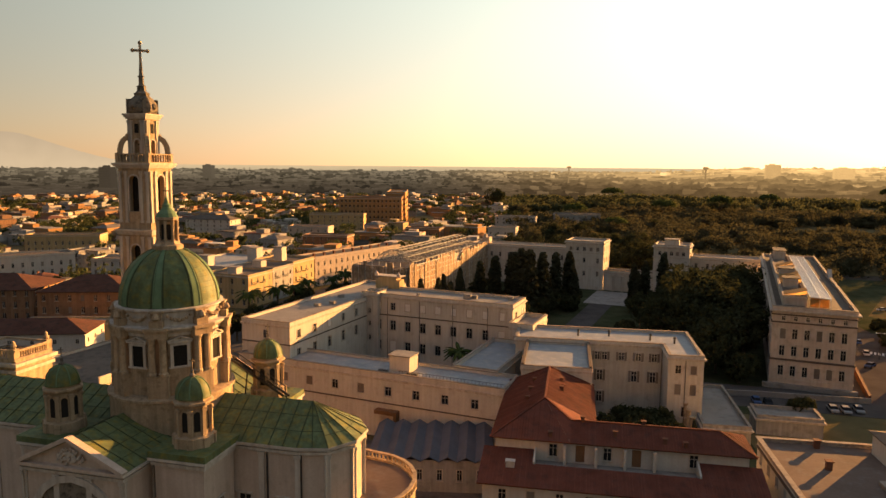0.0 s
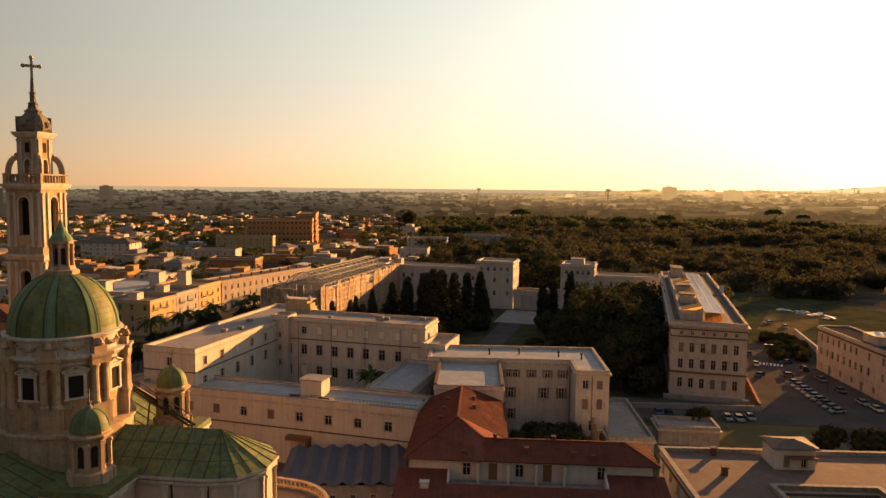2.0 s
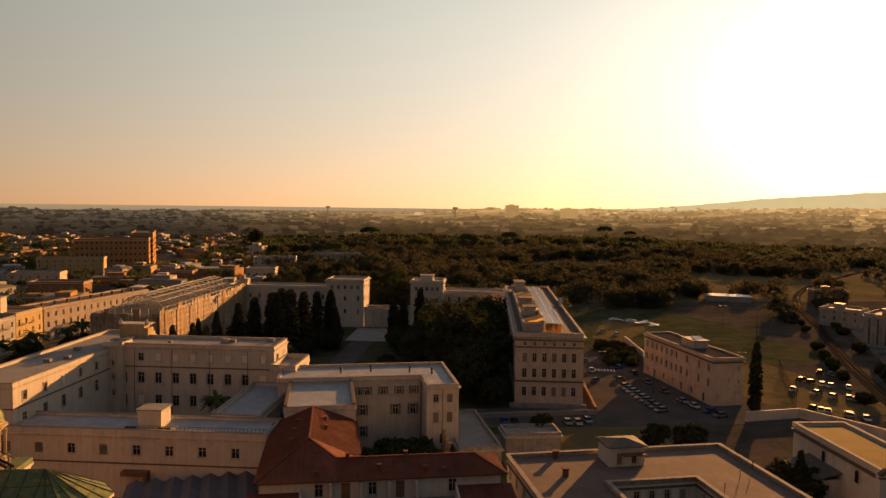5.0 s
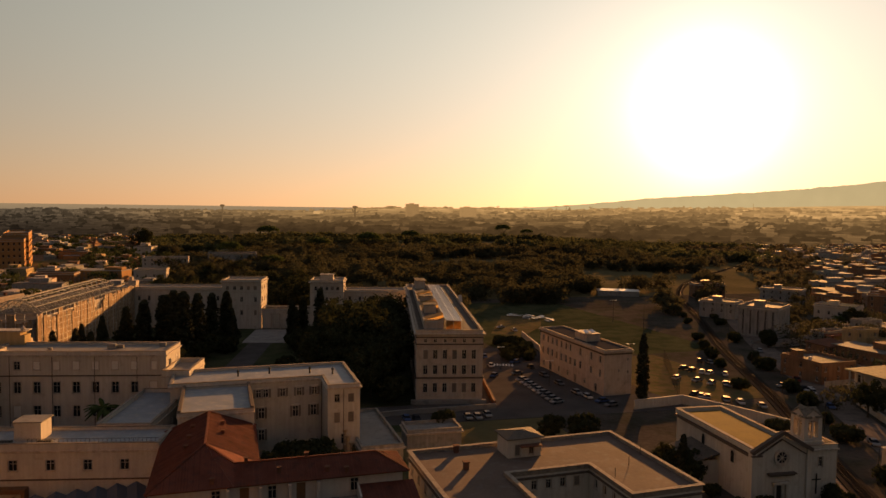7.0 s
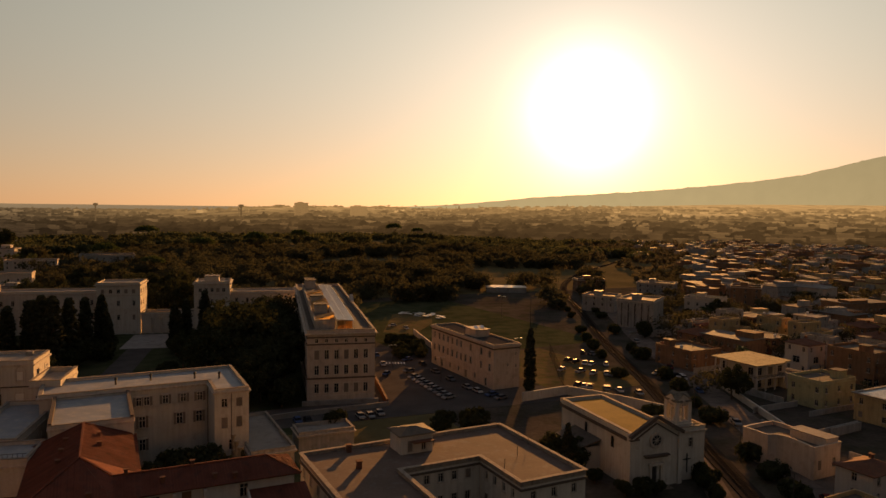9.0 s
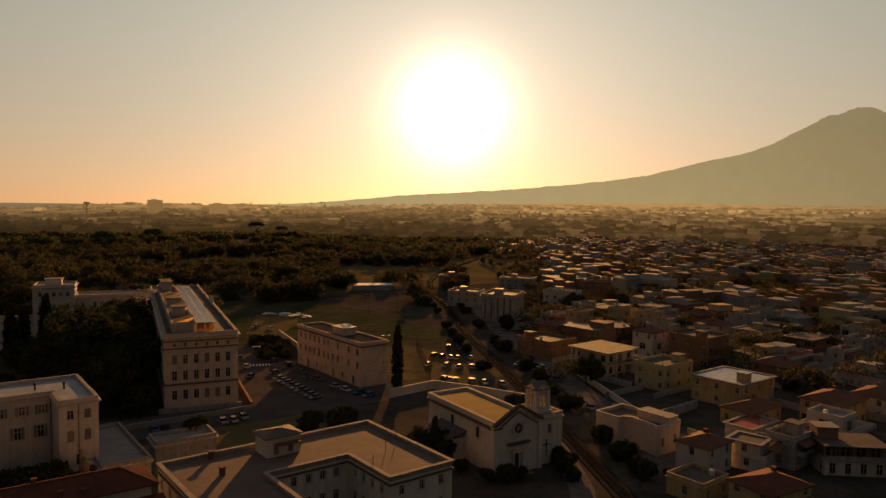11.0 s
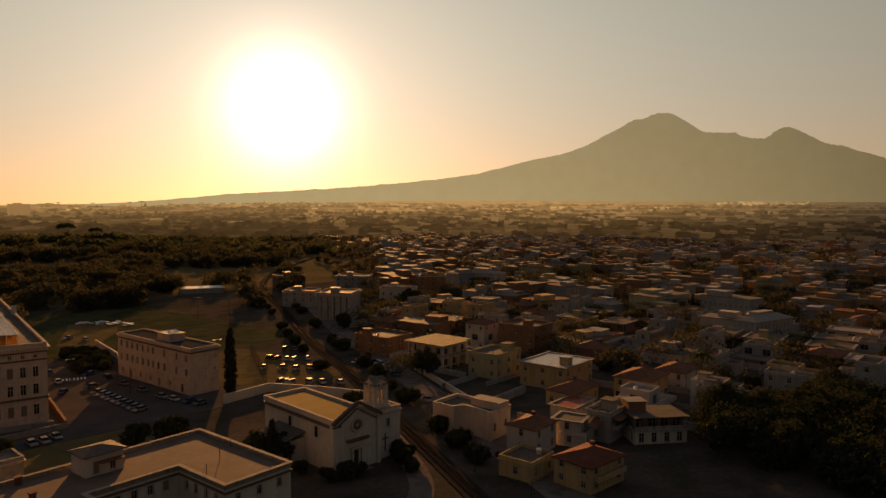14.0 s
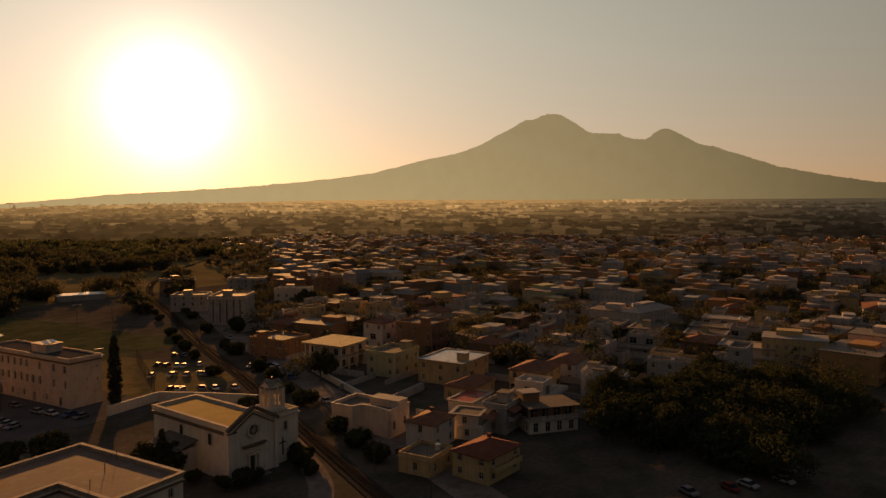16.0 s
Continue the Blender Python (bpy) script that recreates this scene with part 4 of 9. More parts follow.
def seam_roof(owner, quads, name="roof", step=1.7, label="green copper roof with standing seams"):
    """Sloping metal roof sheets with raised seams from eave to ridge. A quad: eave start, eave end, ridge end, ridge start."""
    for a, b, c, d in quads:
        bm, se = bmesh.new(), bmesh.new()
        a, b, c, d = Vector(a), Vector(b), Vector(c), Vector(d)
        n = (b - a).cross(d - a).normalized()
        if n.z < 0:
            n = -n
        pts = [a, b, c, d] if (c - d).length > 0.02 else [a, b, c]
        up, lo = [bm.verts.new(p) for p in pts], [bm.verts.new(p - n * 0.15) for p in pts]
        bm.faces.new(up)
        bm.faces.new(lo[::-1])
        for i in range(len(pts)):
            j = (i + 1) % len(pts)
            bm.faces.new((lo[i], lo[j], up[j], up[i]))
        k = max(2, int((b - a).length / step))
        for i in range(k + 1):
            p, q = a.lerp(b, i / k), d.lerp(c, i / k)
            beam(se, p + n * 0.02, q + n * 0.02, 0.08, 0.1)
        m = max(1, int((d - a).length / 1.7))
        for i in range(1, m):
            beam(se, a.lerp(d, i / m) + n * 0.01, b.lerp(c, i / m) + n * 0.01, 0.05, 0.05)
        bmesh.ops.recalc_face_normals(bm, faces=bm.faces[:])
        r = part(name, bm, M["copper"], owner, label)
        tagged(part("seams", se, M["seam"], r, "dark raised seams"), kind="stuff")


def arch_pts(w, h, n=8):
    """Outline of a round-headed opening: base width w, full height h."""
    r = w / 2
    return [(-r, 0), (r, 0)] + [(r * math.cos(math.pi * k / n), h - r + r * math.sin(math.pi * k / n)) for k in range(n + 1)]


def arch_panel(bm, w, h, y0, y1, m, slot=0):
    pts = arch_pts(w, h)
    a = [bm.verts.new(m @ Vector((x, y0, z))) for x, z in pts]
    b = [bm.verts.new(m @ Vector((x, y1, z))) for x, z in pts]
    bm.faces.new(a).material_index = slot
    bm.faces.new(b[::-1]).material_index = slot
    for i in range(len(pts)):
        j = (i + 1) % len(pts)
        bm.faces.new((a[i], b[i], b[j], a[j])).material_index = slot


def arch_frame(bm, w, h, t, y0, y1, m, slot=0):
    """A round-headed surround of width t."""
    o, i = arch_pts(w + 2 * t, h + t)[1:], arch_pts(w, h)[1:]
    o, i = o + [(-w / 2 - t, 0)], i + [(-w / 2, 0)]
    v = [[bm.verts.new(m @ Vector((x, y, z))) for x, z in p] for p, y in ((o, y0), (i, y0), (i, y1), (o, y1))]
    for k in range(len(o) - 1):
        for s in range(4):
            e = (s + 1) % 4
            bm.faces.new((v[s][k], v[s][k + 1], v[e][k + 1], v[e][k])).material_index = slot


def round_at(r, ang, z=0.0):
    """A pose on a circle, its -y pointing outwards."""
    return pose(r * math.cos(radians(ang)), r * math.sin(radians(ang)), z, 0, 0, ang + 90)


def column(bm, m, r, h, slot=0):
    """A round column with base and capital, at the pose m."""
    lathe(bm, [(r * 1.35, 0), (r * 1.35, 0.25), (r * 1.05, 0.4), (r, 0.5), (r * 0.9, h - 0.7), (r * 1.25, h - 0.25), (r * 1.4, h - 0.2), (r * 1.4, h)], 10, slot=slot, m=m)


def boxed(bm, m, x0, y0, z0, x1, y1, z1, slot=0):
    v = [bm.verts.new(m @ Vector((x, y, z))) for z in (z0, z1) for x, y in ((x0, y0), (x1, y0), (x1, y1), (x0, y1))]
    for f in ((3, 2, 1, 0), (4, 5, 6, 7), (0, 1, 5, 4), (1, 2, 6, 5), (2, 3, 7, 6), (3, 0, 4, 7)):
        bm.faces.new([v[i] for i in f]).material_index = slot


def metal_cross(bm, z, h, w, t, m=Matrix()):
    boxed(bm, m, -t / 2, -t / 2, z, t / 2, t / 2, z + h)
    boxed(bm, m, -w / 2, -t / 2, z + h * 0.62, w / 2, t / 2, z + h * 0.62 + t)
    for x, zz in ((-w / 2, z + h * 0.62 + t / 2), (w / 2, z + h * 0.62 + t / 2), (0, z + h)):
        bmesh.ops.create_icosphere(bm, subdivisions=1, radius=t * 0.95, matrix=m @ Matrix.Translation((x, 0, zz)))


def church():
    c = thing("church", "pale stone domed church with green copper roofs", "church", CH[0], CH[1], 0, CH[2])
    st = M["church_wall"]
    # plan: an apse towards +x, a transept towards -y and +y, the nave towards -x
    apse = [(6, -5.3), (19.5, -5.3)] + [(19.5 + 5.5 * math.cos(radians(a)), 5.5 * math.sin(radians(a))) for a in (-54, -18, 18, 54)] + [(19.5, 5.3), (6, 5.3)]
    near = rect(-8.0, -15.2, 4.4, 0)
    far = rect(-5.5, 0, 5.5, 14.5)
    nave = rect(-42, -6.5, 0, 6.5)
    # each wing: walls with pilasters, cornice and string courses
    for pts, top, keep in ((apse, 24.4, (0, 1, 2, 3, 4, 5, 6)), (near, 23.8, (0, 1, 3)), (far, 24.2, (1, 2, 3)), (nave, 24.0, (0, 2, 3))):
        walls(c, pts, 0, top, [(4.4, 15.3, 1.6, 2.7)] if pts is apse else [({0: 0, 1: 1, 3: 1}, 9.0, 1.6, 3.2)], st, 1.9, "hood", 0.0, keep, blank=(6, 7))
        for i in keep:
            p, q = Vector(pts[i]), Vector(pts[(i + 1) % len(pts)])
            d = (q - p).normalized()
            k = max(1, round((q - p).length / 4.4))
            for j in range(k + 1):
                e = p.lerp(q, j / k)
                bm = bmesh.new()
                box(bm, -0.35, -0.16, 0, 0.35, 0.1, top - 0.9)
                box(bm, -0.45, -0.24, top - 1.4, 0.45, 0.1, top - 1.0)
                part("pilaster", bm, M["trim"], c).matrix_basis = pose(e.x, e.y, 0, 0, 0, math.degrees(math.atan2(d.y, d.x)))
        if pts is apse:
            for u in (6.2, 10.7, 15.2, 19.4):
                bm = bmesh.new()
                beam(bm, (u + 0.55, -5.45, 0), (u + 0.55, -5.45, top - 0.6), 0.16)
                part("downpipe", bm, M["iron"], c)
        bm = bmesh.new()
        ring(bm, pts, 0.35, 0.0, top - 0.9, top - 0.55)
        ring(bm, pts, 0.55, 0.0, top - 0.32, top)
        ring(bm, pts, 0.2, 0.0, top - 0.55, top - 0.32)
        part("cornice", bm, M["trim"], c, "moulded stone cornice")
    # roofs
    r, e = 27.9, 24.42
    ap = offset(apse, 0.5)
    quads = [((4, -5.8, e), (19.6, -5.8, e), (19.0, 0, r), (4, 0, r)), ((19.6, 5.8, e), (4, 5.8, e), (4, 0, r), (19.0, 0, r))]
    for i in range(1, 6):
        a, b = ap[i], ap[i + 1]
        quads.append(((*a, e), (*b, e), (19.0, 0, r), (19.0, 0, r)))
    seam_roof(c, quads)
    seam_roof(c, [((-8.4, -15.6, 23.85), (-8.4, -4.5, 23.85), (-1.8, -4.5, 26.9), (-1.8, -15.6, 26.9)), ((4.8, -4.5, 23.85), (4.8, -15.6, 23.85), (-1.8, -15.6, 26.9), (-1.8, -4.5, 26.9))])
    seam_roof(c, [((-6, 4.5, 24.3), (-6, 15, 24.3), (0, 15, 27.6), (0, 4.5, 27.6)), ((6, 15, 24.3), (6, 4.5, 24.3), (0, 4.5, 27.6), (0, 15, 27.6))])
    seam_roof(c, [((-42, -7, 24.1), (-5, -7, 24.1), (-5, 0, 27.4), (-42, 0, 27.4)), ((-5, 7, 24.1), (-42, 7, 24.1), (-42, 0, 27.4), (-5, 0, 27.4))])
    # near gable with its raking cornice, arch and carved relief
    for y, x0, x1, z in ((-15.35, -8.5, 4.9, 23.8), (14.6, -6, 6, 24.2)):
        bm = bmesh.new()
        mid = (x0 + x1) / 2
        s = -1 if y < 0 else 1
        v = [bm.verts.new(p) for p in ((x0 + 0.4, y, z), (x1 - 0.4, y, z), (mid, y, z + 3.0), (x0 + 0.4, y - s * 0.5, z), (x1 - 0.4, y - s * 0.5, z), (mid, y - s * 0.5, z + 3.0))]
        for f in ((0, 1, 2), (5, 4, 3), (0, 3, 4, 1), (1, 4, 5, 2), (2, 5, 3, 0)):
            bm.faces.new([v[i] for i in f])
        for xa in (x0, x1):
            beam(bm, (xa, y + s * 0.2, z + 0.1), (mid, y + s * 0.2, z + 3.3), 0.9, 0.42)
        beam(bm, (x0, y + s * 0.2, z), (x1, y + s * 0.2, z), 0.8, 0.35)
        bmesh.ops.recalc_face_normals(bm, faces=bm.faces[:])
        part("gable", bm, st, c)
    bm = bmesh.new()
    rr = random.Random(3)
    for k in range(60):
        a, q = rr.uniform(0, 6.28), rr.uniform(0.2, 1.3)
        bmesh.ops.create_icosphere(bm, subdivisions=1, radius=rr.uniform(0.1, 0.24), matrix=Matrix.Translation((-1.8 + q * math.cos(a) * 1.5, -15.5, 25.0 + q * math.sin(a) * 0.7)))
    part("relief", bm, M["trim"], c, "carved coat of arms in the gable")
    bm = bmesh.new()
    arch_frame(bm, 9.4, 19.2, 0.8, -0.35, 0.1, pose(-1.8, -15.2, 3.0))
    part("arch", bm, M["trim"], c, "great round arch moulding")
    # flat dark stone panel stands in for the shade beneath the arch
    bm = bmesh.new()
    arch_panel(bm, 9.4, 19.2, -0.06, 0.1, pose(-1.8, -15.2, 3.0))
    part("arch_recess", bm, M["stone_dark"], c, "flat dark panel painted as shade under the arch")
    # corner blocks that carry the four turrets
    for sx, sy in ((1, -1), (1, 1), (-1, -1), (-1, 1)):
        b = rect(8.6 * sx - 3.0, 8.6 * sy - 3.0, 8.6 * sx + 3.0, 8.6 * sy + 3.0)
        walls(c, b, 0, 24.3, [({0: 1, 1: 1, 2: 1, 3: 1}, 15.5, 1.4, 3.4)], st, 2, "hood", 0)
        bm = bmesh.new()
        ring(bm, b, 0.3, 0, 23.4, 23.8)
        ring(bm, b, 0.55, 0, 24.0, 24.3)
        part("cornice", bm, M["trim"], c)
        bm = bmesh.new()
        prism(bm, offset(b, 0.5), 24.3, 25.0)
        part("roof", bm, M["copper"], c)
        turret(c, 8.6 * sx, 8.6 * sy, 25.0)
    # iron stair from the roofs to the drum
    bm = bmesh.new()
    a, b = Vector((2.94, 7.94, 30.16)), Vector((12.58, 5.88, 26.01))
    for dx in (-0.35, 0.35):
        w = Vector((dx, dx * 0.4, 0))
        beam(bm, a + w, b + w, 0.14, 0.3)
        beam(bm, a + w + Vector((0, 0, 0.95)), b + w + Vector((0, 0, 0.95)), 0.08)
    for k in range(30):
        p = a.lerp(b, k / 29)
        beam(bm, p - Vector((0.35, 0.14, 0)), p + Vector((0.35, 0.14, 0)), 0.24, 0.05)
        if k % 5 == 0:
            beam(bm, p + Vector((-0.35, -0.14, 0)), p + Vector((-0.35, -0.14, 0.95)), 0.06)
    mid = a.lerp(b, 0.35)
    beam(bm, mid, (mid.x - 0.6, mid.y, 24.3), 0.14)
    beam(bm, b, (b.x, b.y, 24.6), 0.14)
    part("iron_stair", bm, M["iron"], c, "slanting dark iron stair over the roofs")
    drum(c)
    return c


def turret(owner, x, y, z):
    """A small eight-sided lantern tower with a ribbed copper cupola."""
    h = math.pi / 8
    bm = bmesh.new()
    lathe(bm, [(2.3, z), (2.3, z + 1.1), (2.05, z + 1.2), (1.75, z + 1.3), (1.75, z + 4.5), (2.0, z + 4.6), (2.25, z + 4.85), (2.25, z + 5.05), (1.9, z + 5.15), (1.8, z + 5.5)], 8, x, y, h)
    for k in range(8):
        m = pose(x, y, z) @ round_at(1.72, 22.5 + 45 * k, 1.3)
        boxed(bm, m, -0.22, -0.3, 0, 0.22, 0.1, 3.1)
        boxed(bm, m, -0.3, -0.4, 2.75, 0.3, 0.1, 3.0)
        boxed(bm, m, -0.34, -0.62, -1.3, 0.34, 0.1, -0.15)
        bm2 = bm
        arch_frame(bm2, 0.7, 2.3, 0.14, -0.09, 0.05, pose(x, y, z) @ round_at(1.62, 45 * k, 1.75))
    t = part("turret", bm, M["stone"], owner, "eight-sided stone turret")
    bm = bmesh.new()
    arch_panel(bm, 0.7, 2.3, -0.03, 0.2, Matrix())
    first = part("opening", bm, M["dark"], t, "dark round-headed opening")
    for k in range(8):
        (first if k == 0 else shared("opening", first.data, t)).matrix_basis = pose(x, y, z) @ round_at(1.62, 45 * k, 1.75)
    bm = bmesh.new()
    prof = [(1.85 * math.cos(a) ** 0.9 if a < 1.55 else 0.12, z + 5.5 + 2.1 * math.sin(a)) for a in [math.pi / 2 * k / 9 for k in range(10)]]
    lathe(bm, [(1.95, z + 5.4)] + prof, 24, x, y)
    cup = part("cupola", bm, M["copper"], t, "small green copper cupola", smooth=True)
    bm = bmesh.new()
    for k in range(8):
        m = pose(x, y, 0, 0, 0, 22.5 + 45 * k)
        pts = [m @ Vector((r + 0.03, 0, zz)) for r, zz in prof]
        for a, b in zip(pts, pts[1:]):
            beam(bm, a, b, 0.12, 0.08)
    tagged(part("ribs", bm, M["copper_rib"], cup), kind="stuff")
    bm = bmesh.new()
    lathe(bm, [(0.3, z + 7.5), (0.34, z + 7.8), (0.12, z + 8.0), (0.2, z + 8.25), (0.05, z + 8.5), (0.04, z + 9.1)], 10, x, y)
    metal_cross(bm, z + 8.8, 0.8, 0.5, 0.1, pose(x, y, 0))
    part("finial", bm, M["stone_dark"], t)


def drum(owner):
    st = M["stone"]
    bm = bmesh.new()
    lathe(bm, [(7.3, 24.0), (7.3, 28.2), (7.5, 28.3), (7.5, 28.6), (7.0, 28.7), (6.1, 28.8), (6.1, 36.0)], 48)
    d = part("drum", bm, st, owner, "round pale stone drum with paired columns", smooth=False)
    bm = bmesh.new()
    lathe(bm, [(6.15, 35.9), (6.3, 35.95), (6.3, 36.3), (6.45, 36.4), (6.7, 36.7), (6.9, 36.8), (6.9, 37.05), (6.2, 37.1), (6.05, 37.2), (6.05, 38.7), (6.35, 38.85), (6.35, 39.05), (5.7, 39.15)], 48)
    part("entablature", bm, M["trim"], d, "moulded entablature and attic ring")
    # eight bays: window with pediment, then a projecting pier with paired columns
    made = None
    for k in range(8):
        a = 45 * k - 1
        if made is None:
            bm = bmesh.new()
            for x0, z0, x1, z1 in ((-0.95, 0, -0.65, 3.2), (0.65, 0, 0.95, 3.2), (-0.65, 2.9, 0.65, 3.2), (-1.1, -0.25, 1.1, 0)):
                box(bm, x0, -0.28, z0, x1, 0.3, z1)
            box(bm, -1.15, -0.42, 3.3, 1.15, 0.3, 3.5)
            for s in (-1, 1):
                beam(bm, (s * 1.2, -0.18, 3.55), (0, -0.18, 4.15), 0.5, 0.16)
            box(bm, -0.7, -0.2, 3.5, 0.7, 0.3, 3.8)
            win = part("window_frame", bm, M["trim"], d, "stone window frame with a small pediment")
            bm = bmesh.new()
            box(bm, -0.65, -0.08, 0, 0.65, 0.3, 2.9)
            for z in range(1, 12):
                box(bm, -0.6, -0.13, z * 0.24, 0.6, -0.08, z * 0.24 + 0.1)
            pane = part("shutter", bm, M["dark"], win, "dark brown slatted shutter")
            pieces = []
            for name, shape in (("shaft", [(-1.0, -0.35, 2.7, 1.0, 0.3, 7.2)]), ("pedestal", [(-1.15, -0.85, 0, 1.15, 0.3, 2.5), (-1.25, -0.95, 2.5, 1.25, 0.3, 2.7)]), ("capital_block", [(-1.2, -0.95, 7.2, 1.2, 0.3, 8.0), (-1.35, -1.15, 8.0, 1.35, 0.3, 8.35)]), ("attic_block", [(-0.75, -0.75, 8.35, 0.75, 0.2, 9.2), (-0.6, -0.45, 9.2, 0.6, 0.2, 10.05), (-0.8, -0.6, 10.05, 0.8, 0.25, 10.3)])):
                bm = bmesh.new()
                for q in shape:
                    box(bm, *q)
                if name == "shaft":
                    pier = part("pier", bm, M["brick_stone"], d, "projecting pier on the drum")
                else:
                    pieces.append((name, part(name, bm, st, pier).data))
            bm = bmesh.new()
            lathe(bm, [(0.3, 9.2), (0.5, 9.45), (0.35, 9.8), (0.15, 10.05)], 8, 0, -0.6)
            pieces.append(("urn", part("urn", bm, st, pier).data))
            bm = bmesh.new()
            column(bm, Matrix(), 0.42, 4.5)
            col = part("column", bm, st, pier)
            bm = bmesh.new()
            for s in range(-3, 4):
                bmesh.ops.create_icosphere(bm, subdivisions=1, radius=0.3 - 0.03 * abs(s), matrix=Matrix.Translation((s * 0.42, -0.05, -0.25 + 0.06 * s * s)))
            swag = part("swag", bm, st, d, "carved swag")
            col.matrix_basis = pose(-0.62, -0.5, 2.7)
            shared("column", col.data, pier, "", pose(0.62, -0.5, 2.7))
            made = (win, pier, swag)
            first = True
        else:
            win = shared("window_frame", made[0].data, d, made[0]["label"])
            shared("shutter", pane.data, win, pane["label"])
            pier = shared("pier", made[1].data, d, made[1]["label"])
            for name, me in pieces:
                shared(name, me, pier)
            for s in (-0.62, 0.62):
                shared("column", col.data, pier, "", pose(s, -0.5, 2.7))
            swag = shared("swag", made[2].data, d, "carved swag")
        win.matrix_basis = round_at(6.05, a, 32.3) @ Matrix.Diagonal((1.18, 1.0, 0.86, 1.0))
        pier.matrix_basis = round_at(6.1, a + 22.5, 28.7)
        swag.matrix_basis = round_at(6.15, a, 38.05)
    # the dome
    prof = [(5.85 * math.cos(a) if k < 14 else 0.9, 39.15 + 6.65 * math.sin(a)) for k, a in enumerate([math.radians(82) * k / 14 for k in range(15)])]
    bm = bmesh.new()
    lathe(bm, [(5.95, 39.0)] + prof, 64)
    dome = part("dome", bm, M["copper"], owner, "green copper dome with broad ribs", smooth=True)
    bm = bmesh.new()
    for da, w, hgt in ((-4.2, 0.16, 0.16), (4.2, 0.16, 0.16), (0, 0.7, 0.07)):
        m = pose(0, 0, 0, 0, 0, da)
        pts = [m @ Vector((r + 0.03, 0, z)) for r, z in prof]
        for i, (p, q) in enumerate(zip(pts, pts[1:])):
            beam(bm, p, q, w * (1 - 0.045 * i), hgt)
    rib = part("rib", bm, M["copper_rib"], dome, "broad pale green rib")
    for k in range(8):
        (rib if k == 0 else shared("rib", rib.data, dome, rib["label"])).matrix_basis = pose(0, 0, 0, 0, 0, 45 * k + 21.5)
    bm = bmesh.new()
    for da in (-6.0, 6.0):
        m = pose(0, 0, 0, 0, 0, da)
        pts = [m @ Vector((r + 0.02, 0, z)) for r, z in prof]
        for i, (p, q) in enumerate(zip(pts, pts[1:])):
            beam(bm, p, q, 0.26 * (1 - 0.05 * i), 0.06)
    groove = part("groove", bm, M["seam"], dome, "dark groove beside the rib")
    for k in range(8):
        (groove if k == 0 else shared("groove", groove.data, dome, groove["label"])).matrix_basis = pose(0, 0, 0, 0, 0, 45 * k + 21.5)
    bm = bmesh.new()
    for k in range(1, 14):
        r, z = prof[k]
        lathe(bm, [(r + 0.015, z - 0.02), (r + 0.03, z), (r - 0.02, z + 0.03)], 64)
    tagged(part("seams", bm, M["copper"], dome), kind="stuff")
    # lantern
    bm = bmesh.new()
    lathe(bm, [(1.8, 45.4), (1.85, 46.0), (1.5, 46.15), (1.4, 46.5), (0.9, 46.55), (0.9, 49.0), (1.35, 49.1), (1.4, 49.4), (1.15, 49.5)], 8, start=math.pi / 8)
    lan = part("lantern", bm, M["stone"], owner, "slender stone lantern on the dome")
    bm = bmesh.new()
    column(bm, Matrix(), 0.16, 2.5)
    post = part("column", bm, M["stone"], lan)
    for k in range(8):
        (post if k == 0 else shared("column", post.data, lan)).matrix_basis = round_at(1.15, 22.5 + 45 * k, 46.5)
    bm = bmesh.new()
    arch_panel(bm, 0.5, 1.9, -0.02, 0.2, Matrix())
    first = part("opening", bm, M["dark"], lan)
    for k in range(8):
        (first if k == 0 else shared("opening", first.data, lan)).matrix_basis = round_at(0.84, 45 * k, 46.7)
    bm = bmesh.new()
    lathe(bm, [(1.3, 49.45), (1.1, 49.9), (0.7, 50.3), (0.48, 50.7), (0.5, 50.85), (0.3, 51.1), (0.1, 51.9)], 16)
    part("cap", bm, M["copper_rib"], lan, "pale green copper cap")
    bm = bmesh.new()
    metal_cross(bm, 51.8, 1.2, 0.7, 0.1)
    part("cross", bm, M["iron"], lan)


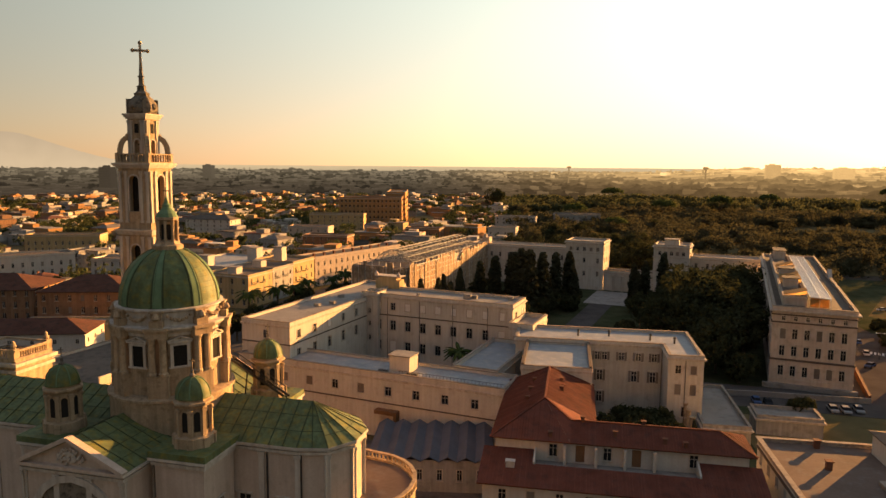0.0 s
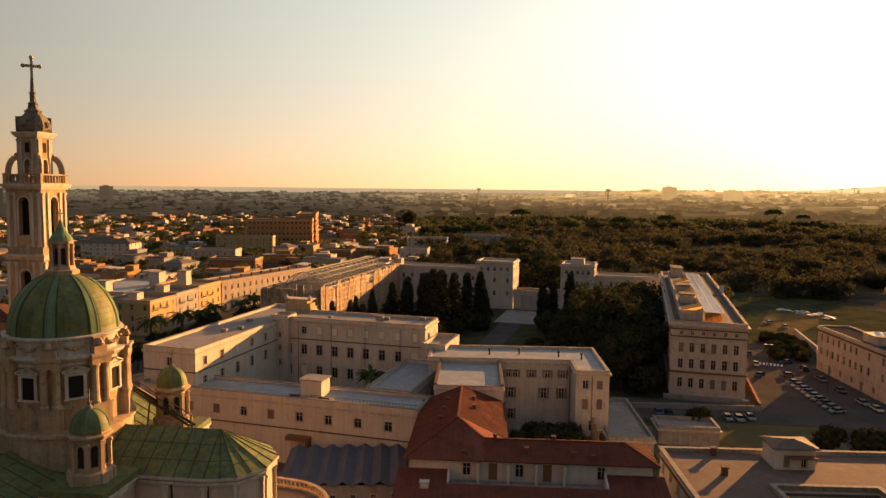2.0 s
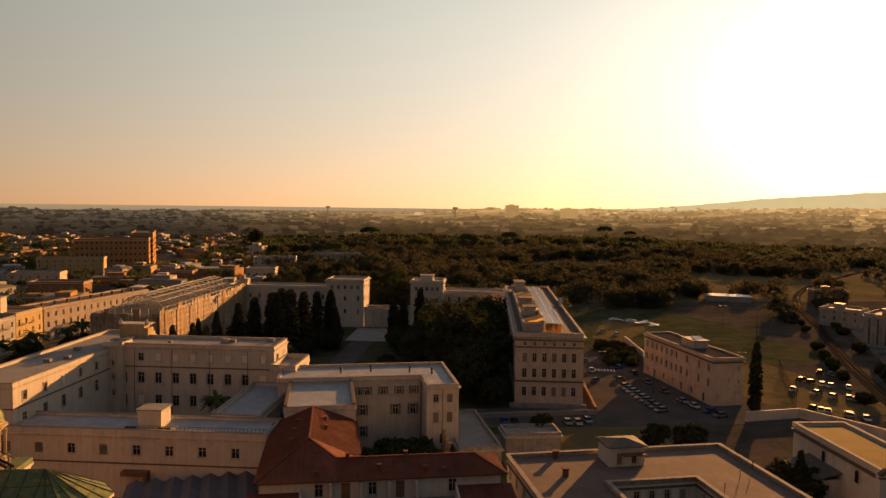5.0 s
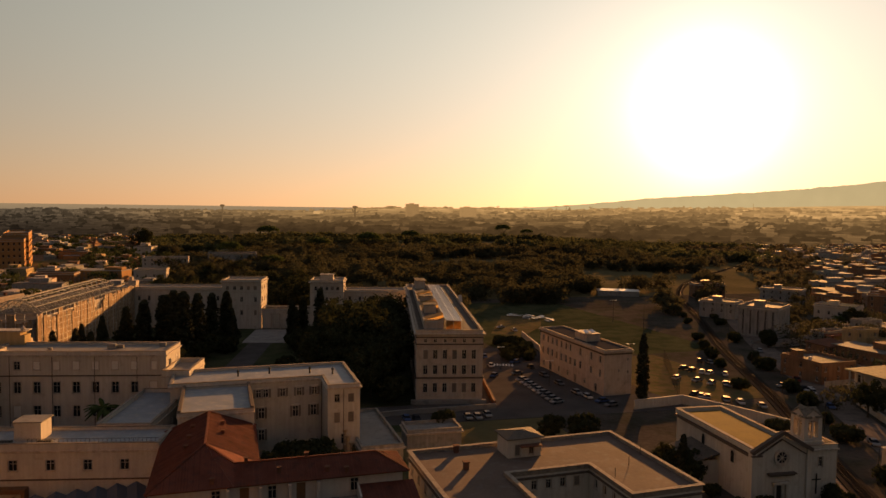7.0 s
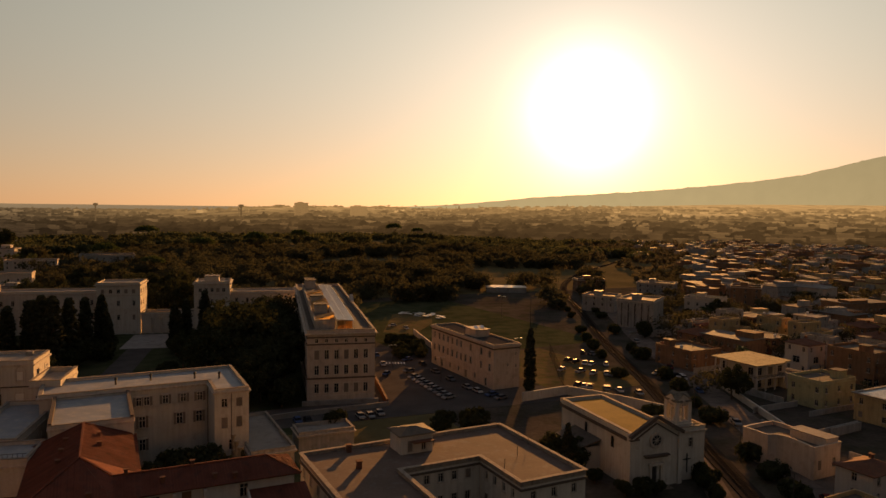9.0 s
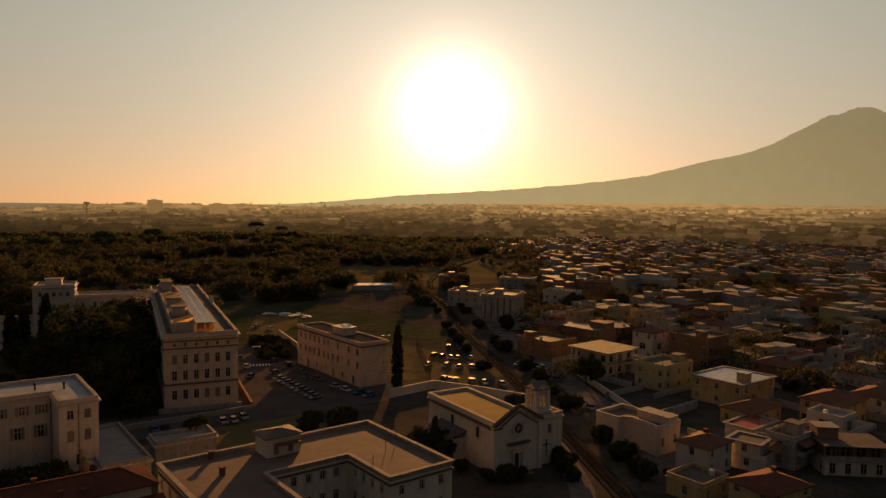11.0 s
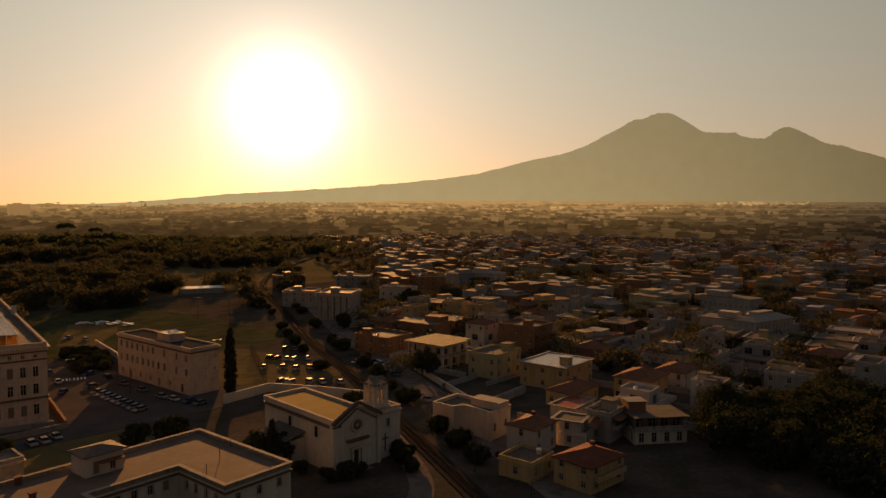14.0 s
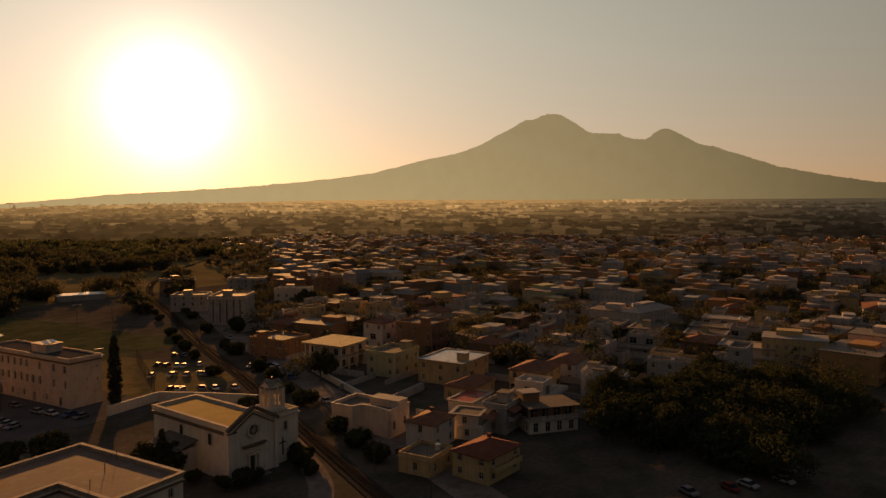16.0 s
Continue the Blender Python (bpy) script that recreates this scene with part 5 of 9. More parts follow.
def bell_tower():
    t = thing("bell_tower", "tall pale stone bell tower topped by a cross", "bell tower", -96.32, 93.15, 0, 9.0)
    st, tr = M["stone"], M["trim"]

    def storey(z0, z1, half, arch_w, arch_h, sill, name="storey", bell=True):
        """A square storey with corner pilasters and an arched opening right through each face."""
        bm = bmesh.new()
        w = arch_w / 2
        for k in range(4):
            m = pose(0, 0, 0, 0, 0, 90 * k)
            boxed(bm, m, -half, -half, z0, -w, -half + 0.9, z1)
            boxed(bm, m, w, -half, z0, half - 0.9, -half + 0.9, z1)
            boxed(bm, m, -w, -half, z0, w, -half + 0.9, sill)
            boxed(bm, m, -w, -half, sill + arch_h, w, -half + 0.9, z1)
            n, r = 8, w
            zc = sill + arch_h - r
            for i in range(n):
                a0, a1 = math.pi * i / n, math.pi * (i + 1) / n
                vs = [m @ Vector(p) for p in ((r * math.cos(a0), -half, zc + r * math.sin(a0)), (r * math.cos(a0), -half, sill + arch_h + 0.01), (r * math.cos(a1), -half, sill + arch_h + 0.01), (r * math.cos(a1), -half, zc + r * math.sin(a1)))]
                back = [v + (m.to_3x3() @ Vector((0, 0.9, 0))) for v in vs]
                f, g = [bm.verts.new(v) for v in vs], [bm.verts.new(v) for v in back]
                bm.faces.new(f)
                bm.faces.new(g[::-1])
                bm.faces.new((f[0], f[3], g[3], g[0]))
        s = part(name, bm, st, t)
        for k in range(4):
            m = pose(0, 0, 0, 0, 0, 90 * k)
            for x in (-half + 0.35, half - 0.35, -w - 0.55, w + 0.55):
                pb = bmesh.new()
                boxed(pb, m, x - 0.24, -half - 0.2, z0, x + 0.24, -half + 0.1, z1 - 0.5)
                boxed(pb, m, x - 0.32, -half - 0.28, z1 - 0.9, x + 0.32, -half + 0.1, z1 - 0.5)
                boxed(pb, m, x - 0.32, -half - 0.28, z0, x + 0.32, -half + 0.1, z0 + 0.4)
                part("pilaster", pb, tr, s)
            pb = bmesh.new()
            arch_frame(pb, arch_w, arch_h, 0.22, -half - 0.1, -half + 0.2, m @ pose(0, 0, sill))
            part("arch", pb, tr, s)
        return s

    def cornice(z, half, out):
        bm = bmesh.new()
        q = rect(-half, -half, half, half)
        ring(bm, q, out * 0.4, -half * 0.9, z, z + 0.3)
        ring(bm, q, out * 0.75, -half * 0.9, z + 0.3, z + 0.6)
        ring(bm, q, out, -half * 0.9, z + 0.6, z + 0.9)
        part("cornice", bm, tr, t, "deep moulded cornice")

    def balustrade(z, half, h):
        bm = bmesh.new()
        q = rect(-half, -half, half, half)
        ring(bm, q, 0.1, -0.35, z, z + 0.2)
        ring(bm, q, 0.12, -0.35, z + h - 0.2, z + h)
        n = 8
        for k in range(4):
            m = pose(0, 0, 0, 0, 0, 90 * k)
            boxed(bm, m, -half - 0.12, -half - 0.12, z, -half + 0.5, -half + 0.5, z + h + 0.1)
            for i in range(n):
                x = -half + 0.8 + (2 * half - 1.6) * i / (n - 1)
                lathe_at = pose(x, -half + 0.12, z + 0.2)
                column(bm, m @ lathe_at, 0.13, h - 0.4)
        part("balustrade", bm, st, t, "stone balustrade")

    bm = bmesh.new()
    prism(bm, rect(-4.2, -4.2, 4.2, 4.2), 0, 28)
    part("base", bm, st, t)
    storey(28, 43.8, 3.2, 1.9, 6.5, 35.4)
    # solid dark cores added inside, so no light shows through the arches
    for z0, z1 in ((35.2, 42.2), (47.4, 54.2)):
        bm = bmesh.new()
        boxed(bm, Matrix(), -1.75, -1.75, z0, 1.75, 1.75, z1)
        part("bell_frame", bm, M["dark"], t, "dark core added inside the belfry to block light")
    cornice(43.6, 3.2, 0.6)
    bm = bmesh.new()
    prism(bm, rect(-3.1, -3.1, 3.1, 3.1), 44.4, 45.7)
    part("plinth", bm, st, t)
    storey(45.7, 55.0, 3.05, 1.9, 6.2, 47.6)
    cornice(55.0, 3.05, 0.75)
    balustrade(55.9, 3.2, 1.6)
    storey(55.9, 63.7, 1.75, 1.1, 2.3, 57.6, "upper_storey")
    # upper small lights and scrolled buttresses
    for k in range(4):
        m = pose(0, 0, 0, 0, 0, 90 * k)
        bm, dk = bmesh.new(), bmesh.new()
        boxed(dk, m, -0.42, -1.78, 61.0, 0.42, -1.65, 62.6)
        boxed(bm, m, -0.6, -1.9, 62.6, 0.6, -1.65, 62.8)
        boxed(bm, m, -0.6, -1.9, 60.8, 0.6, -1.65, 61.0)
        e = pose(0, 0, 0, 0, 0, 90 * k + 45)
        sb = bmesh.new()
        pts = [e @ Vector((3.9 - 1.35 * (1 - math.cos(a)), 0, 57.4 + 2.8 * math.sin(a))) for a in [math.pi / 2 * i / 7 for i in range(8)]]
        for a, b in zip(pts, pts[1:]):
            beam(sb, a, b, 0.62, 0.85)
        beam(sb, e @ Vector((3.9, 0, 56.0)), e @ Vector((3.9, 0, 57.5)), 0.6, 0.6)
        bmesh.ops.create_icosphere(sb, subdivisions=2, radius=0.36, matrix=e @ Matrix.Translation((2.6, 0, 60.6)))
        part("buttress", sb, st, t, "scrolled corner buttress")
        part("lintel", bm, st, t)
        part("opening", dk, M["dark"], t)
    cornice(63.4, 1.8, 0.55)
    bm = bmesh.new()
    lathe(bm, [(2.2, 64.3), (2.5, 64.7), (2.6, 65.4), (2.35, 66.2), (1.85, 66.9), (1.25, 67.4), (1.35, 67.8), (0.8, 68.2), (0.7, 68.9), (0.85, 69.0), (0.45, 69.3), (0.42, 70.6), (0.6, 70.7), (0.35, 70.9), (0.25, 73.0)], 8, start=math.pi / 8)
    for k in range(4):
        m = pose(0, 0, 0, 0, 0, 90 * k)
        bmesh.ops.create_icosphere(bm, subdivisions=2, radius=0.62, matrix=m @ pose(0, -2.1, 65.5))
        boxed(bm, m @ pose(0, 0, 0, 0, 0, 45), -0.3, -2.55, 64.3, 0.3, -1.8, 66.8)
    part("crown", bm, M["stone_dark"], t, "dark weathered carved crown")
    bm = bmesh.new()
    metal_cross(bm, 72.3, 4.1, 2.4, 0.4, pose(0, 0, 0, 0, 0, 35))
    part("cross", bm, M["stone"], t, "tall weathered stone cross")
    bm = bmesh.new()
    for z, s in ((49.8, 1.0), (58.2, 0.5)):
        lathe(bm, [(0.95 * s, z), (0.7 * s, z + 0.5 * s), (0.55 * s, z + 1.2 * s), (0.3 * s, z + 1.5 * s), (0.1 * s, z + 1.7 * s)], 14)
        beam(bm, (-1.8 * s - 0.6, 0, z + 1.8 * s), (1.8 * s + 0.6, 0, z + 1.8 * s), 0.25)
    part("bell", bm, M["bronze"], t, "bronze bells hanging in the openings")


church()
bell_tower()
# ---------------------------------------------------------------- the institute round the courtyard
def small_box(owner, x0, y0, x1, y1, z0, z1, mat, roof=None, over=0.3, name="roof_hut"):
    bm = bmesh.new()
    box(bm, x0, y0, z0, x1, y1, z1)
    h = part(name, bm, mat, owner)
    bm = bmesh.new()
    box(bm, x0 - over, y0 - over, z1, x1 + over, y1 + over, z1 + 0.2)
    part("hut_roof", bm, roof or M["flat_pale"], h)
    return h


def low_range():
    """The long low front range (A) with its roof terrace and stair hut."""
    a = thing("front_range", "long low pale plaster building with a grey flat roof", "building", -88, 123.6)
    pts = rect(-14, 0, 48.5, 9.5)
    walls(a, pts, 0, 13.3, [({0: 9}, 8.9, 1.5, 1.9)], M["plaster"], 6.0, "plain", 0.45, (0, 1, 3))
    # lower windows that differ
    flat_roof(a, pts, 13.2, M["flat"], 0.55, 0.4, 0.3, M["plaster"], 0.9)
    bm = bmesh.new()
    box(bm, -14, -0.14, 7.2, 48.5, 0.0, 7.45)
    part("string_course", bm, M["trim_dark"], a)
    for u, v, w, h in ((30.5, 3.2, 1.0, 1.6), (38.0, 3.0, 1.1, 2.4), (25.0, 2.6, 1.5, 2.6)):
        add_window(a, (0, -0.33), (48, -0.33), u, v, w, h, "plain", u > 36)
        bm = bmesh.new()
        box(bm, u - w / 2 - 0.3, -0.3, v - 0.2, u + w / 2 + 0.3, 0.05, v + h + 0.3)
        part("window_bay", bm, M["trim"], a)
    bm = bmesh.new()
    box(bm, 21.2, -1.6, 5.4, 26.2, 0, 6.2)
    box(bm, 25.6, -1.6, 1.0, 26.2, 0, 5.4)
    part("awning", bm, M["timber"], a, "dark timber awning over a door")
    small_box(a, 22.4, 3.0, 27.0, 7.0, 13.2, 16.6, M["plaster"])
    bm = bmesh.new()
    for k in range(9):
        x = 20.5 + k * 0.55 if k < 4 else 25.0 + k * 0.5
        box(bm, x, 1.6, 13.2, x + 0.35, 2.3, 13.75)
    part("roof_unit", bm, M["iron"], a, "dark air-conditioning units")
    bm = bmesh.new()
    for k in range(30):
        box(bm, 26 + k * 0.75, 0.2, 13.75, 26.06 + k * 0.75, 0.26, 14.55)
    box(bm, 26, 0.2, 14.5, 48.4, 0.27, 14.57)
    part("railing", bm, M["iron"], a)
    return a


def main_block():
    """The three-storey block (B) with its left wing."""
    b = thing("main_block", "pale three-storey plaster building with string courses", "building", -90, 126)
    main = rect(0, 36, 40, 47)
    wing = rect(-13, 0, 0, 58)
    walls(b, main, 0, 21.6, [({0: 9, 1: 2}, 17.9, 1.4, 1.9)], M["plaster"], 2.8, "plain", 0.8, (2,))
    walls(b, main, 0, 16.42, [({0: 9, 1: 2}, 12.5, 1.6, 2.6), ({0: 9}, 7.0, 1.6, 2.6)], M["plaster"], 2.8, "plain", 0.25, (0, 1))
    walls(b, main, 16.42, 21.6, [({0: 9, 1: 2}, 17.9, 1.4, 1.9)], M["plaster"], 2.8, "plain", 0.85, (0, 1))
    walls(b, wing, 0, 20.6, [({1: 9, 0: 1}, 17.1, 1.3, 1.9), ({1: 9}, 12.1, 1.5, 2.6)], M["plaster"], 3.5, "plain", 0.1)
    flat_roof(b, main, 21.6, M["flat_pale"], 0.5, 0.45, 0.35, M["plaster"])
    flat_roof(b, wing, 20.6, M["flat_pale"], 0.6, 0.45, 0.3, M["plaster"])
    for pts, z in ((main, 16.4), (wing, 16.0)):
        band(b, pts, z, 0.25, 0.14, M["trim_dark"])
    # corner pavilion with blind arches
    pav = rect(-1.5, 34.6, 3.2, 39.5)
    walls(b, pav, 0, 21.9, [({0: 1}, 16.9, 0.8, 1.2), ({0: 1}, 13.4, 0.8, 1.4), ({0: 1}, 9.6, 0.8, 1.4)], M["plaster"], 2, "plain", 0, (0, 1, 3))
    flat_roof(b, pav, 22.0, M["flat_pale"], 0.5, 0.4, 0.35, M["plaster"])
    bm = bmesh.new()
    arch_frame(bm, 1.6, 3.4, 0.25, -0.12, 0.1, pose(0.85, 34.6, 17.6))
    arch_frame(bm, 1.6, 3.4, 0.25, -0.12, 0.1, pose(37.5, 36, 17.4))
    part("blind_arch", bm, M["trim"], b)
    # raised attic end with a stepped gable on the wing
    bm = bmesh.new()
    box(bm, -3.5, 46, 21.0, 4.0, 49, 24.0)
    box(bm, -2.5, 46, 24.0, 3.0, 49, 25.0)
    part("attic", bm, M["plaster_y"], b, "raised ochre attic block")
    bm = bmesh.new()
    box(bm, -3.8, 45.8, 24.9, 4.3, 49.2, 25.15)
    for x in (-3.4, 3.5):
        lathe(bm, [(0.5, 25.1), (0.6, 25.6), (0.3, 26.0), (0.1, 26.4)], 10, x, 46.4)
    part("attic_coping", bm, M["trim"], b)
    # roof clutter
    bm = bmesh.new()
    for x, y, s in ((25, 41, 1.2), (27, 42, 0.8), (12, 40, 0.6), (36, 44, 0.9)):
        box(bm, x, y, 21.6, x + s * 1.6, y + s, 21.6 + s)
    for x, y in ((-7, 20), (-5, 24), (-8, 33)):
        box(bm, x, y, 20.6, x + 1.5, y + 1.0, 21.4)
    part("roof_unit", bm, M["concrete"], b)
    for x in (5.5, 14.8, 24.1, 33.5):
        bm = bmesh.new()
        beam(bm, (x, 35.92, 2), (x, 35.92, 21.3), 0.1)
        part("downpipe", bm, M["trim_dark"], b)
    # short link block and terrace to the right
    link = rect(40, 33, 46, 46)
    walls(b, link, 0, 17.4, [({0: 2}, 13.6, 1.0, 1.5)], M["plaster"], 1.6, "plain", 0.3, (0, 1))
    flat_roof(b, link, 17.4, M["flat_pale"], 0.9, 0.4, 0.2, M["plaster"])
    low = rect(36, 7, 46, 33)
    walls(b, low, 0, 13.4, [({0: 2, 1: 3}, 10.0, 1.0, 1.5)], M["plaster"], 2.0, "plain", 0.3, (0, 1, 3))
    flat_roof(b, low, 13.4, M["flat"], 0.8, 0.4, 0.2, M["plaster"])
    return b


def corner_block():
    """The three-storey corner block (C) with its flat terrace."""
    c = thing("corner_block", "cream plaster three-storey building with grey flat roofs", "building", -28.8, 153.4, 0, 13.0)
    body = [(-17, 0), (15.2, 0), (15.2, -9), (22.2, -9), (22.2, 13), (-17, 13)]
    walls(c, body, 0, 17.0, [({0: 0, 1: 0, 2: 2, 3: 4}, 13.6, 1.2, 1.8), ({2: 2, 3: 4}, 9.2, 1.2, 2.2), ({2: 1}, 4.4, 1.2, 2.2)], M["plaster"], 2.0, "plain", 0.3, (1, 2, 3, 4, 5))
    walls(c, body, 0, 17.0, [], M["plaster"], 2.0, only=(0,))
    for u in (18.2, 19.7, 23.4, 27.0, 30.4):
        add_front(c, u, 13.4, 1.2, 1.9)
    for u in (18.8, 26.2, 30.2):
        add_front(c, u, 8.7, 1.3, 2.5)
    add_front(c, 18.8, 3.8, 1.3, 2.5)
    flat_roof(c, body, 17.0, M["flat"], 0.5, 0.5, 0.45, M["plaster"], 0.3)
    ter = rect(-14.5, -19.5, -0.6, -0.05)
    walls(c, ter, 0, 16.3, [({1: 4}, 11.6, 1.2, 2.0)], M["plaster"], 2.4, "plain", 0.3, (0, 1, 3))
    flat_roof(c, ter, 16.3, M["flat"], 0.35, 0.35, 0.2, M["plaster"])
    bm = bmesh.new()
    for x in (-14.2, -0.9):
        box(bm, x - 0.3, -19.4, 16.65, x + 0.3, -0.05, 17.1)
    part("kerb", bm, M["trim_dark"], c, "ochre kerb along the terrace")
    bm = bmesh.new()
    for x, y in ((-3, 6), (4, 7), (13, 5), (18, 3)):
        lathe(bm, [(0.22, 17.0), (0.2, 18.0), (0.34, 18.05), (0.3, 18.4), (0.0, 18.6)], 8, x, y)
    part("vent", bm, M["iron"], c, "dark roof vents")
    for x, y in ((18.6, -9.1), (15.05, -0.1)):
        bm = bmesh.new()
        beam(bm, (x, y, 1), (x, y, 16.5), 0.12)
        part("downpipe", bm, M["trim_dark"], c)


def add_front(owner, u, v, w, h):
    """A framed window standing slightly proud on the front wall."""
    bm = bmesh.new()
    box(bm, -17 + u - w / 2 - 0.2, -0.36, v - 0.15, -17 + u + w / 2 + 0.2, 0.02, v + h + 0.2)
    part("window_bay", bm, M["plaster"], owner)
    add_window(owner, (-17, -0.37), (15, -0.37), u, v, w, h, "bare", rnd.random() < 0.3)
    bm = bmesh.new()
    x0 = -17 + u - w / 2
    for x in (x0 - 0.02, x0 + w / 2 - 0.06, x0 + w - 0.1):
        box(bm, x, -0.44, v, x + 0.12, -0.37, v + h)
    for z in (v, v + h * 0.62, v + h - 0.12):
        box(bm, x0 - 0.02, -0.43, z, x0 + w + 0.02, -0.372, z + 0.12)
    part("window_frame", bm, M["sash"], owner, "pale window frame")
    for sg in (-1, 1):
        bm = bmesh.new()
        box(bm, x0 + w / 2 + sg * (w / 2 + 0.28) - 0.26, -0.43, v, x0 + w / 2 + sg * (w / 2 + 0.28) + 0.26, -0.37, v + h)
        part("shutter", bm, M["shutter"], owner)
    bm = bmesh.new()
    box(bm, -17 + u - w / 2, -0.375, v, -17 + u + w / 2, -0.362, v + h)
    part("window_opening", bm, M["glass"], owner)


def tile_slope(owner, a, b, c, d, name="roof", step=0.42, label="", mat="tiles"):
    """One slope of ridged roof tiles: a slab with raised courses from eave (a, b) to ridge (c, d; d above a)."""
    a, b, c, d = Vector(a), Vector(b), Vector(c), Vector(d)
    n = (b - a).cross(d - a).normalized()
    if n.z < 0:
        n = -n
    pts = [a, b, c, d] if (c - d).length > 0.05 else [a, b, c]
    bm = bmesh.new()
    up, lo = [bm.verts.new(p) for p in pts], [bm.verts.new(p - n * 0.22) for p in pts]
    bm.faces.new(up)
    bm.faces.new(lo[::-1])
    for i in range(len(pts)):
        j = (i + 1) % len(pts)
        bm.faces.new((lo[i], lo[j], up[j], up[i]))
    bmesh.ops.recalc_face_normals(bm, faces=bm.faces[:])
    u = (b - a).normalized()
    k = int((b - a).length / step)
    up_way = (d - a) - u * (d - a).dot(u)
    top_len = up_way.length
    up_way.normalize()
    da, cb = (d - a).dot(u), (c - a).dot(u)
    full = (b - a).length
    rolls = bmesh.new()
    for i in range(1, k):
        s = i * step
        lim = top_len
        if s < da:
            lim = top_len * s / da
        if s > cb and full > cb:
            lim = min(lim, top_len * (full - s) / (full - cb))
        if lim > 0.3:
            beam(rolls, a + u * s + n * 0.03, a + u * s + up_way * lim + n * 0.03, 0.15, 0.05)
    r = part(name, bm, M[mat], owner, label)
    if len(rolls.verts):
        tagged(part("cover_tiling", rolls, M[mat], r, "rounded red clay cover tiles"), kind="stuff")
    else:
        rolls.free()
    return r


def tiled_building():
    """The building with red tiled roofs in front of the corner block."""
    t = thing("tiled_building", "pale building under ridged red clay tile roofs", "building", -34.9, 102.1, 0, 12.0)
    pw = M["plaster_w"]
    wing = rect(0.8, 0.8, 16, 29)
    body = rect(0.8, 0.8, 39.2, 9)
    walls(t, wing, 0, 13.0, [({3: 4}, 9.5, 1.1, 1.8)], pw, 3.0, "plain", 0.3, (1, 2, 3))
    walls(t, body, 0, 13.0, [], pw, 2.5, "plain", 0.1, (1, 2))
    bm = bmesh.new()
    panel_wall(bm, (0.8, 0.8), (39.2, 0.8), 0, 13.0, [(u - 0.65, 10.2, u + 0.65, 12.3) for u in (9.2, 17.6, 30.5)] + [(u - 0.7, 9.6, u + 0.7, 12.4) for u in (13.4, 22.0)])
    part("wall", bm, pw, t)
    for u in (9.2, 17.6, 30.5):
        add_window(t, (0.8, 0.8), (39.2, 0.8), u, 10.2, 1.3, 2.1, "plain")
    for u in (13.4, 22.0):
        bm = bmesh.new()
        box(bm, 0.8 + u - 0.7, 1.0, 9.6, 0.8 + u + 0.7, 1.1, 12.4)
        part("door", bm, M["timber"], t, "dark brown terrace door")
    e = 13.0
    # wing: ridge along y; front hip joins the long range
    ridge0, ridge1 = (8.2, 8.5, 17.2), (8.2, 27.0, 17.2)
    tile_slope(t, (16.8, 8.92, 13.2), (16.8, 29.8, 13.2), ridge1, ridge0, label="sunlit red tile slope")
    bm = bmesh.new()
    bm.faces.new([bm.verts.new((x, y, z + 0.05)) for x, y, z in ((12.7, 4.4, 15.1), (16.8, 8.92, 13.2), ridge0)])
    part("valley_tiles", bm, M["tiles"], t)
    tile_slope(t, (0, 29.8, e), (0, 0, e), ridge0, ridge1)
    tile_slope(t, (16.8, 29.8, 13.2), (0, 29.8, e), ridge1, ridge1)
    tile_slope(t, (0, 0, e), (12.7, 0, e), ridge0, ridge0)
    bm = bmesh.new()
    bm.faces.new([bm.verts.new((x, y, z + 0.02)) for x, y, z in ((12.7, 0, e), (12.7, 4.4, 15.1), ridge0)])
    part("valley_tiles", bm, M["tiles"], t)
    # long range: low ridge
    tile_slope(t, (12.7, 0, e), (40.2, 0, e), (35.5, 4.4, 15.1), (12.7, 4.4, 15.1))
    tile_slope(t, (40.2, 0, e), (40.2, 9.4, e), (35.5, 4.4, 15.1), (35.5, 4.4, 15.1))
    tile_slope(t, (40.2, 9.4, e), (17.2, 9.4, e), (12.7, 4.4, 15.1), (35.5, 4.4, 15.1))
    bm = bmesh.new()
    for a, b in ((ridge0, ridge1), ((12.7, 4.4, 15.1), (35.5, 4.4, 15.1)), (ridge0, (12.7, 4.4, 15.1)), ((35.5, 4.4, 15.1), (40.2, 0, e)), (ridge0, (0, 0, e)), (ridge1, (16.8, 29.8, 13.2)), (ridge1, (0, 29.8, e))):
        beam(bm, Vector(a) + Vector((0, 0, 0.08)), Vector(b) + Vector((0, 0, 0.08)), 0.34, 0.22)
    part("ridge_tiles", bm, M["tiles"], t, "rounded ridge tiles")
    # lower front roof and its walls, with the recessed terrace before the upper windows
    low = rect(-0.2, -7.0, 40.0, 0.8)
    walls(t, low, 0, 8.9, [({0: 9}, 5.6, 1.2, 2.2)], pw, 3.0, "plain", 0.4, (0, 1, 3))
    tile_slope(t, (-1.0, -7.8, 8.8), (7.2, -7.8, 8.8), (7.2, 0.75, 11.2), (-1.0, 0.75, 11.2))
    tile_slope(t, (31.8, -7.8, 8.8), (41.0, -7.8, 8.8), (41.0, 0.75, 11.2), (31.8, 0.75, 11.2))
    tile_slope(t, (7.2, -7.8, 8.8), (31.8, -7.8, 8.8), (31.8, -2.6, 10.25), (7.2, -2.6, 10.25))
    bm = bmesh.new()
    box(bm, 7.2, -2.6, 9.2, 31.8, 0.8, 9.45)
    part("terrace", bm, M["concrete"], t)
    bm = bmesh.new()
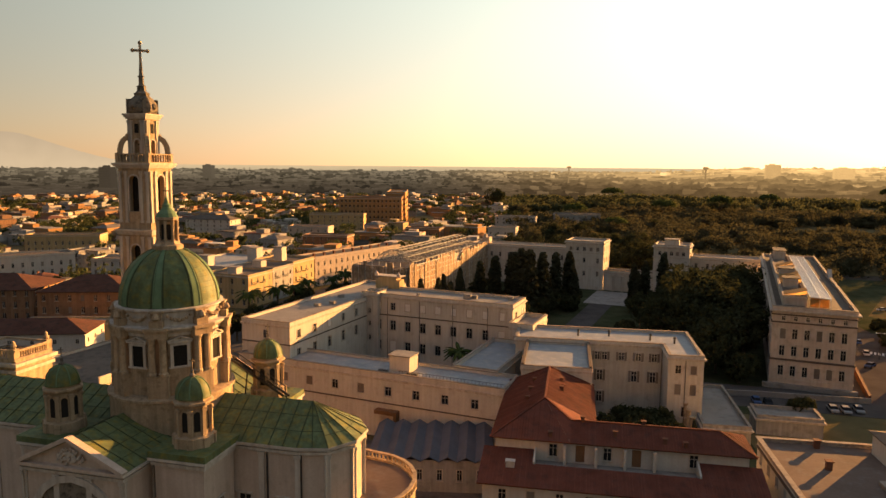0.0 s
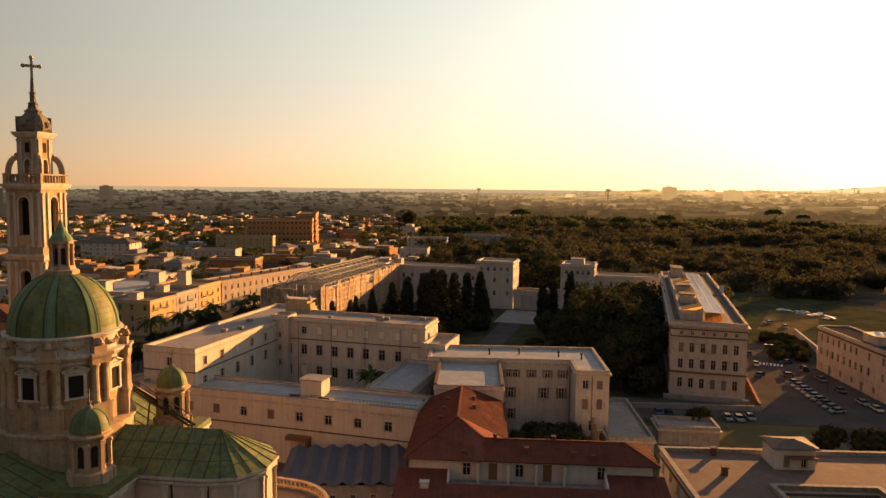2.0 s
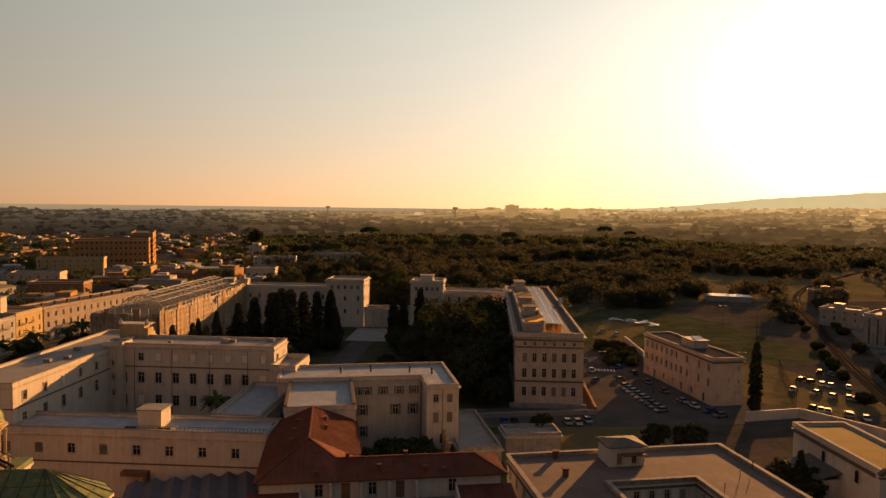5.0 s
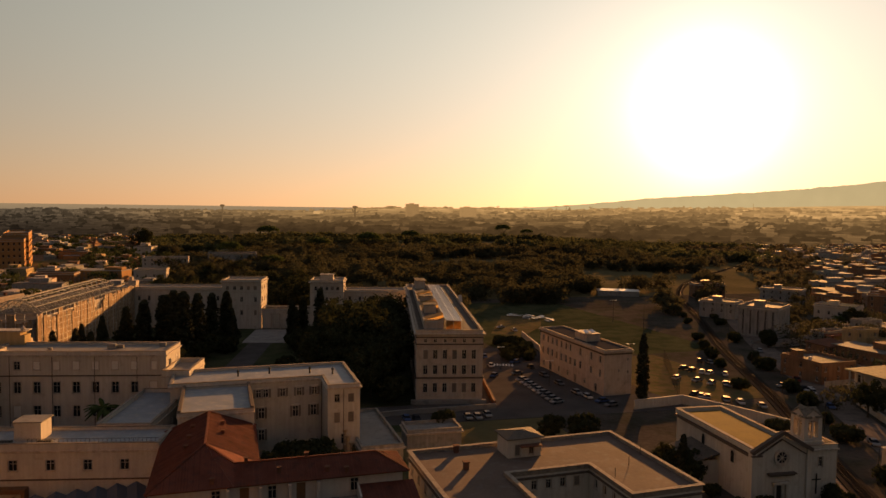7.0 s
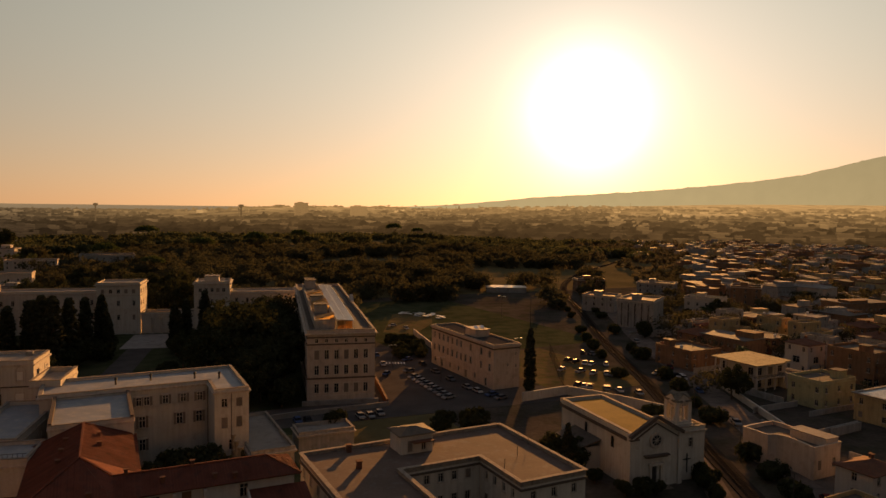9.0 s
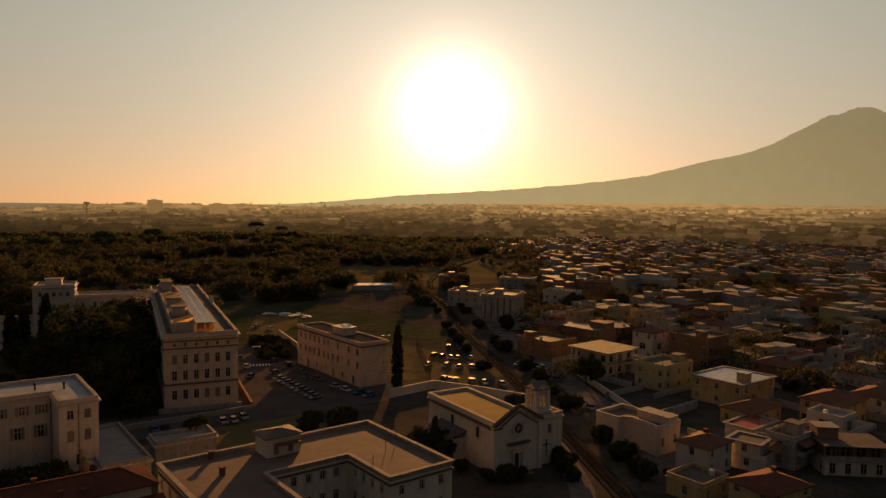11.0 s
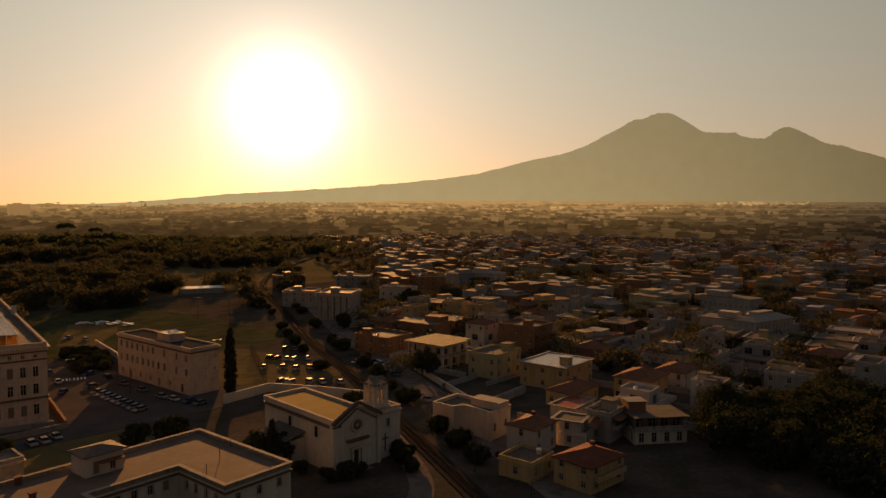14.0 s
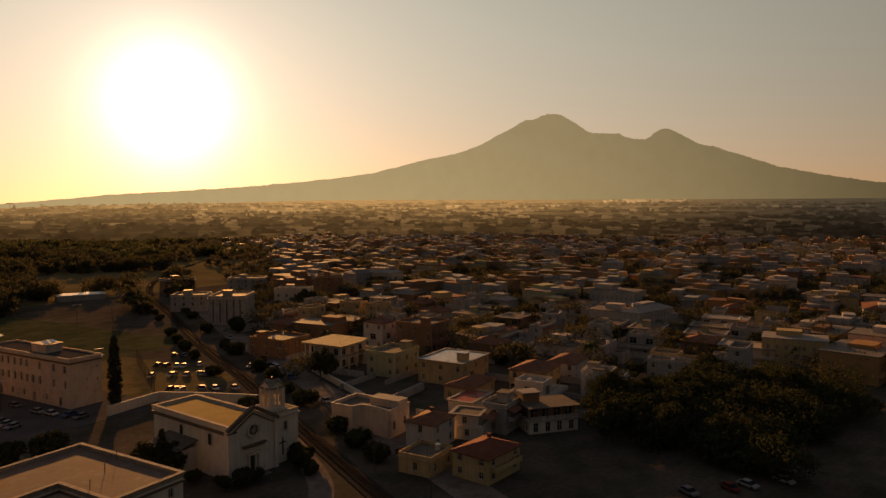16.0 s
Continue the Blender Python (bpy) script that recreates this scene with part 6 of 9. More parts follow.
    for x in (7.2, 31.8):
        v = [(x - 0.15, -2.7, 9.4), (x - 0.15, 0.78, 9.4), (x - 0.15, 0.78, 11.6), (x - 0.15, -2.7, 10.6)]
        a = [bm.verts.new(p) for p in v]
        b = [bm.verts.new((p[0] + 0.3, p[1], p[2])) for p in v]
        bm.faces.new(a)
        bm.faces.new(b[::-1])
        for i in range(4):
            bm.faces.new((a[i], b[i], b[(i + 1) % 4], a[(i + 1) % 4]))
    bmesh.ops.recalc_face_normals(bm, faces=bm.faces[:])
    part("cheek_wall", bm, pw, t)
    for x in (11.6, 16.4, 20.8, 25.2):
        bm = bmesh.new()
        box(bm, x, -0.3, 9.45, x + 0.45, 0.79, 12.6)
        part("pier", bm, pw, t)
    # chimneys and vents
    for x, y, z in ((5.6, 22, 15.6), (5.2, 17, 15.4), (5.0, 12, 15.3), (10.6, 22, 16.0), (10.8, 17, 15.9), (14.5, 4.4, 15.1), (24, 4.4, 15.1), (19.5, 2.0, 14.0), (30, 1.0, 13.4), (27.0, 1.4, 13.6), (9.5, 1.0, 13.5)):
        chimney(t, x, y, z)
    for x, y in ((3.0, -4.0),):
        bm = bmesh.new()
        box(bm, x, y, 9.6, x + 1.3, y + 0.9, 10.8)
        box(bm, x - 0.1, y - 0.1, 10.8, x + 1.4, y + 1.0, 10.95)
        box(bm, x + 0.3, y - 0.06, 10.0, x + 1.0, y, 10.6)
        part("roof_hatch", bm, M["plaster_w"], t, "small white dormer hatch")


def chimney(owner, x, y, z, s=0.55):
    bm = bmesh.new()
    box(bm, x - s / 2, y - s / 2, z - 0.6, x + s / 2, y + s / 2, z + 0.7)
    box(bm, x - s * 0.7, y - s * 0.7, z + 0.7, x + s * 0.7, y + s * 0.7, z + 0.85)
    part("chimney", bm, M["tiles_far"], owner, "short clay chimney")


def tall_building():
    """The tall palace-like building (D) beside the car park."""
    d = thing("tall_building", "tall pink-beige building with brown cornice bands", "building", 9, 195)
    pts = [(0, 0), (19, 0), (19, 118), (0, 118)]
    rows = [(3.2, 17.5, 0.9, 1.1), (3.2, 12.8, 1.25, 2.6), (3.2, 8.4, 1.25, 2.6), (3.2, 3.2, 1.25, 2.6)]
    walls(d, pts, 0, 20.4, [({0: 6, 1: 14, 3: 14}, *r[1:]) for r in rows], M["plaster_p"], 2.6, "hood", 0.08)
    for z, h, o, k in ((16.9, 0.35, 0.25, "trim_dark"), (7.2, 0.45, 0.3, "trim_dark"), (2.3, 0.3, 0.15, "trim"), (18.9, 0.3, 0.3, "trim_dark")):
        band(d, pts, z, h, o, M[k])
    flat_roof(d, pts, 20.4, M["flat_b"], 0.7, 0.6, 0.75, M["plaster_p"], 0.4)
    bm = bmesh.new()
    box(bm, -1.5, -1.2, 0, 20, 0, 1.2)
    part("plinth", bm, M["concrete"], d)
    # set-back attic with a glazed roof light
    att = rect(2.4, 6.5, 8.2, 104)
    walls(d, att, 20.4, 22.6, [], M["plaster_p"], 2, only=(0, 1, 2, 3))
    flat_roof(d, att, 22.6, M["flat_b"], 0.3, 0.3, 0.2, M["plaster_p"], 0.1)
    bm = bmesh.new()
    v = [bm.verts.new(p) for p in ((8.6, 4.5, 23.3), (13.4, 4.5, 23.0), (13.4, 96, 23.0), (8.6, 96, 23.3))]
    w = [bm.verts.new((p.co.x, p.co.y, p.co.z - 0.15)) for p in v]
    bm.faces.new(v)
    bm.faces.new(w[::-1])
    for i in range(4):
        bm.faces.new((w[i], w[(i + 1) % 4], v[(i + 1) % 4], v[i]))
    sk = part("rooflight", bm, M["solar"], d, "long pale glazed rooflight")
    bm = bmesh.new()
    for k in range(47):
        beam(bm, (8.6, 4.5 + 2 * k, 23.36), (13.4, 4.5 + 2 * k, 23.06), 0.12)
    for x, z in ((8.6, 23.36), (11, 23.2), (13.4, 23.06)):
        beam(bm, (x, 4.5, z), (x, 96, z), 0.14)
    for k in range(24):
        beam(bm, (13.3, 4.5 + 4 * k, 20.4), (13.3, 4.5 + 4 * k, 23.0), 0.18)
        beam(bm, (8.7, 4.5 + 4 * k, 22.6), (8.7, 4.5 + 4 * k, 23.3), 0.14)
    part("glazing_grid", bm, M["steel"], sk)
    for x in (8.75, 11.0):
        bm = bmesh.new()
        box(bm, x, 5.2, 20.5, x + 2.1, 5.26, 22.9)
        part("screen", bm, M["amber"], sk, "sunlit amber sheet under the rooflight")
    for y, h in ((22, 2.6), (46, 2.2), (88, 3.2), (98, 2.8)):
        small_box(d, 3.2, y, 7.0, y + 4.5, 22.6, 22.6 + h, M["plaster_p"], M["flat_b"])
    for y in (9.5, 30, 36, 42, 60, 68):
        bm = bmesh.new()
        v = [bm.verts.new(p) for p in ((2.6, y, 22.75), (8.3, y, 24.1), (8.3, y + 4.6, 24.1), (2.6, y + 4.6, 22.75))]
        w = [bm.verts.new((p.co.x, p.co.y, p.co.z + 0.08)) for p in v]
        bm.faces.new(v[::-1])
        bm.faces.new(w)
        for i in range(4):
            bm.faces.new((v[i], v[(i + 1) % 4], w[(i + 1) % 4], w[i]))
        v = [bm.verts.new(p) for p in ((2.7, y + 0.1, 22.7), (8.2, y + 0.1, 22.7), (8.2, y + 0.1, 24.0))]
        bm.faces.new(v)
        part("skylight", bm, M["amber"], d, "sloping translucent amber skylight")
    # pediment dormer on the car park side
    bm = bmesh.new()
    v = [(19.3, 58, 20.5), (19.3, 66, 20.5), (19.3, 62, 23.4)]
    a = [bm.verts.new(p) for p in v]
    b = [bm.verts.new((p[0] - 1.2, p[1], p[2])) for p in v]
    bm.faces.new(a)
    bm.faces.new(b[::-1])
    for i in range(3):
        bm.faces.new((a[i], b[i], b[(i + 1) % 3], a[(i + 1) % 3]))
    bmesh.ops.recalc_face_normals(bm, faces=bm.faces[:])
    part("pediment", bm, M["plaster_p"], d)


def court_side():
    """Pavilions, wings and portico that close the far side of the courtyard."""
    pal = M["plaster"]
    for name, x0, x1, top in (("west_pavilion", -73.5, -56.0, 21.5), ("east_pavilion", -34.2, -19.2, 21.5)):
        p = thing("pavilion", "square pale pavilion with arched top windows", "pavilion", x0, 318, group="courtyard pavilions")
        w = x1 - x0
        pts = rect(0, 0, w, 16)
        walls(p, pts, 0, top, [({0: 5, 1: 3, 3: 3}, 17.6, 1.3, 1.7), ({0: 3, 1: 3, 3: 3}, 12.2, 1.1, 2.2), ({0: 3, 1: 3, 3: 3}, 6.2, 1.1, 2.2)], pal, 2.6, "plain", 0.4)
        band(p, pts, 16.5, 0.3, 0.25)
        band(p, pts, 10.4, 0.25, 0.2)
        flat_roof(p, pts, top, M["flat_pale"], 0.6, 0.4, 0.7, pal, 0.4)
        if x0 > -50:
            small_box(p, 4, 5, 10, 10, top, top + 2.6, pal)
    # wings
    for x0, x1, z in ((-122, -73.6, 17.6), (-19.1, 9, 16.6)):
        g = thing("courtyard_wing", "two-storey pale wing of the courtyard", "building", x0, 322, group="courtyard wings")
        pts = rect(0, 0, x1 - x0, 13)
        walls(g, pts, 0, z, [(4.2, 12.2, 1.1, 2.2), (4.2, 6.2, 1.1, 2.2)], pal, 2.5, "plain", 0.4, (0, 2))
        band(g, pts, 10.4, 0.25, 0.2)
        flat_roof(g, pts, z, M["flat_pale"], 0.6, 0.4, 0.4, pal)
    # portico
    g = thing("portico", "low pale portico with square openings", "portico", -55.8, 319)
    bm = bmesh.new()
    panel_wall(bm, (0, 0), (21.4, 0), 0, 8.6, [(u, 2.2, u + 2.0, 6.6) for u in (5.2, 9.4, 13.8)])
    part("wall", bm, pal, g)
    flat_roof(g, rect(0, 0, 21.4, 9), 8.6, M["flat_b"], 0.5, 0.4, 0.3, pal)
    for u in (4.4, 8.2, 12.6, 16.6):
        bm = bmesh.new()
        column(bm, pose(u, -0.8, 0), 0.4, 7.0)
        part("column", bm, M["trim"], g)


def scaffolded_building():
    """The building under repair, wrapped in netting, with a bare roof truss."""
    s = thing("scaffolded_building", "long building wrapped in torn scaffold netting", "building", -137, 234)
    pts = rect(0, 0, 23, 93)
    walls(s, pts, 0, 17.5, [({1: 20, 0: 4}, 12.5, 1.2, 2.2), ({1: 20}, 6.5, 1.2, 2.2)], M["plaster_p"], 3, "plain", 0.2, sash=False)
    flat_roof(s, pts, 17.0, M["flat_b"], 0.5, 0.4, 0.4, M["plaster_p"])
    rr = random.Random(5)
    # netting: uneven vertical strips, proud of the walls
    for edge, length, m in ((0, 93, pose(24.0, 0, 0, 0, 0, 90)), (1, 23, pose(0, -1.0, 0))):
        bm = bmesh.new()
        u = 0.0
        while u < length:
            w = rr.uniform(1.2, 2.4)
            top = rr.uniform(16.6, 19.5) if not 44 < u < 52 else 14.0
            boxed(bm, m, u, -0.12 - rr.uniform(0, 0.3), rr.uniform(0.3, 2.0), min(length, u + w - 0.05), 0.05, top)
            u += w
        part("netting", bm, M["netting"], s, "torn ochre netting in strips")
    bm = bmesh.new()
    for k in range(0, 94, 3):
        beam(bm, (24.3, k, 0), (24.3, k, 19.6), 0.09)
    for z in range(2, 20, 2):
        beam(bm, (24.3, 0, z), (24.3, 93, z), 0.07)
    for k in range(0, 24, 3):
        beam(bm, (k, -1.3, 0), (k, -1.3, 19.6), 0.09)
    part("scaffold", bm, M["steel"], s, "tubular steel scaffold")
    # open roof lattice: bowed trusses, long purlins and crossed bracing
    def bow(x):
        return 18.0 + 4.6 * (1 - ((x - 11.5) / 8.5) ** 2)

    xs = [3 + 17 * k / 8 for k in range(9)]
    for k in range(12, 84, 5):
        bm = bmesh.new()
        for a, b in zip(xs, xs[1:]):
            beam(bm, (a, k, bow(a)), (b, k, bow(b)), 0.24)
            beam(bm, (a, k, bow(a)), (b, k, 18.0), 0.14)
        beam(bm, (3, k, 18.0), (20, k, 18.0), 0.2)
        part("truss", bm, M["truss"], s, "bowed pale steel roof truss")
    bm = bmesh.new()
    for x in xs:
        beam(bm, (x, 12, bow(x) + 0.1), (x, 82, bow(x) + 0.1), 0.2)
    for x in (3, 20):
        for k in range(12, 84, 10):
            beam(bm, (x, k, 17), (x, k, 18), 0.25)
    for k in range(12, 77, 10):
        for a, b in zip(xs[1:-2:2], xs[3::2]):
            beam(bm, (a, k, bow(a)), (b, k + 5, bow(b)), 0.12)
            beam(bm, (b, k, bow(b)), (a, k + 5, bow(a)), 0.12)
    part("bracing", bm, M["truss"], s, "pale steel purlins and bracing")
    bm = bmesh.new()
    box(bm, 20.5, 90, 17, 24.2, 94, 21)
    box(bm, 21, 90.5, 21, 22.5, 92, 22.5)
    part("parapet_end", bm, M["plaster_p"], s)


def courtyard_flat_building():
    """The U-shaped flat-roofed building (F) round a small court."""
    f = thing("flat_roofed_building", "cream building with a pinkish flat roof round a court", "building", 4.7, 123.0, 0, 13.5)
    pts = [(0, -30), (13, -30), (13, -14.6), (28.6, -14.6), (28.6, -28), (41.6, -28), (41.6, 0), (0, 0)]
    rows = [({1: 4, 2: 5, 3: 4, 4: 3, 5: 5, 7: 7}, 8.2, 1.0, 1.6), ({1: 4, 2: 5, 3: 4, 4: 3, 5: 5, 7: 7}, 4.0, 1.0, 1.8)]
    walls(f, pts, 0, 11.2, rows, M["plaster"], 2.4, "plain", 0.15)
    band(f, pts, 10.2, 0.35, 0.25, M["trim_dark"])
    for q in (rect(0.4, -29.6, 12.6, -0.4), rect(12.6, -14.2, 29, -0.4), rect(29, -27.6, 41.2, -0.4)):
        bm = bmesh.new()
        prism(bm, q, 10.9, 11.2)
        part("roof", bm, M["roof_pink"], f, "pinkish worn roof surface")
    bm = bmesh.new()
    ring(bm, pts, 0.04, -0.4, 10.9, 11.7)
    part("parapet", bm, M["coping"], f)
    bm = bmesh.new()
    ring(bm, pts, 0.35, -0.45, 11.7, 11.85)
    part("coping", bm, M["coping"], f)
    hut = rect(16.4, -7.2, 22.8, -2.2)
    walls(f, hut, 11.2, 14.7, [({0: 2}, 11.6, 0.9, 2.0)], M["plaster"], 1.8, "plain", 0.5)
    bm = bmesh.new()
    hip_roof(bm, 15.9, -7.7, 23.3, -1.7, 14.8, 15.5)
    part("hut_roof", bm, M["flat_b"], f, "low brown hut roof")
    bm = bmesh.new()
    box(bm, 18.4, -8.6, 13.4, 22.6, -7.2, 13.6)
    part("canopy", bm, M["tiles_far"], f)
    for x, y in ((8.5, -1.6), (7.4, -10), (19.6, -2.8)):
        chimney(f, x, y, 11.8, 0.8)
    bm = bmesh.new()
    for x, y in ((35.6, -16), (40.6, -12), (24, -5), (30.0, -20.6)):
        beam(bm, (x, y, 11.2), (x, y, 13.0), 0.08)
    part("pipe", bm, M["iron"], f, "thin roof pipes")


def long_building():
    """The two-storey range (E) beside the car park."""
    e = thing("long_building", "long pale pink building with rows of windows", "building", 65.5, 201, 0, 14.3)
    pts = rect(0, 0, 9.6, 42)
    walls(e, pts, 0, 13.4, [({1: 8}, 9.8, 1.1, 2.0), ({1: 8}, 5.6, 1.1, 2.0)], M["plaster_p"], 2.2, "plain", 0.35, (1, 2))
    front = [(u, 9.7, 1.15, 2.1) for u in (2.4, 6.0, 9.1, 12.3, 15.6, 18.7, 21.6, 28.0, 34.6, 39.8)] + [(u, 5.4, 1.15, 2.2) for u in (2.4, 6.0, 9.1, 12.3, 15.6, 18.7, 21.6, 24.6, 28.0, 34.6, 39.8)] + [(u, 0.3, 1.3, 2.5) for u in (8.0, 25.0, 37.5)] + [(u, 1.3, 1.1, 1.6) for u in (3.0, 14.0, 20.0, 31.0)]
    end = [(8.2, 10.2, 0.7, 1.0), (8.2, 6.4, 0.7, 1.0), (5.2, 7.0, 0.6, 0.8)]
    for p, q, spots in (((0, 42), (0, 0), front), ((0, 0), (9.6, 0), end)):
        bm = bmesh.new()
        panel_wall(bm, p, q, 0, 13.4, [(u - w / 2, v, u + w / 2, v + h) for u, v, w, h in spots])
        part("wall", bm, M["plaster_p"], e)
        for k, (u, v, w, h) in enumerate(spots):
            add_window(e, p, q, u, v, w, h, "plain", k % 3 == 1)
    band(e, pts, 12.4, 0.4, 0.3, M["trim_dark"])
    flat_roof(e, pts, 13.6, M["felt_dark"], 0.3, 0.35, 0.45, M["plaster_p"], 0.2)
    small_box(e, 2.5, 15, 7.5, 22, 13.6, 15.9, M["plaster_p"], M["flat_pale"])
    for k in range(4):
        bm = bmesh.new()
        boxed(bm, pose(3.2 + 1.1 * k, 16.4 + 0.9 * (k % 2), 16.15, 18, 0, 12), 0, 0, 0, 0.9, 1.7, 0.08)
        part("roof_panel", bm, M["solar"], e, "shiny tilted panel on the roof hut")


def chapel():
    c = thing("chapel", "small cream church with a gabled front and bell turret", "chapel", 69.6, 122.6, 0, 7.0)
    pw = M["plaster"]
    nave = rect(0, 0, 11, 27.4)
    walls(c, nave, 0, 10.4, [], pw, 3.2, "plain", 0, (1, 2, 3))
    # gabled front with a rose window and door
    bm = bmesh.new()
    arch = [(4.6, 0.2, 6.4, 4.2)]
    panel_wall(bm, (-0.4, -0.5), (11.4, -0.5), 0, 10.6, arch, 0.5)
    v = [(-0.4, -0.5, 10.6), (11.4, -0.5, 10.6), (5.5, -0.5, 14.0)]
    a, b = [bm.verts.new(p) for p in v], [bm.verts.new((p[0], p[1] + 0.7, p[2])) for p in v]
    bm.faces.new(a)
    bm.faces.new(b[::-1])
    for i in range(3):
        bm.faces.new((a[i], b[i], b[(i + 1) % 3], a[(i + 1) % 3]))
    for x in (-0.4, 11.4):
        box(bm, x - 0.5, -0.9, 0, x + 0.5, 0.3, 11.2)
    bmesh.ops.recalc_face_normals(bm, faces=bm.faces[:])
    part("front", bm, pw, c, "gabled cream front")
    bm = bmesh.new()
    for s, e in (((-1.0, -0.8, 10.8), (5.5, -0.8, 14.5)), ((12.0, -0.8, 10.8), (5.5, -0.8, 14.5))):
        beam(bm, s, e, 0.8, 0.7)
    for s, e in (((0.2, -0.62, 10.0), (5.5, -0.62, 13.1)), ((10.8, -0.62, 10.0), (5.5, -0.62, 13.1))):
        beam(bm, s, e, 0.25, 0.22)
    beam(bm, (-1.0, -0.8, 10.2), (1.2, -0.8, 10.2), 0.5, 0.3)
    part("raking_cornice", bm, M["trim_dark"], c, "dark raking cornice")
    bm = bmesh.new()
    m = pose(5.5, -0.55, 9.6, 90, 0, 0)
    k = len(bm.verts)
    lathe(bm, [(1.6, -0.1), (1.6, 0.3), (1.15, 0.3), (1.1, -0.1)], 28)
    for k in range(4):
        beam(bm, (1.1 * math.cos(k * math.pi / 4), 1.1 * math.sin(k * math.pi / 4), 0.24), (-1.1 * math.cos(k * math.pi / 4), -1.1 * math.sin(k * math.pi / 4), 0.24), 0.1)
    for w in bm.verts:
        w.co = m @ w.co
    part("rose_ring", bm, M["trim"], c)
    bm = bmesh.new()
    lathe(bm, [(1.05, 0.0), (1.05, 0.2)], 24)
    for w in bm.verts:
        w.co = m @ w.co
    part("rose_window", bm, M["glass"], c, "round dark window")
    bm = bmesh.new()
    box(bm, 4.6, -0.15, 0.2, 6.4, -0.05, 4.2)
    part("door", bm, M["iron"], c, "tall dark door")
    bm = bmesh.new()
    box(bm, 2.6, -1.5, 6.5, 8.4, -0.5, 6.75)
    box(bm, 2.9, -1.2, 6.2, 8.1, -0.5, 6.5)
    part("portal_canopy", bm, M["trim_dark"], c, "dark moulded canopy over the door")
    for k in range(3):
        bm = bmesh.new()
        box(bm, 3.4 - 0.4 * k, -2.0 - 0.4 * k, 0.45 - 0.2 * k, 7.6 + 0.4 * k, -0.9, 0.65 - 0.2 * k)
        part("step", bm, M["stone_dark"], c)
    bm = bmesh.new()
    box(bm, 14.05, 0.32, 1.6, 14.25, 0.5, 5.6)
    box(bm, 13.2, 0.32, 4.3, 15.1, 0.5, 4.5)
    part("crucifix", bm, M["iron"], c, "plain dark cross on the side front")
    bm = bmesh.new()
    for x in (4.0, 6.6):
        box(bm, x, -0.95, 0.2, x + 0.45, -0.5, 4.5)
    box(bm, 3.7, -1.2, 4.5, 7.3, -0.5, 5.0)
    part("door_surround", bm, M["trim"], c)
    # roof: low slope inside parapets, the sun patch's gold painted into its colour
    bm = bmesh.new()
    prism(bm, [(0.7, 2.2), (5.5, 0.8), (9.3, 2.2), (9.3, 25.4), (0.7, 25.4)], 10.3, 10.95)
    part("roof", bm, M["roof_gold"], c, "flat ochre roof, sun's gold painted in, inside dark parapets")
    bm = bmesh.new()
    box(bm, 0.3, 0.2, 9.9, 10.7, 27.2, 10.5)
    part("gutter", bm, M["flat_b"], c, "dark border round the roof")
    bm = bmesh.new()
    box(bm, 7.2, 2.0, 10.9, 8.0, 2.8, 12.6)
    box(bm, 7.05, 1.85, 12.6, 8.15, 2.95, 12.8)
    part("chimney", bm, M["stone_dark"], c)
    bm = bmesh.new()
    ring(bm, nave, 0.25, -0.5, 10.4, 11.2)
    part("parapet", bm, pw, c)
    bm = bmesh.new()
    ring(bm, nave, 0.32, -0.55, 11.2, 11.36)
    part("coping", bm, M["coping"], c, "weathered parapet coping")
    band(c, nave, 9.5, 0.55, 0.42, M["trim_dark"])
    for y in (6.4, 16.6):
        bm = bmesh.new()
        arch_frame(bm, 1.15, 2.4, 0.28, -0.1, 0.14, pose(-0.02, y, 6.5, 0, 0, -90))
        fr = part("window_arch", bm, M["trim"], c)
        bm = bmesh.new()
        arch_panel(bm, 1.15, 2.4, -0.06, 0.1, pose(-0.02, y, 6.5, 0, 0, -90))
        part("pane", bm, M["dark"], fr, "dark arched window")
    # side annexes
    an = rect(-4.6, 11, 0, 21)
    walls(c, an, 0, 5.2, [({3: 2}, 2.2, 0.8, 1.4)], pw, 2, "plain", 0, (0, 2, 3))
    bm = bmesh.new()
    boxed(bm, pose(-5.0, 16.0, 5.25, 0, -14, 0), 0, -5.4, 0, 5.3, 5.4, 0.28)
    part("annex_roof", bm, M["flat_b"], c)
    side = rect(11.4, 0.5, 18.6, 9.0)
    walls(c, side, 0, 10.6, [({0: 1, 1: 2}, 6.8, 1.0, 2.0), ({1: 2}, 2.5, 1.0, 1.6)], pw, 2.4, "plain", 0.2, (0, 1, 2))
    flat_roof(c, side, 10.6, M["flat_b"], 0.5, 0.4, 0.3, pw)
    # bell turret: four piers, paired arches and a cross of gables
    m0 = pose(14.0, 3.6, 10.6)
    bm = bmesh.new()
    boxed(bm, m0, -2.3, -2.3, 0, 2.3, 2.3, 1.0)
    boxed(bm, m0, -2.0, -2.0, 1.0, 2.0, 2.0, 1.5)
    bt = part("bell_turret", bm, pw, c, "open bell turret under a cross of gables")
    for sx in (-1, 1):
        for sy in (-1, 1):
            bm = bmesh.new()
            boxed(bm, m0, *sorted((sx * 1.1, sx * 1.95))[:1], *sorted((sy * 1.1, sy * 1.95))[:1], 1.5, *sorted((sx * 1.1, sx * 1.95))[1:], *sorted((sy * 1.1, sy * 1.95))[1:], 5.6)
            part("pier", bm, pw, bt)
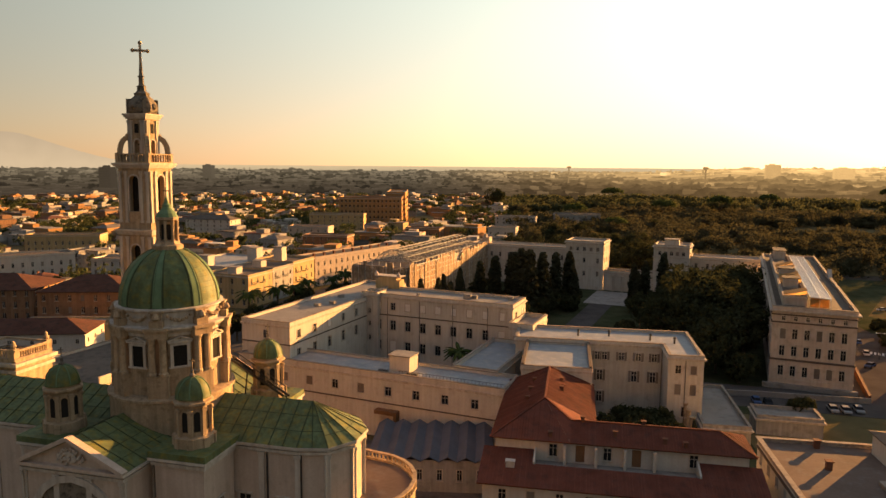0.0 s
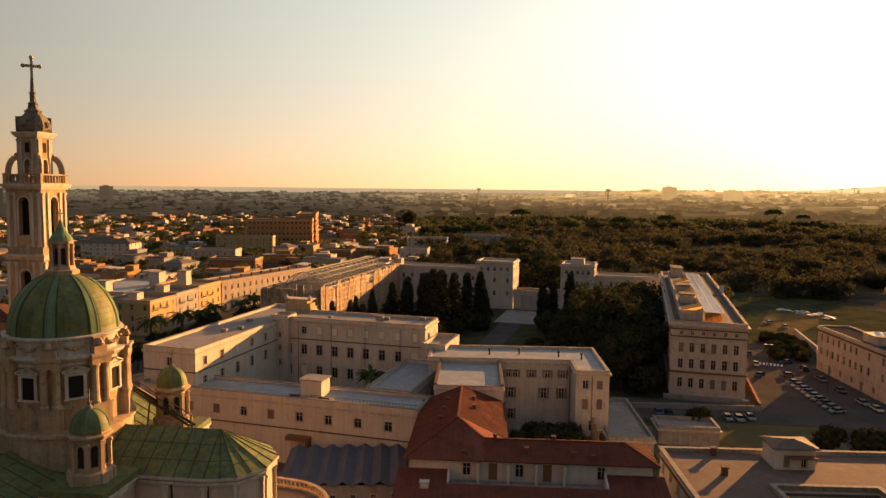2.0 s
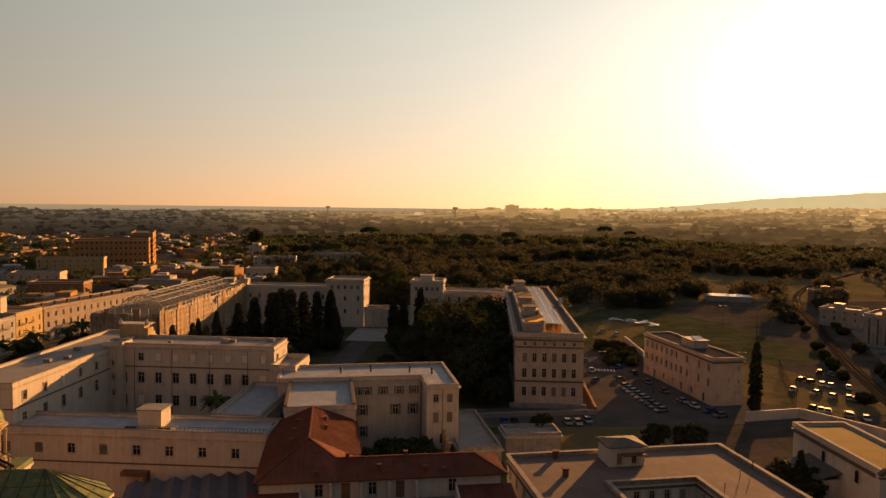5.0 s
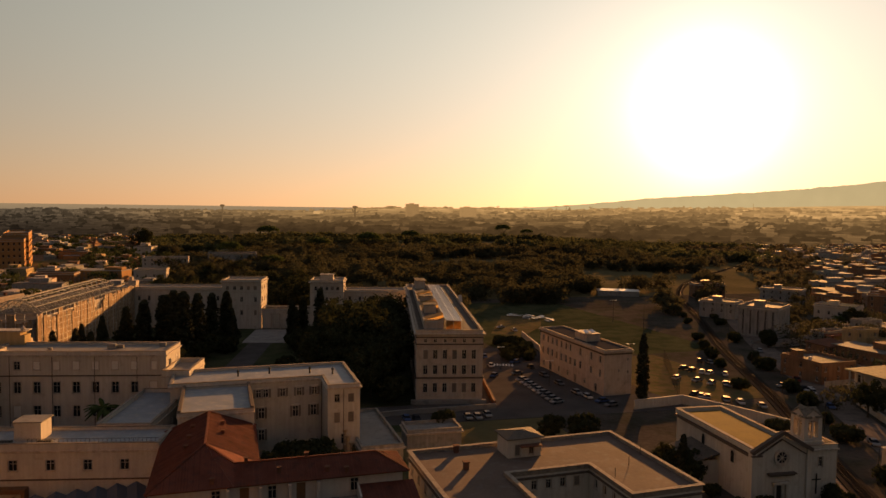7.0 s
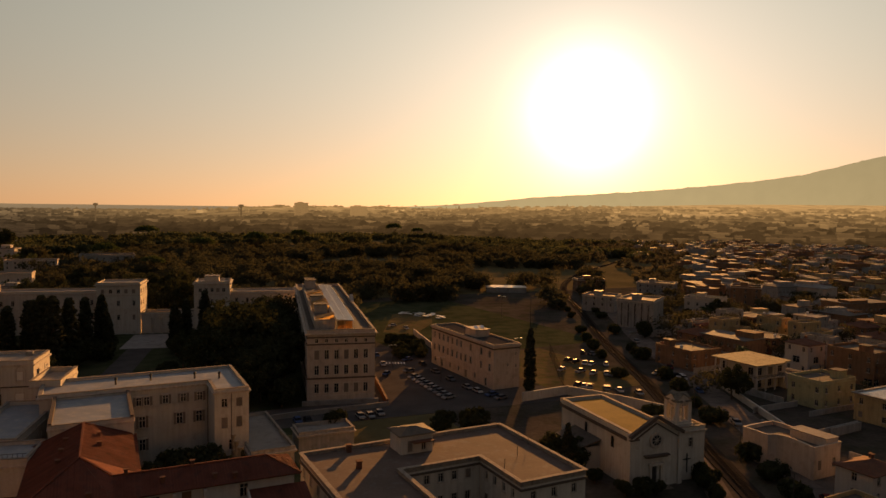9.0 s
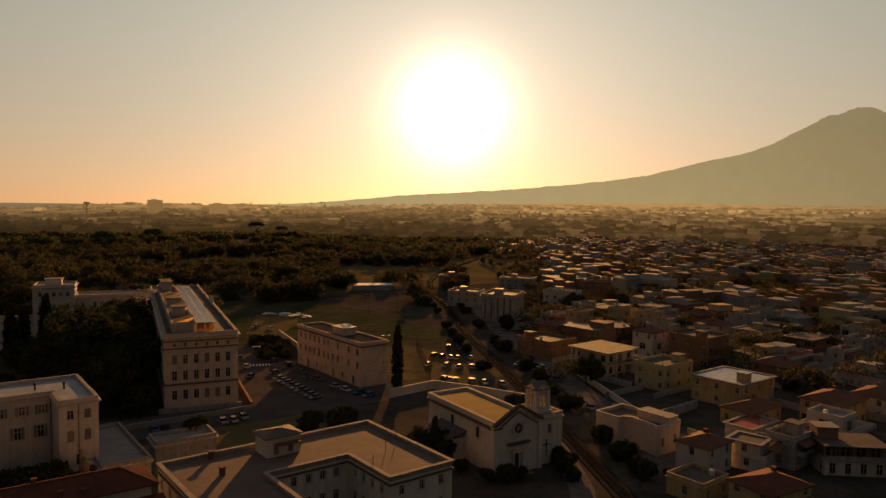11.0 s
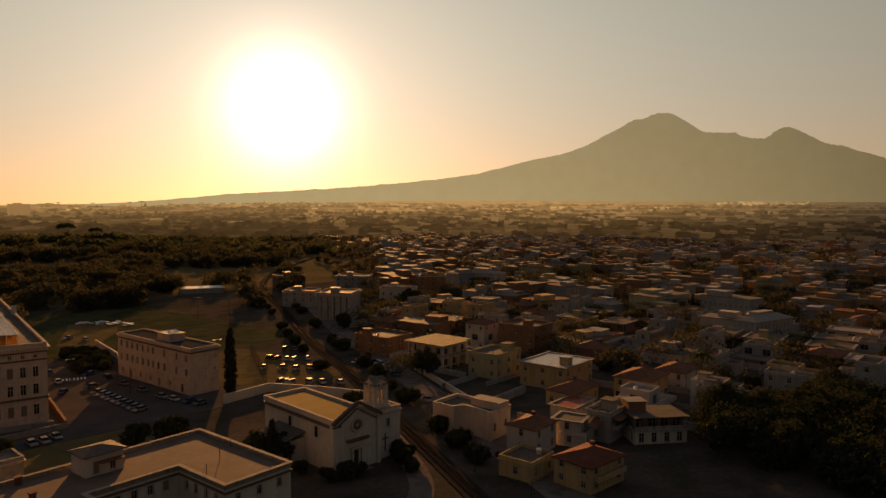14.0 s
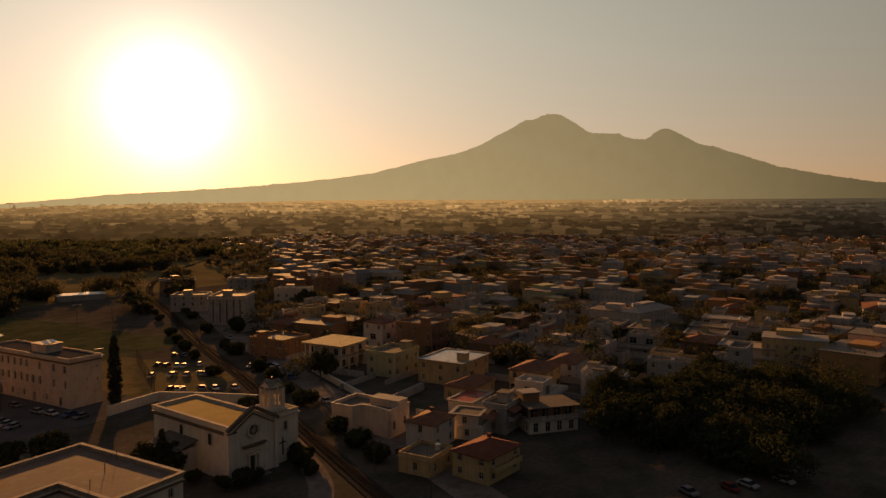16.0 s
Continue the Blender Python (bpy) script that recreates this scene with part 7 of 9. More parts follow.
    for k in range(4):
        mk = m0 @ pose(0, 0, 0, 0, 0, 90 * k)
        bm = bmesh.new()
        boxed(bm, mk, -0.17, -1.8, 1.5, 0.17, -1.4, 4.6)
        part("mullion", bm, pw, bt)
        bm = bmesh.new()
        for x in (-0.71, 0.71):
            arch_frame(bm, 1.05, 3.1, 0.2, -0.1, 0.14, mk @ pose(x, -1.62, 1.5))
        boxed(bm, mk, -1.3, -1.8, 4.9, 1.3, -1.4, 5.6)
        part("arch", bm, M["trim"], bt)
        bm = bmesh.new()
        tri = [(-2.0, 5.6), (2.0, 5.6), (0, 7.0)]
        f = [bm.verts.new(mk @ Vector((x, -1.86, z))) for x, z in tri]
        g = [bm.verts.new(mk @ Vector((x * 0.02, 0, z))) if z < 6 else bm.verts.new(mk @ Vector((0, 0, z + 0.01 * k))) for x, z in tri]
        bm.faces.new(f)
        bm.faces.new((f[0], f[2], g[2], g[0]))
        bm.faces.new((f[2], f[1], g[1], g[2]))
        bmesh.ops.recalc_face_normals(bm, faces=bm.faces[:])
        part("gable", bm, pw, bt)
        bm = bmesh.new()
        for s in (-1, 1):
            v = [mk @ Vector(p) for p in ((s * 2.15, -2.0, 5.5), (0, -2.0, 7.1), (0, 0.0, 7.1), (s * 2.15, -0.4, 5.5))]
            lo = [bm.verts.new(p) for p in v]
            hi = [bm.verts.new(p + Vector((0, 0, 0.1))) for p in v]
            bm.faces.new(lo[::-1])
            bm.faces.new(hi)
            for i in range(4):
                bm.faces.new((lo[i], lo[(i + 1) % 4], hi[(i + 1) % 4], hi[i]))
        bmesh.ops.recalc_face_normals(bm, faces=bm.faces[:])
        part("gable_roof", bm, M["stone_dark"], bt)
    bm = bmesh.new()
    lathe(bm, [(0.55, 13.2), (0.4, 13.9), (0.15, 14.3)], 12, 14.0, 3.6)
    beam(bm, (12.4, 3.6, 14.4), (15.6, 3.6, 14.4), 0.15)
    part("bell", bm, M["bronze"], bt)
    bm = bmesh.new()
    metal_cross(bm, 17.7, 1.0, 0.6, 0.08, pose(14, 3.6, 0))
    part("cross", bm, M["iron"], bt)


M["roof_pink"] = material("pinkish_roof_coating", (0.125, 0.088, 0.07), 0.9, 0.14, 0.2, 2, 0.1, stain=(0.14, 0.115, 0.1), stain_at=0.6)
# ochre with the sunlit gold put into the base colour
M["roof_gold"] = material("sun_gold_ochre_roof", (0.135, 0.08, 0.014), 0.9, 0.16, 0.3, 2, 0.1)
low_range()
M["shutter"], brown_shutter = M["pale_shutter"], M["shutter"]
main_block()
M["shutter"] = brown_shutter
corner_block()
tiled_building()
tall_building()
court_side()
scaffolded_building()
courtyard_flat_building()
long_building()
chapel()


def pleated_shelter():
    """The low grey pleated roof between the church and the tiled building."""
    s = thing("pleated_shelter", "low hall under a pleated slate-grey membrane roof", "hall", -57, 101, 0, 20)
    bm = bmesh.new()
    n, w, d = 7, 22.0, 17.0
    for k in range(n):
        x0, x1, x2 = w * k / n, w * (k + 0.5) / n, w * (k + 1) / n
        a = [bm.verts.new(p) for p in ((x0, 0, 5.6), (x1, 0, 6.5), (x2, 0, 5.6), (x2, d, 5.9), (x1, d, 6.8), (x0, d, 5.9))]
        bm.faces.new((a[0], a[1], a[4], a[5]))
        bm.faces.new((a[1], a[2], a[3], a[4]))
    bmesh.ops.remove_doubles(bm, verts=bm.verts[:], dist=0.001)
    bmesh.ops.solidify(bm, geom=bm.faces[:], thickness=0.08)
    part("roof", bm, M["membrane"], s, "pleated slate-grey roof")
    walls(s, rect(0.4, 0.4, w - 0.4, d - 0.4), 0, 5.6, [({0: 6}, 2.0, 0.9, 2.0)], M["plaster_g"], 2, "plain", 0)


pleated_shelter()


def apse_terrace():
    """The curved terrace with a balustrade at the foot of the apse."""
    t = thing("church_terrace", "curved pinkish terrace with a stone balustrade", "terrace", CH[0], CH[1], 0, CH[2])
    pts = [(18, 1)] + [(23 + 7.6 * math.cos(radians(a)), 3 + 8.4 * math.sin(radians(a))) for a in range(-95, 91, 15)] + [(18, 12.5)]
    bm = bmesh.new()
    prism(bm, pts, 0, 16.2)
    part("terrace_body", bm, M["stone"], t)
    bm = bmesh.new()
    prism(bm, offset(pts, -0.5), 16.2, 16.26)
    part("paving", bm, M["roof_pink"], t)
    bm = bmesh.new()
    ring(bm, pts, 0.15, -0.35, 16.2, 16.45)
    ring(bm, pts, 0.15, -0.35, 17.2, 17.4)
    for i in range(len(pts)):
        p, q = Vector(pts[i]), Vector(pts[(i + 1) % len(pts)])
        k = max(1, int((q - p).length / 0.55))
        for j in range(k):
            e = p.lerp(q, (j + 0.5) / k)
            column(bm, pose(e.x, e.y, 16.4), 0.11, 0.85)
    part("balustrade", bm, M["stone"], t)
    bm = bmesh.new()
    lathe(bm, [(1.5, 16.26), (1.5, 16.6), (1.35, 16.7), (0.7, 17.1), (0.0, 17.2)], 12, 26.5, -2.0)
    part("skylight", bm, M["plaster_w"], t, "round white skylight")


apse_terrace()
# ---------------------------------------------------------------- town houses
WALL_MATS = ["plaster_p", "plaster_y", "plaster_v", "plaster_g", "plaster_o", "plaster_g"]


def house(w, d, h, wall, roof, x, y, turn, label, group="", extra="", rr=None, storeys=None, pitched=False):
    """A town house: walls with windows, flat or tiled roof, set-back upper floor, side wing, balconies and roof clutter."""
    rr = rr or random.Random(int(x * 7 + y * 13))
    o = thing("house", label, "house", x, y, 0, turn, group)
    n = storeys or max(1, round(h / 3.2))
    sh = h / n

    def block(pts, z0, z1, top, cap):
        k0, k1 = round(z0 / sh), round(z1 / sh)
        walls(o, pts, z0, z1, [((5.6, k * sh + 0.12, 2.7, min(2.3, sh - 0.6)) if "wrap" in extra and k > 0 or rr.random() < 0.08 else (5.0, k * sh + 1.0, 1.1, min(1.6, sh - 1.4))) for k in range(k0, k1)], M[wall], 1.8, "bare", 0.4, sash=False)
        bm = bmesh.new()
        if cap == "hip":
            x0, y0, x1, y1 = pts[0][0], pts[0][1], pts[2][0], pts[2][1]
            hip_roof(bm, x0 - 0.5, y0 - 0.5, x1 + 0.5, y1 + 0.5, z1 + 0.05, z1 + min(x1 - x0, y1 - y0) * 0.2)
            part("roof", bm, M[top], o)
            return
        prism(bm, offset(pts, -0.2), z1 - 0.2, z1 + 0.02)
        part("roof", bm, M[top], o)
        bm = bmesh.new()
        if cap == "slab":
            ring(bm, pts, 0.6, -0.22, z1, z1 + 0.28)
        else:
            ring(bm, pts, 0.2, -0.22, z1 - 0.2, z1 + 0.06)
            ring(bm, pts, 0.02, -0.2, z1 + 0.06, z1 + 0.85)
        part("parapet", bm, M[wall] if cap != "slab" else M["flat_pale"], o)

    full = rect(-w / 2, -d / 2, w / 2, d / 2)
    if pitched:
        block(full, 0, h, roof, "hip")
        chimney(o, w * 0.2, d * 0.1, h + min(w, d) * 0.16, 0.7)
        top, free_roof = h, None
    elif "setback" in extra and n > 1:
        a = rr.uniform(0.45, 0.7)
        block(full, 0, h - sh, roof, "flat")
        up = rect(-w / 2 + 0.05, -d / 2 + d * (1 - a) / 2, -w / 2 + w * a, d / 2 - 0.05)
        block(up, h - sh, h, roof, rr.choice(("slab", "flat")))
        top, free_roof = h, up
    elif "ell" in extra:
        block(rect(-w / 2, -d / 2, w / 2, d * 0.05), 0, h, roof, "flat")
        block(rect(-w / 2, d * 0.05 + 0.02, 0.05 * w, d / 2), 0, max(sh, h - sh), roof, "flat")
        top, free_roof = h, rect(-w / 2, -d / 2, w / 2, d * 0.05)
    else:
        block(full, 0, h, roof, "slab" if "slab" in extra else "flat")
        top, free_roof = h, full
    if free_roof:
        x0, y0, x1, y1 = free_roof[0][0], free_roof[0][1], free_roof[2][0], free_roof[2][1]
        if "hut" in extra and x1 - x0 > 5.5 and y1 - y0 > 5:
            a, b = rr.uniform(x0 + 0.8, x1 - 4.4), rr.uniform(y0 + 0.8, y1 - 3.8)
            small_box(o, a, b, a + rr.uniform(2.6, 3.6), b + 3.0, top, top + 2.4, M[wall], M[roof])
        if "tank" in extra:
            bm = bmesh.new()
            a, b = rr.uniform(x0 + 1.2, x1 - 1.2), rr.uniform(y0 + 1.2, y1 - 1.2)
            lathe(bm, [(0.6, top), (0.6, top + 1.2), (0.2, top + 1.4), (0.0, top + 1.4)], 10, a, b)
            part("water_tank", bm, M["steel"], o)
        bm = bmesh.new()
        a, b = rr.uniform(x0 + 0.8, x1 - 0.8), rr.uniform(y0 + 0.8, y1 - 0.8)
        beam(bm, (a, b, top), (a, b, top + 2.6), 0.06)
        for k in range(3):
            beam(bm, (a - 0.6, b, top + 1.9 + k * 0.3), (a + 0.6, b, top + 1.9 + k * 0.3), 0.04)
        part("aerial", bm, M["iron"], o)
    if "wrap" in extra:
        for k in range(1, n):
            bm = bmesh.new()
            ring(bm, full, 1.35, -0.05, k * sh - 0.16, k * sh + 0.02)
            ring(bm, full, 1.35, 1.24, k * sh + 0.02, k * sh + 0.95)
            part("balcony", bm, M[wall], o)
    if "awning" in extra:
        bm = bmesh.new()
        boxed(bm, pose(0, -d / 2 - 0.02, h - 0.5, 14, 0, 0), -w / 2 + 0.6, -2.2, 0, w / 2 - 0.6, 0, 0.12)
        part("awning", bm, M["tiles_far"], o)
    if "balcony" in extra:
        for k in range(1, n):
            bm = bmesh.new()
            z = k * sh
            box(bm, -w / 2 + 1, -d / 2 - 1.3, z - 0.14, w / 2 - 1, -d / 2, z + 0.04)
            box(bm, -w / 2 + 1, -d / 2 - 1.3, z + 0.04, w / 2 - 1, -d / 2 - 1.2, z + 0.95)
            for s in (-w / 2 + 1, w / 2 - 1.1):
                box(bm, s, -d / 2 - 1.2, z + 0.04, s + 0.1, -d / 2, z + 0.95)
            part("balcony", bm, M[wall], o)
    if "lean" in extra:
        bm = bmesh.new()
        box(bm, w / 2, -d / 2 + 1, 0, w / 2 + 3.6, d / 2 - 2, 2.8)
        q = part("lean_to", bm, M["plaster_g"], o)
        bm = bmesh.new()
        box(bm, w / 2, -d / 2 + 0.7, 2.8, w / 2 + 3.9, d / 2 - 1.7, 3.0)
        part("lean_to_roof", bm, M["tiles_far"], q)
    return o


# houses by the railway that the camera passes nearest
house(14.5, 17, 6.4, "plaster_o", "flat_b", 146, 222, 14, "ochre house with a cluttered flat roof beside the railway", extra="hut tank lean")
house(15, 11, 7.4, "plaster_v", "flat_b", 156.5, 169.5, 14, "pale yellow-green house with a flat roof", extra="hut")
house(18, 16, 7.2, "plaster_y", "tin", 164, 148.5, 14, "ochre building under a shiny grey flat roof", extra="hut slab")
house(14, 16, 10.2, "plaster_o", "flat_b", 192, 191, 14, "brown three-storey house with balconies", extra="balcony hut")
house(9, 9, 10.0, "plaster_w", "tiles_far", 182, 206, 14, "narrow white gabled house", pitched=True)
house(9.5, 7.5, 6.2, "plaster_w", "tiles_far", 114, 109.5, 14, "white house with an orange tiled roof", pitched=True)
house(9, 8, 3.5, "plaster_y", "flat_b", 102.5, 99.5, 14, "low ochre annexe with a terrace and open loggia", extra="tank wrap")
house(11.5, 9, 5.4, "plaster_y", "tiles", 109.5, 88.5, 5, "cream house with a red tiled roof", pitched=True, extra="balcony")
house(13, 12, 6.6, "plaster_g", "flat_b", 136, 108, 14, "white house with dark shaded terraces", extra="hut balcony ell awning")
house(14, 11, 6.6, "plaster_y", "tiles_far", 172, 122, 14, "ochre house with an orange pyramid roof", pitched=True)
house(11, 10, 6.4, "plaster_w", "flat_pale", 160, 112, 14, "white house with stepped roof terraces", extra="setback tank wrap")
house(13, 10, 7.0, "plaster_w", "flat_b", 182, 104, 14, "white house with a sunlit roof slab", extra="setback hut")
house(12, 7, 3.4, "plaster_w", "red", 142, 122, 14, "low shed under a red metal roof", extra="slab")


def curved_house():
    """The pink house whose roof terrace ends in a curved parapet."""
    o = thing("house", "pink house with a curved roof terrace", "house", 111.5, 127.5, 0, 14)
    pts = [(4.6, -8), (4.6, 8.5), (-5.5, 8.5), (-5.5, 2.0)] + [(-5.5 + 2.6 * math.sin(radians(a)), -0.6 + 2.6 * math.cos(radians(a))) for a in (20, 45, 70, 90)] + [(-3.2, -4.0), (-4.2, -8)]
    walls(o, pts, 0, 6.2, [({0: 4, 1: 3, 2: 3, 3: 2, 9: 2}, 2.0, 1.1, 2.0)], M["plaster_p"], 2.0, "bare", 0.3, sash=False)
    bm = bmesh.new()
    prism(bm, offset(pts, -0.2), 6.0, 6.22)
    part("roof", bm, M["flat_b"], o)
    bm = bmesh.new()
    ring(bm, pts, 0.05, -0.25, 6.0, 7.0)
    part("parapet", bm, M["plaster_p"], o)
    bm = bmesh.new()
    ring(bm, pts, 0.15, -0.3, 7.0, 7.12)
    part("coping", bm, M["trim"], o)
    rear = rect(0.4, -7.6, 4.3, 1.0)
    walls(o, rear, 6.2, 8.0, [], M["plaster_p"], 1.5)
    bm = bmesh.new()
    prism(bm, offset(rear, 0.15), 8.0, 8.15)
    part("rear_roof", bm, M["flat_pale"], o)


def villa():
    """White villa: a broad yellowish roof slab over a balcony, a veranda and a side terrace."""
    o = thing("villa", "white villa with a broad yellowish roof slab and veranda", "house", 152, 193, 0, 14)
    w = M["plaster_w"]
    main = rect(-6.5, -5.5, 7.0, 8.5)
    walls(o, main, 0, 8.0, [({0: 3, 1: 3, 3: 3}, 4.4, 2.0, 2.3), ({0: 3, 1: 3, 3: 2}, 0.5, 1.8, 2.3)], w, 2.0, "bare", 0.2)
    bm = bmesh.new()
    prism(bm, [(-9.4, -8.2), (4.5, -8.2), (4.5, -7.0), (8.4, -7.0), (8.4, 9.6), (-9.4, 9.6)], 8.0, 8.35)
    part("roof_slab", bm, M["roof_cream"], o, "broad yellowish flat roof slab")
    bm = bmesh.new()
    prism(bm, rect(-9.0, -8.0, 4.2, -5.5), 3.7, 3.95)
    prism(bm, rect(-9.0, -5.5, -6.5, 8.5), 3.7, 3.95)
    part("balcony", bm, w, o)
    bm = bmesh.new()
    for a, b in (((-9.0, -8.0), (4.2, -8.0)), ((-9.0, -8.0), (-9.0, 8.5))):
        for z in (4.35, 4.7, 5.0):
            beam(bm, (*a, z), (*b, z), 0.07)
        k = int(math.dist(a, b) / 0.9)
        for j in range(k + 1):
            p = Vector(a).lerp(Vector(b), j / k)
            beam(bm, (p.x, p.y, 3.95), (p.x, p.y, 5.0), 0.05)
    part("railing", bm, M["iron"], o, "dark balcony railing")
    for x, y in ((-8.8, -7.8), (-4.6, -7.8), (-0.4, -7.8), (3.9, -7.8), (-8.8, -1.0), (-8.8, 4.0), (-8.8, 8.2)):
        bm = bmesh.new()
        box(bm, x - 0.18, y - 0.18, 0, x + 0.18, y + 0.18, 8.0)
        part("column", bm, w, o)
    side = [(4.4, -10.5), (9.5, -10.5), (11.0, -9.0), (11.0, 2.0), (7.05, 2.0), (7.05, -5.5), (4.4, -5.5)]
    walls(o, side, 0, 4.4, [({0: 1, 2: 3}, 1.2, 1.1, 1.7)], w, 1.4, "bare", 0.2, (0, 1, 2, 3, 6))
    bm = bmesh.new()
    prism(bm, offset(side, -0.2), 4.0, 4.2)
    part("terrace", bm, M["flat_b"], o)
    bm = bmesh.new()
    ring(bm, side, 0.1, -0.2, 4.4, 4.9)
    part("parapet", bm, w, o)


villa()


def loggia_house():
    """A long house with a glazed upper gallery over a white ground floor."""
    o = thing("house", "long dim house with a glazed gallery above a white floor", "house", 143, 97, 0, -43 + 14)
    walls(o, rect(-6.6, -4, 6.6, 5), 0, 3.3, [({0: 4, 1: 2, 3: 2}, 0.4, 1.3, 2.3)], M["plaster"], 1.8, "bare", 0.1, sash=False)
    walls(o, rect(-6.3, -2.6, 6.3, 4.7), 3.3, 6.3, [({0: 4, 1: 2, 3: 2}, 3.5, 1.8, 2.2)], M["plaster_o"], 1.6, "bare", 0.1, sash=False)
    bm = bmesh.new()
    prism(bm, rect(-6.9, -4.4, 6.9, 5.2), 3.2, 3.42)
    part("gallery_floor", bm, M["plaster_g"], o)
    bm = bmesh.new()
    prism(bm, rect(-7.0, -4.6, 7.0, 5.3), 6.3, 6.55)
    part("roof", bm, M["flat_b"], o)
    for k in range(10):
        bm = bmesh.new()
        x = -6.6 + k * 1.467
        box(bm, x - 0.07, -4.15, 3.42, x + 0.07, -3.95, 6.3)
        part("mullion", bm, M["shutter"], o)
    bm = bmesh.new()
    box(bm, -6.6, -4.12, 3.42, 6.6, -4.0, 4.3)
    part("parapet", bm, M["plaster_g"], o)
    small_box(o, -6.2, 0.6, -1.8, 4.6, 6.55, 8.9, M["plaster_o"], M["flat_pale"])


loggia_house()
house(17, 12, 6.4, "plaster_g", "flat_b", 181, 100, 14, "dim modern house with white roof rims and dark terraces", extra="setback hut awning")
house(9, 8, 6.0, "plaster_w", "flat_b", 126, 107, 24, "small white house with stepped terraces and a dark porch", extra="setback awning")
house(15, 9, 4.2, "plaster_y", "tiles_far", 152, 131, 14, "low ochre range under an orange tiled roof", pitched=True)
house(13, 9, 6.2, "plaster_w", "tiles_far", 190, 122, 14, "pale house under a wide orange roof", pitched=True)
curved_house()

HOUSE_KINDS = []


def house_kinds():
    rr = random.Random(21)
    for k in range(16):
        wall = WALL_MATS[(k * 5) % 6] if k % 4 else "plaster_g"
        st = rr.choice((1, 2, 2, 2, 3, 3))
        pitched = k % 5 == 2
        roof = "tiles_far" if pitched else rr.choice(("flat_b", "flat_b", "flat_pale", "flat_b", "tiles_far"))
        names = {"plaster_v": "yellowish", "plaster_w": "white", "plaster": "cream", "plaster_y": "ochre", "plaster_p": "pinkish", "plaster_o": "orange", "plaster_g": "grey"}
        lab = f"{names[wall]} {('one', 'two', 'three', 'four')[st - 1]}-storey house with a {'tiled' if pitched else 'flat'} roof"
        HOUSE_KINDS.append(house(rr.uniform(11, 18), rr.uniform(10, 14), st * 3.05 + 0.3, wall, roof, 0, 0, 0, lab, "town houses", ("setback hut wrap", "ell tank awning", "balcony hut slab", "setback balcony", "lean hut awning", "ell lean", "slab tank wrap", "setback tank lean")[k % 8], rr, st, pitched))


house_kinds()
TAKEN = [(146, 222, 13), (154, 195, 13), (156, 169, 12), (164, 148, 14), (192, 191, 12), (182, 206, 8), (115, 130, 13), (112, 104, 10), (110, 87, 12), (134, 106, 10), (143, 97, 12), (181, 101, 12), (190, 122, 9), (152, 131, 8), (172, 122, 11), (140, 124, 8), (133, 142, 9)]
placed = []


def free(x, y, r):
    return all(math.hypot(x - a, y - b) > r + c for a, b, c in TAKEN) and all(math.hypot(x - p[0], y - p[1]) > 13 for p in RAIL)


def town(count, pick, turn, spacing, rr, sizes=range(16)):
    """Houses on an uneven grid of streets."""
    made = 0
    for x, y in pick:
        if made >= count:
            break
        if not free(x, y, spacing * 0.5):
            continue
        k = HOUSE_KINDS[rr.choice(list(sizes))]
        z = land_height(x, y)
        placed.append(copy_thing(k, pose(x, y, z, 0, 0, turn + rr.choice((0, 90, 180, 270)) + rr.uniform(-3, 3))))
        TAKEN.append((x, y, spacing * 0.5))
        made += 1


def grid_points(x0, y0, turn, nu, nv, su, sv, rr, skip=0.12, jitter=2.5):
    a = radians(turn)
    out = []
    for j in range(nv):
        for i in range(nu):
            if rr.random() < skip:
                continue
            u, v = i * su + rr.uniform(-jitter, jitter) + (i // 3) * 7, j * sv + rr.uniform(-jitter, jitter) + (j // 2) * 6
            out.append((x0 + math.cos(a) * u - math.sin(a) * v, y0 + math.sin(a) * u + math.cos(a) * v))
    return out


# ---------------------------------------------------------------- particular buildings of the town
def terrace_building(name, label, x, y, turn, w, d, h, wall, roof, rows, balcony=(), pitched=False, closed=0.3, mat_roof_hut=None, style="plain"):
    """A long street building: w along its own x, d deep along y, its front at y = 0."""
    o = thing(name, label, "building", x, y, 0, turn)
    pts = rect(0, 0, w, d)
    walls(o, pts, 0, h, [(r[0] * 1.15, *r[1:]) for r in rows], M[wall], 2.2, style, closed, sash=False, blank=(2,))
    if pitched:
        bm = bmesh.new()
        hip_roof(bm, -0.6, -0.6, w + 0.6, d + 0.6, h + 0.05, h + min(w, d) * 0.2)
        part("roof", bm, M[roof], o)
    else:
        flat_roof(o, pts, h, M[roof], 0.6, 0.35, 0.45, M[wall], 0.3)
    for z in balcony:
        k = int(w / 6.5)
        for i in range(k):
            u = 3.0 + i * 6.5
            bm = bmesh.new()
            box(bm, u - 1.3, -1.0, z - 0.12, u + 1.3, 0, z)
            for j in range(9):
                box(bm, u - 1.3 + j * 0.32, -1.0, z, u - 1.26 + j * 0.32, -0.96, z + 0.95)
            box(bm, u - 1.3, -1.02, z + 0.95, u + 1.3, -0.94, z + 1.0)
            part("balcony", bm, M["iron"], o, "small iron balcony")
    return o


R3 = [(3.4, 9.4, 1.1, 2.0), (3.4, 5.2, 1.1, 2.2), (3.4, 1.2, 1.2, 2.2)]
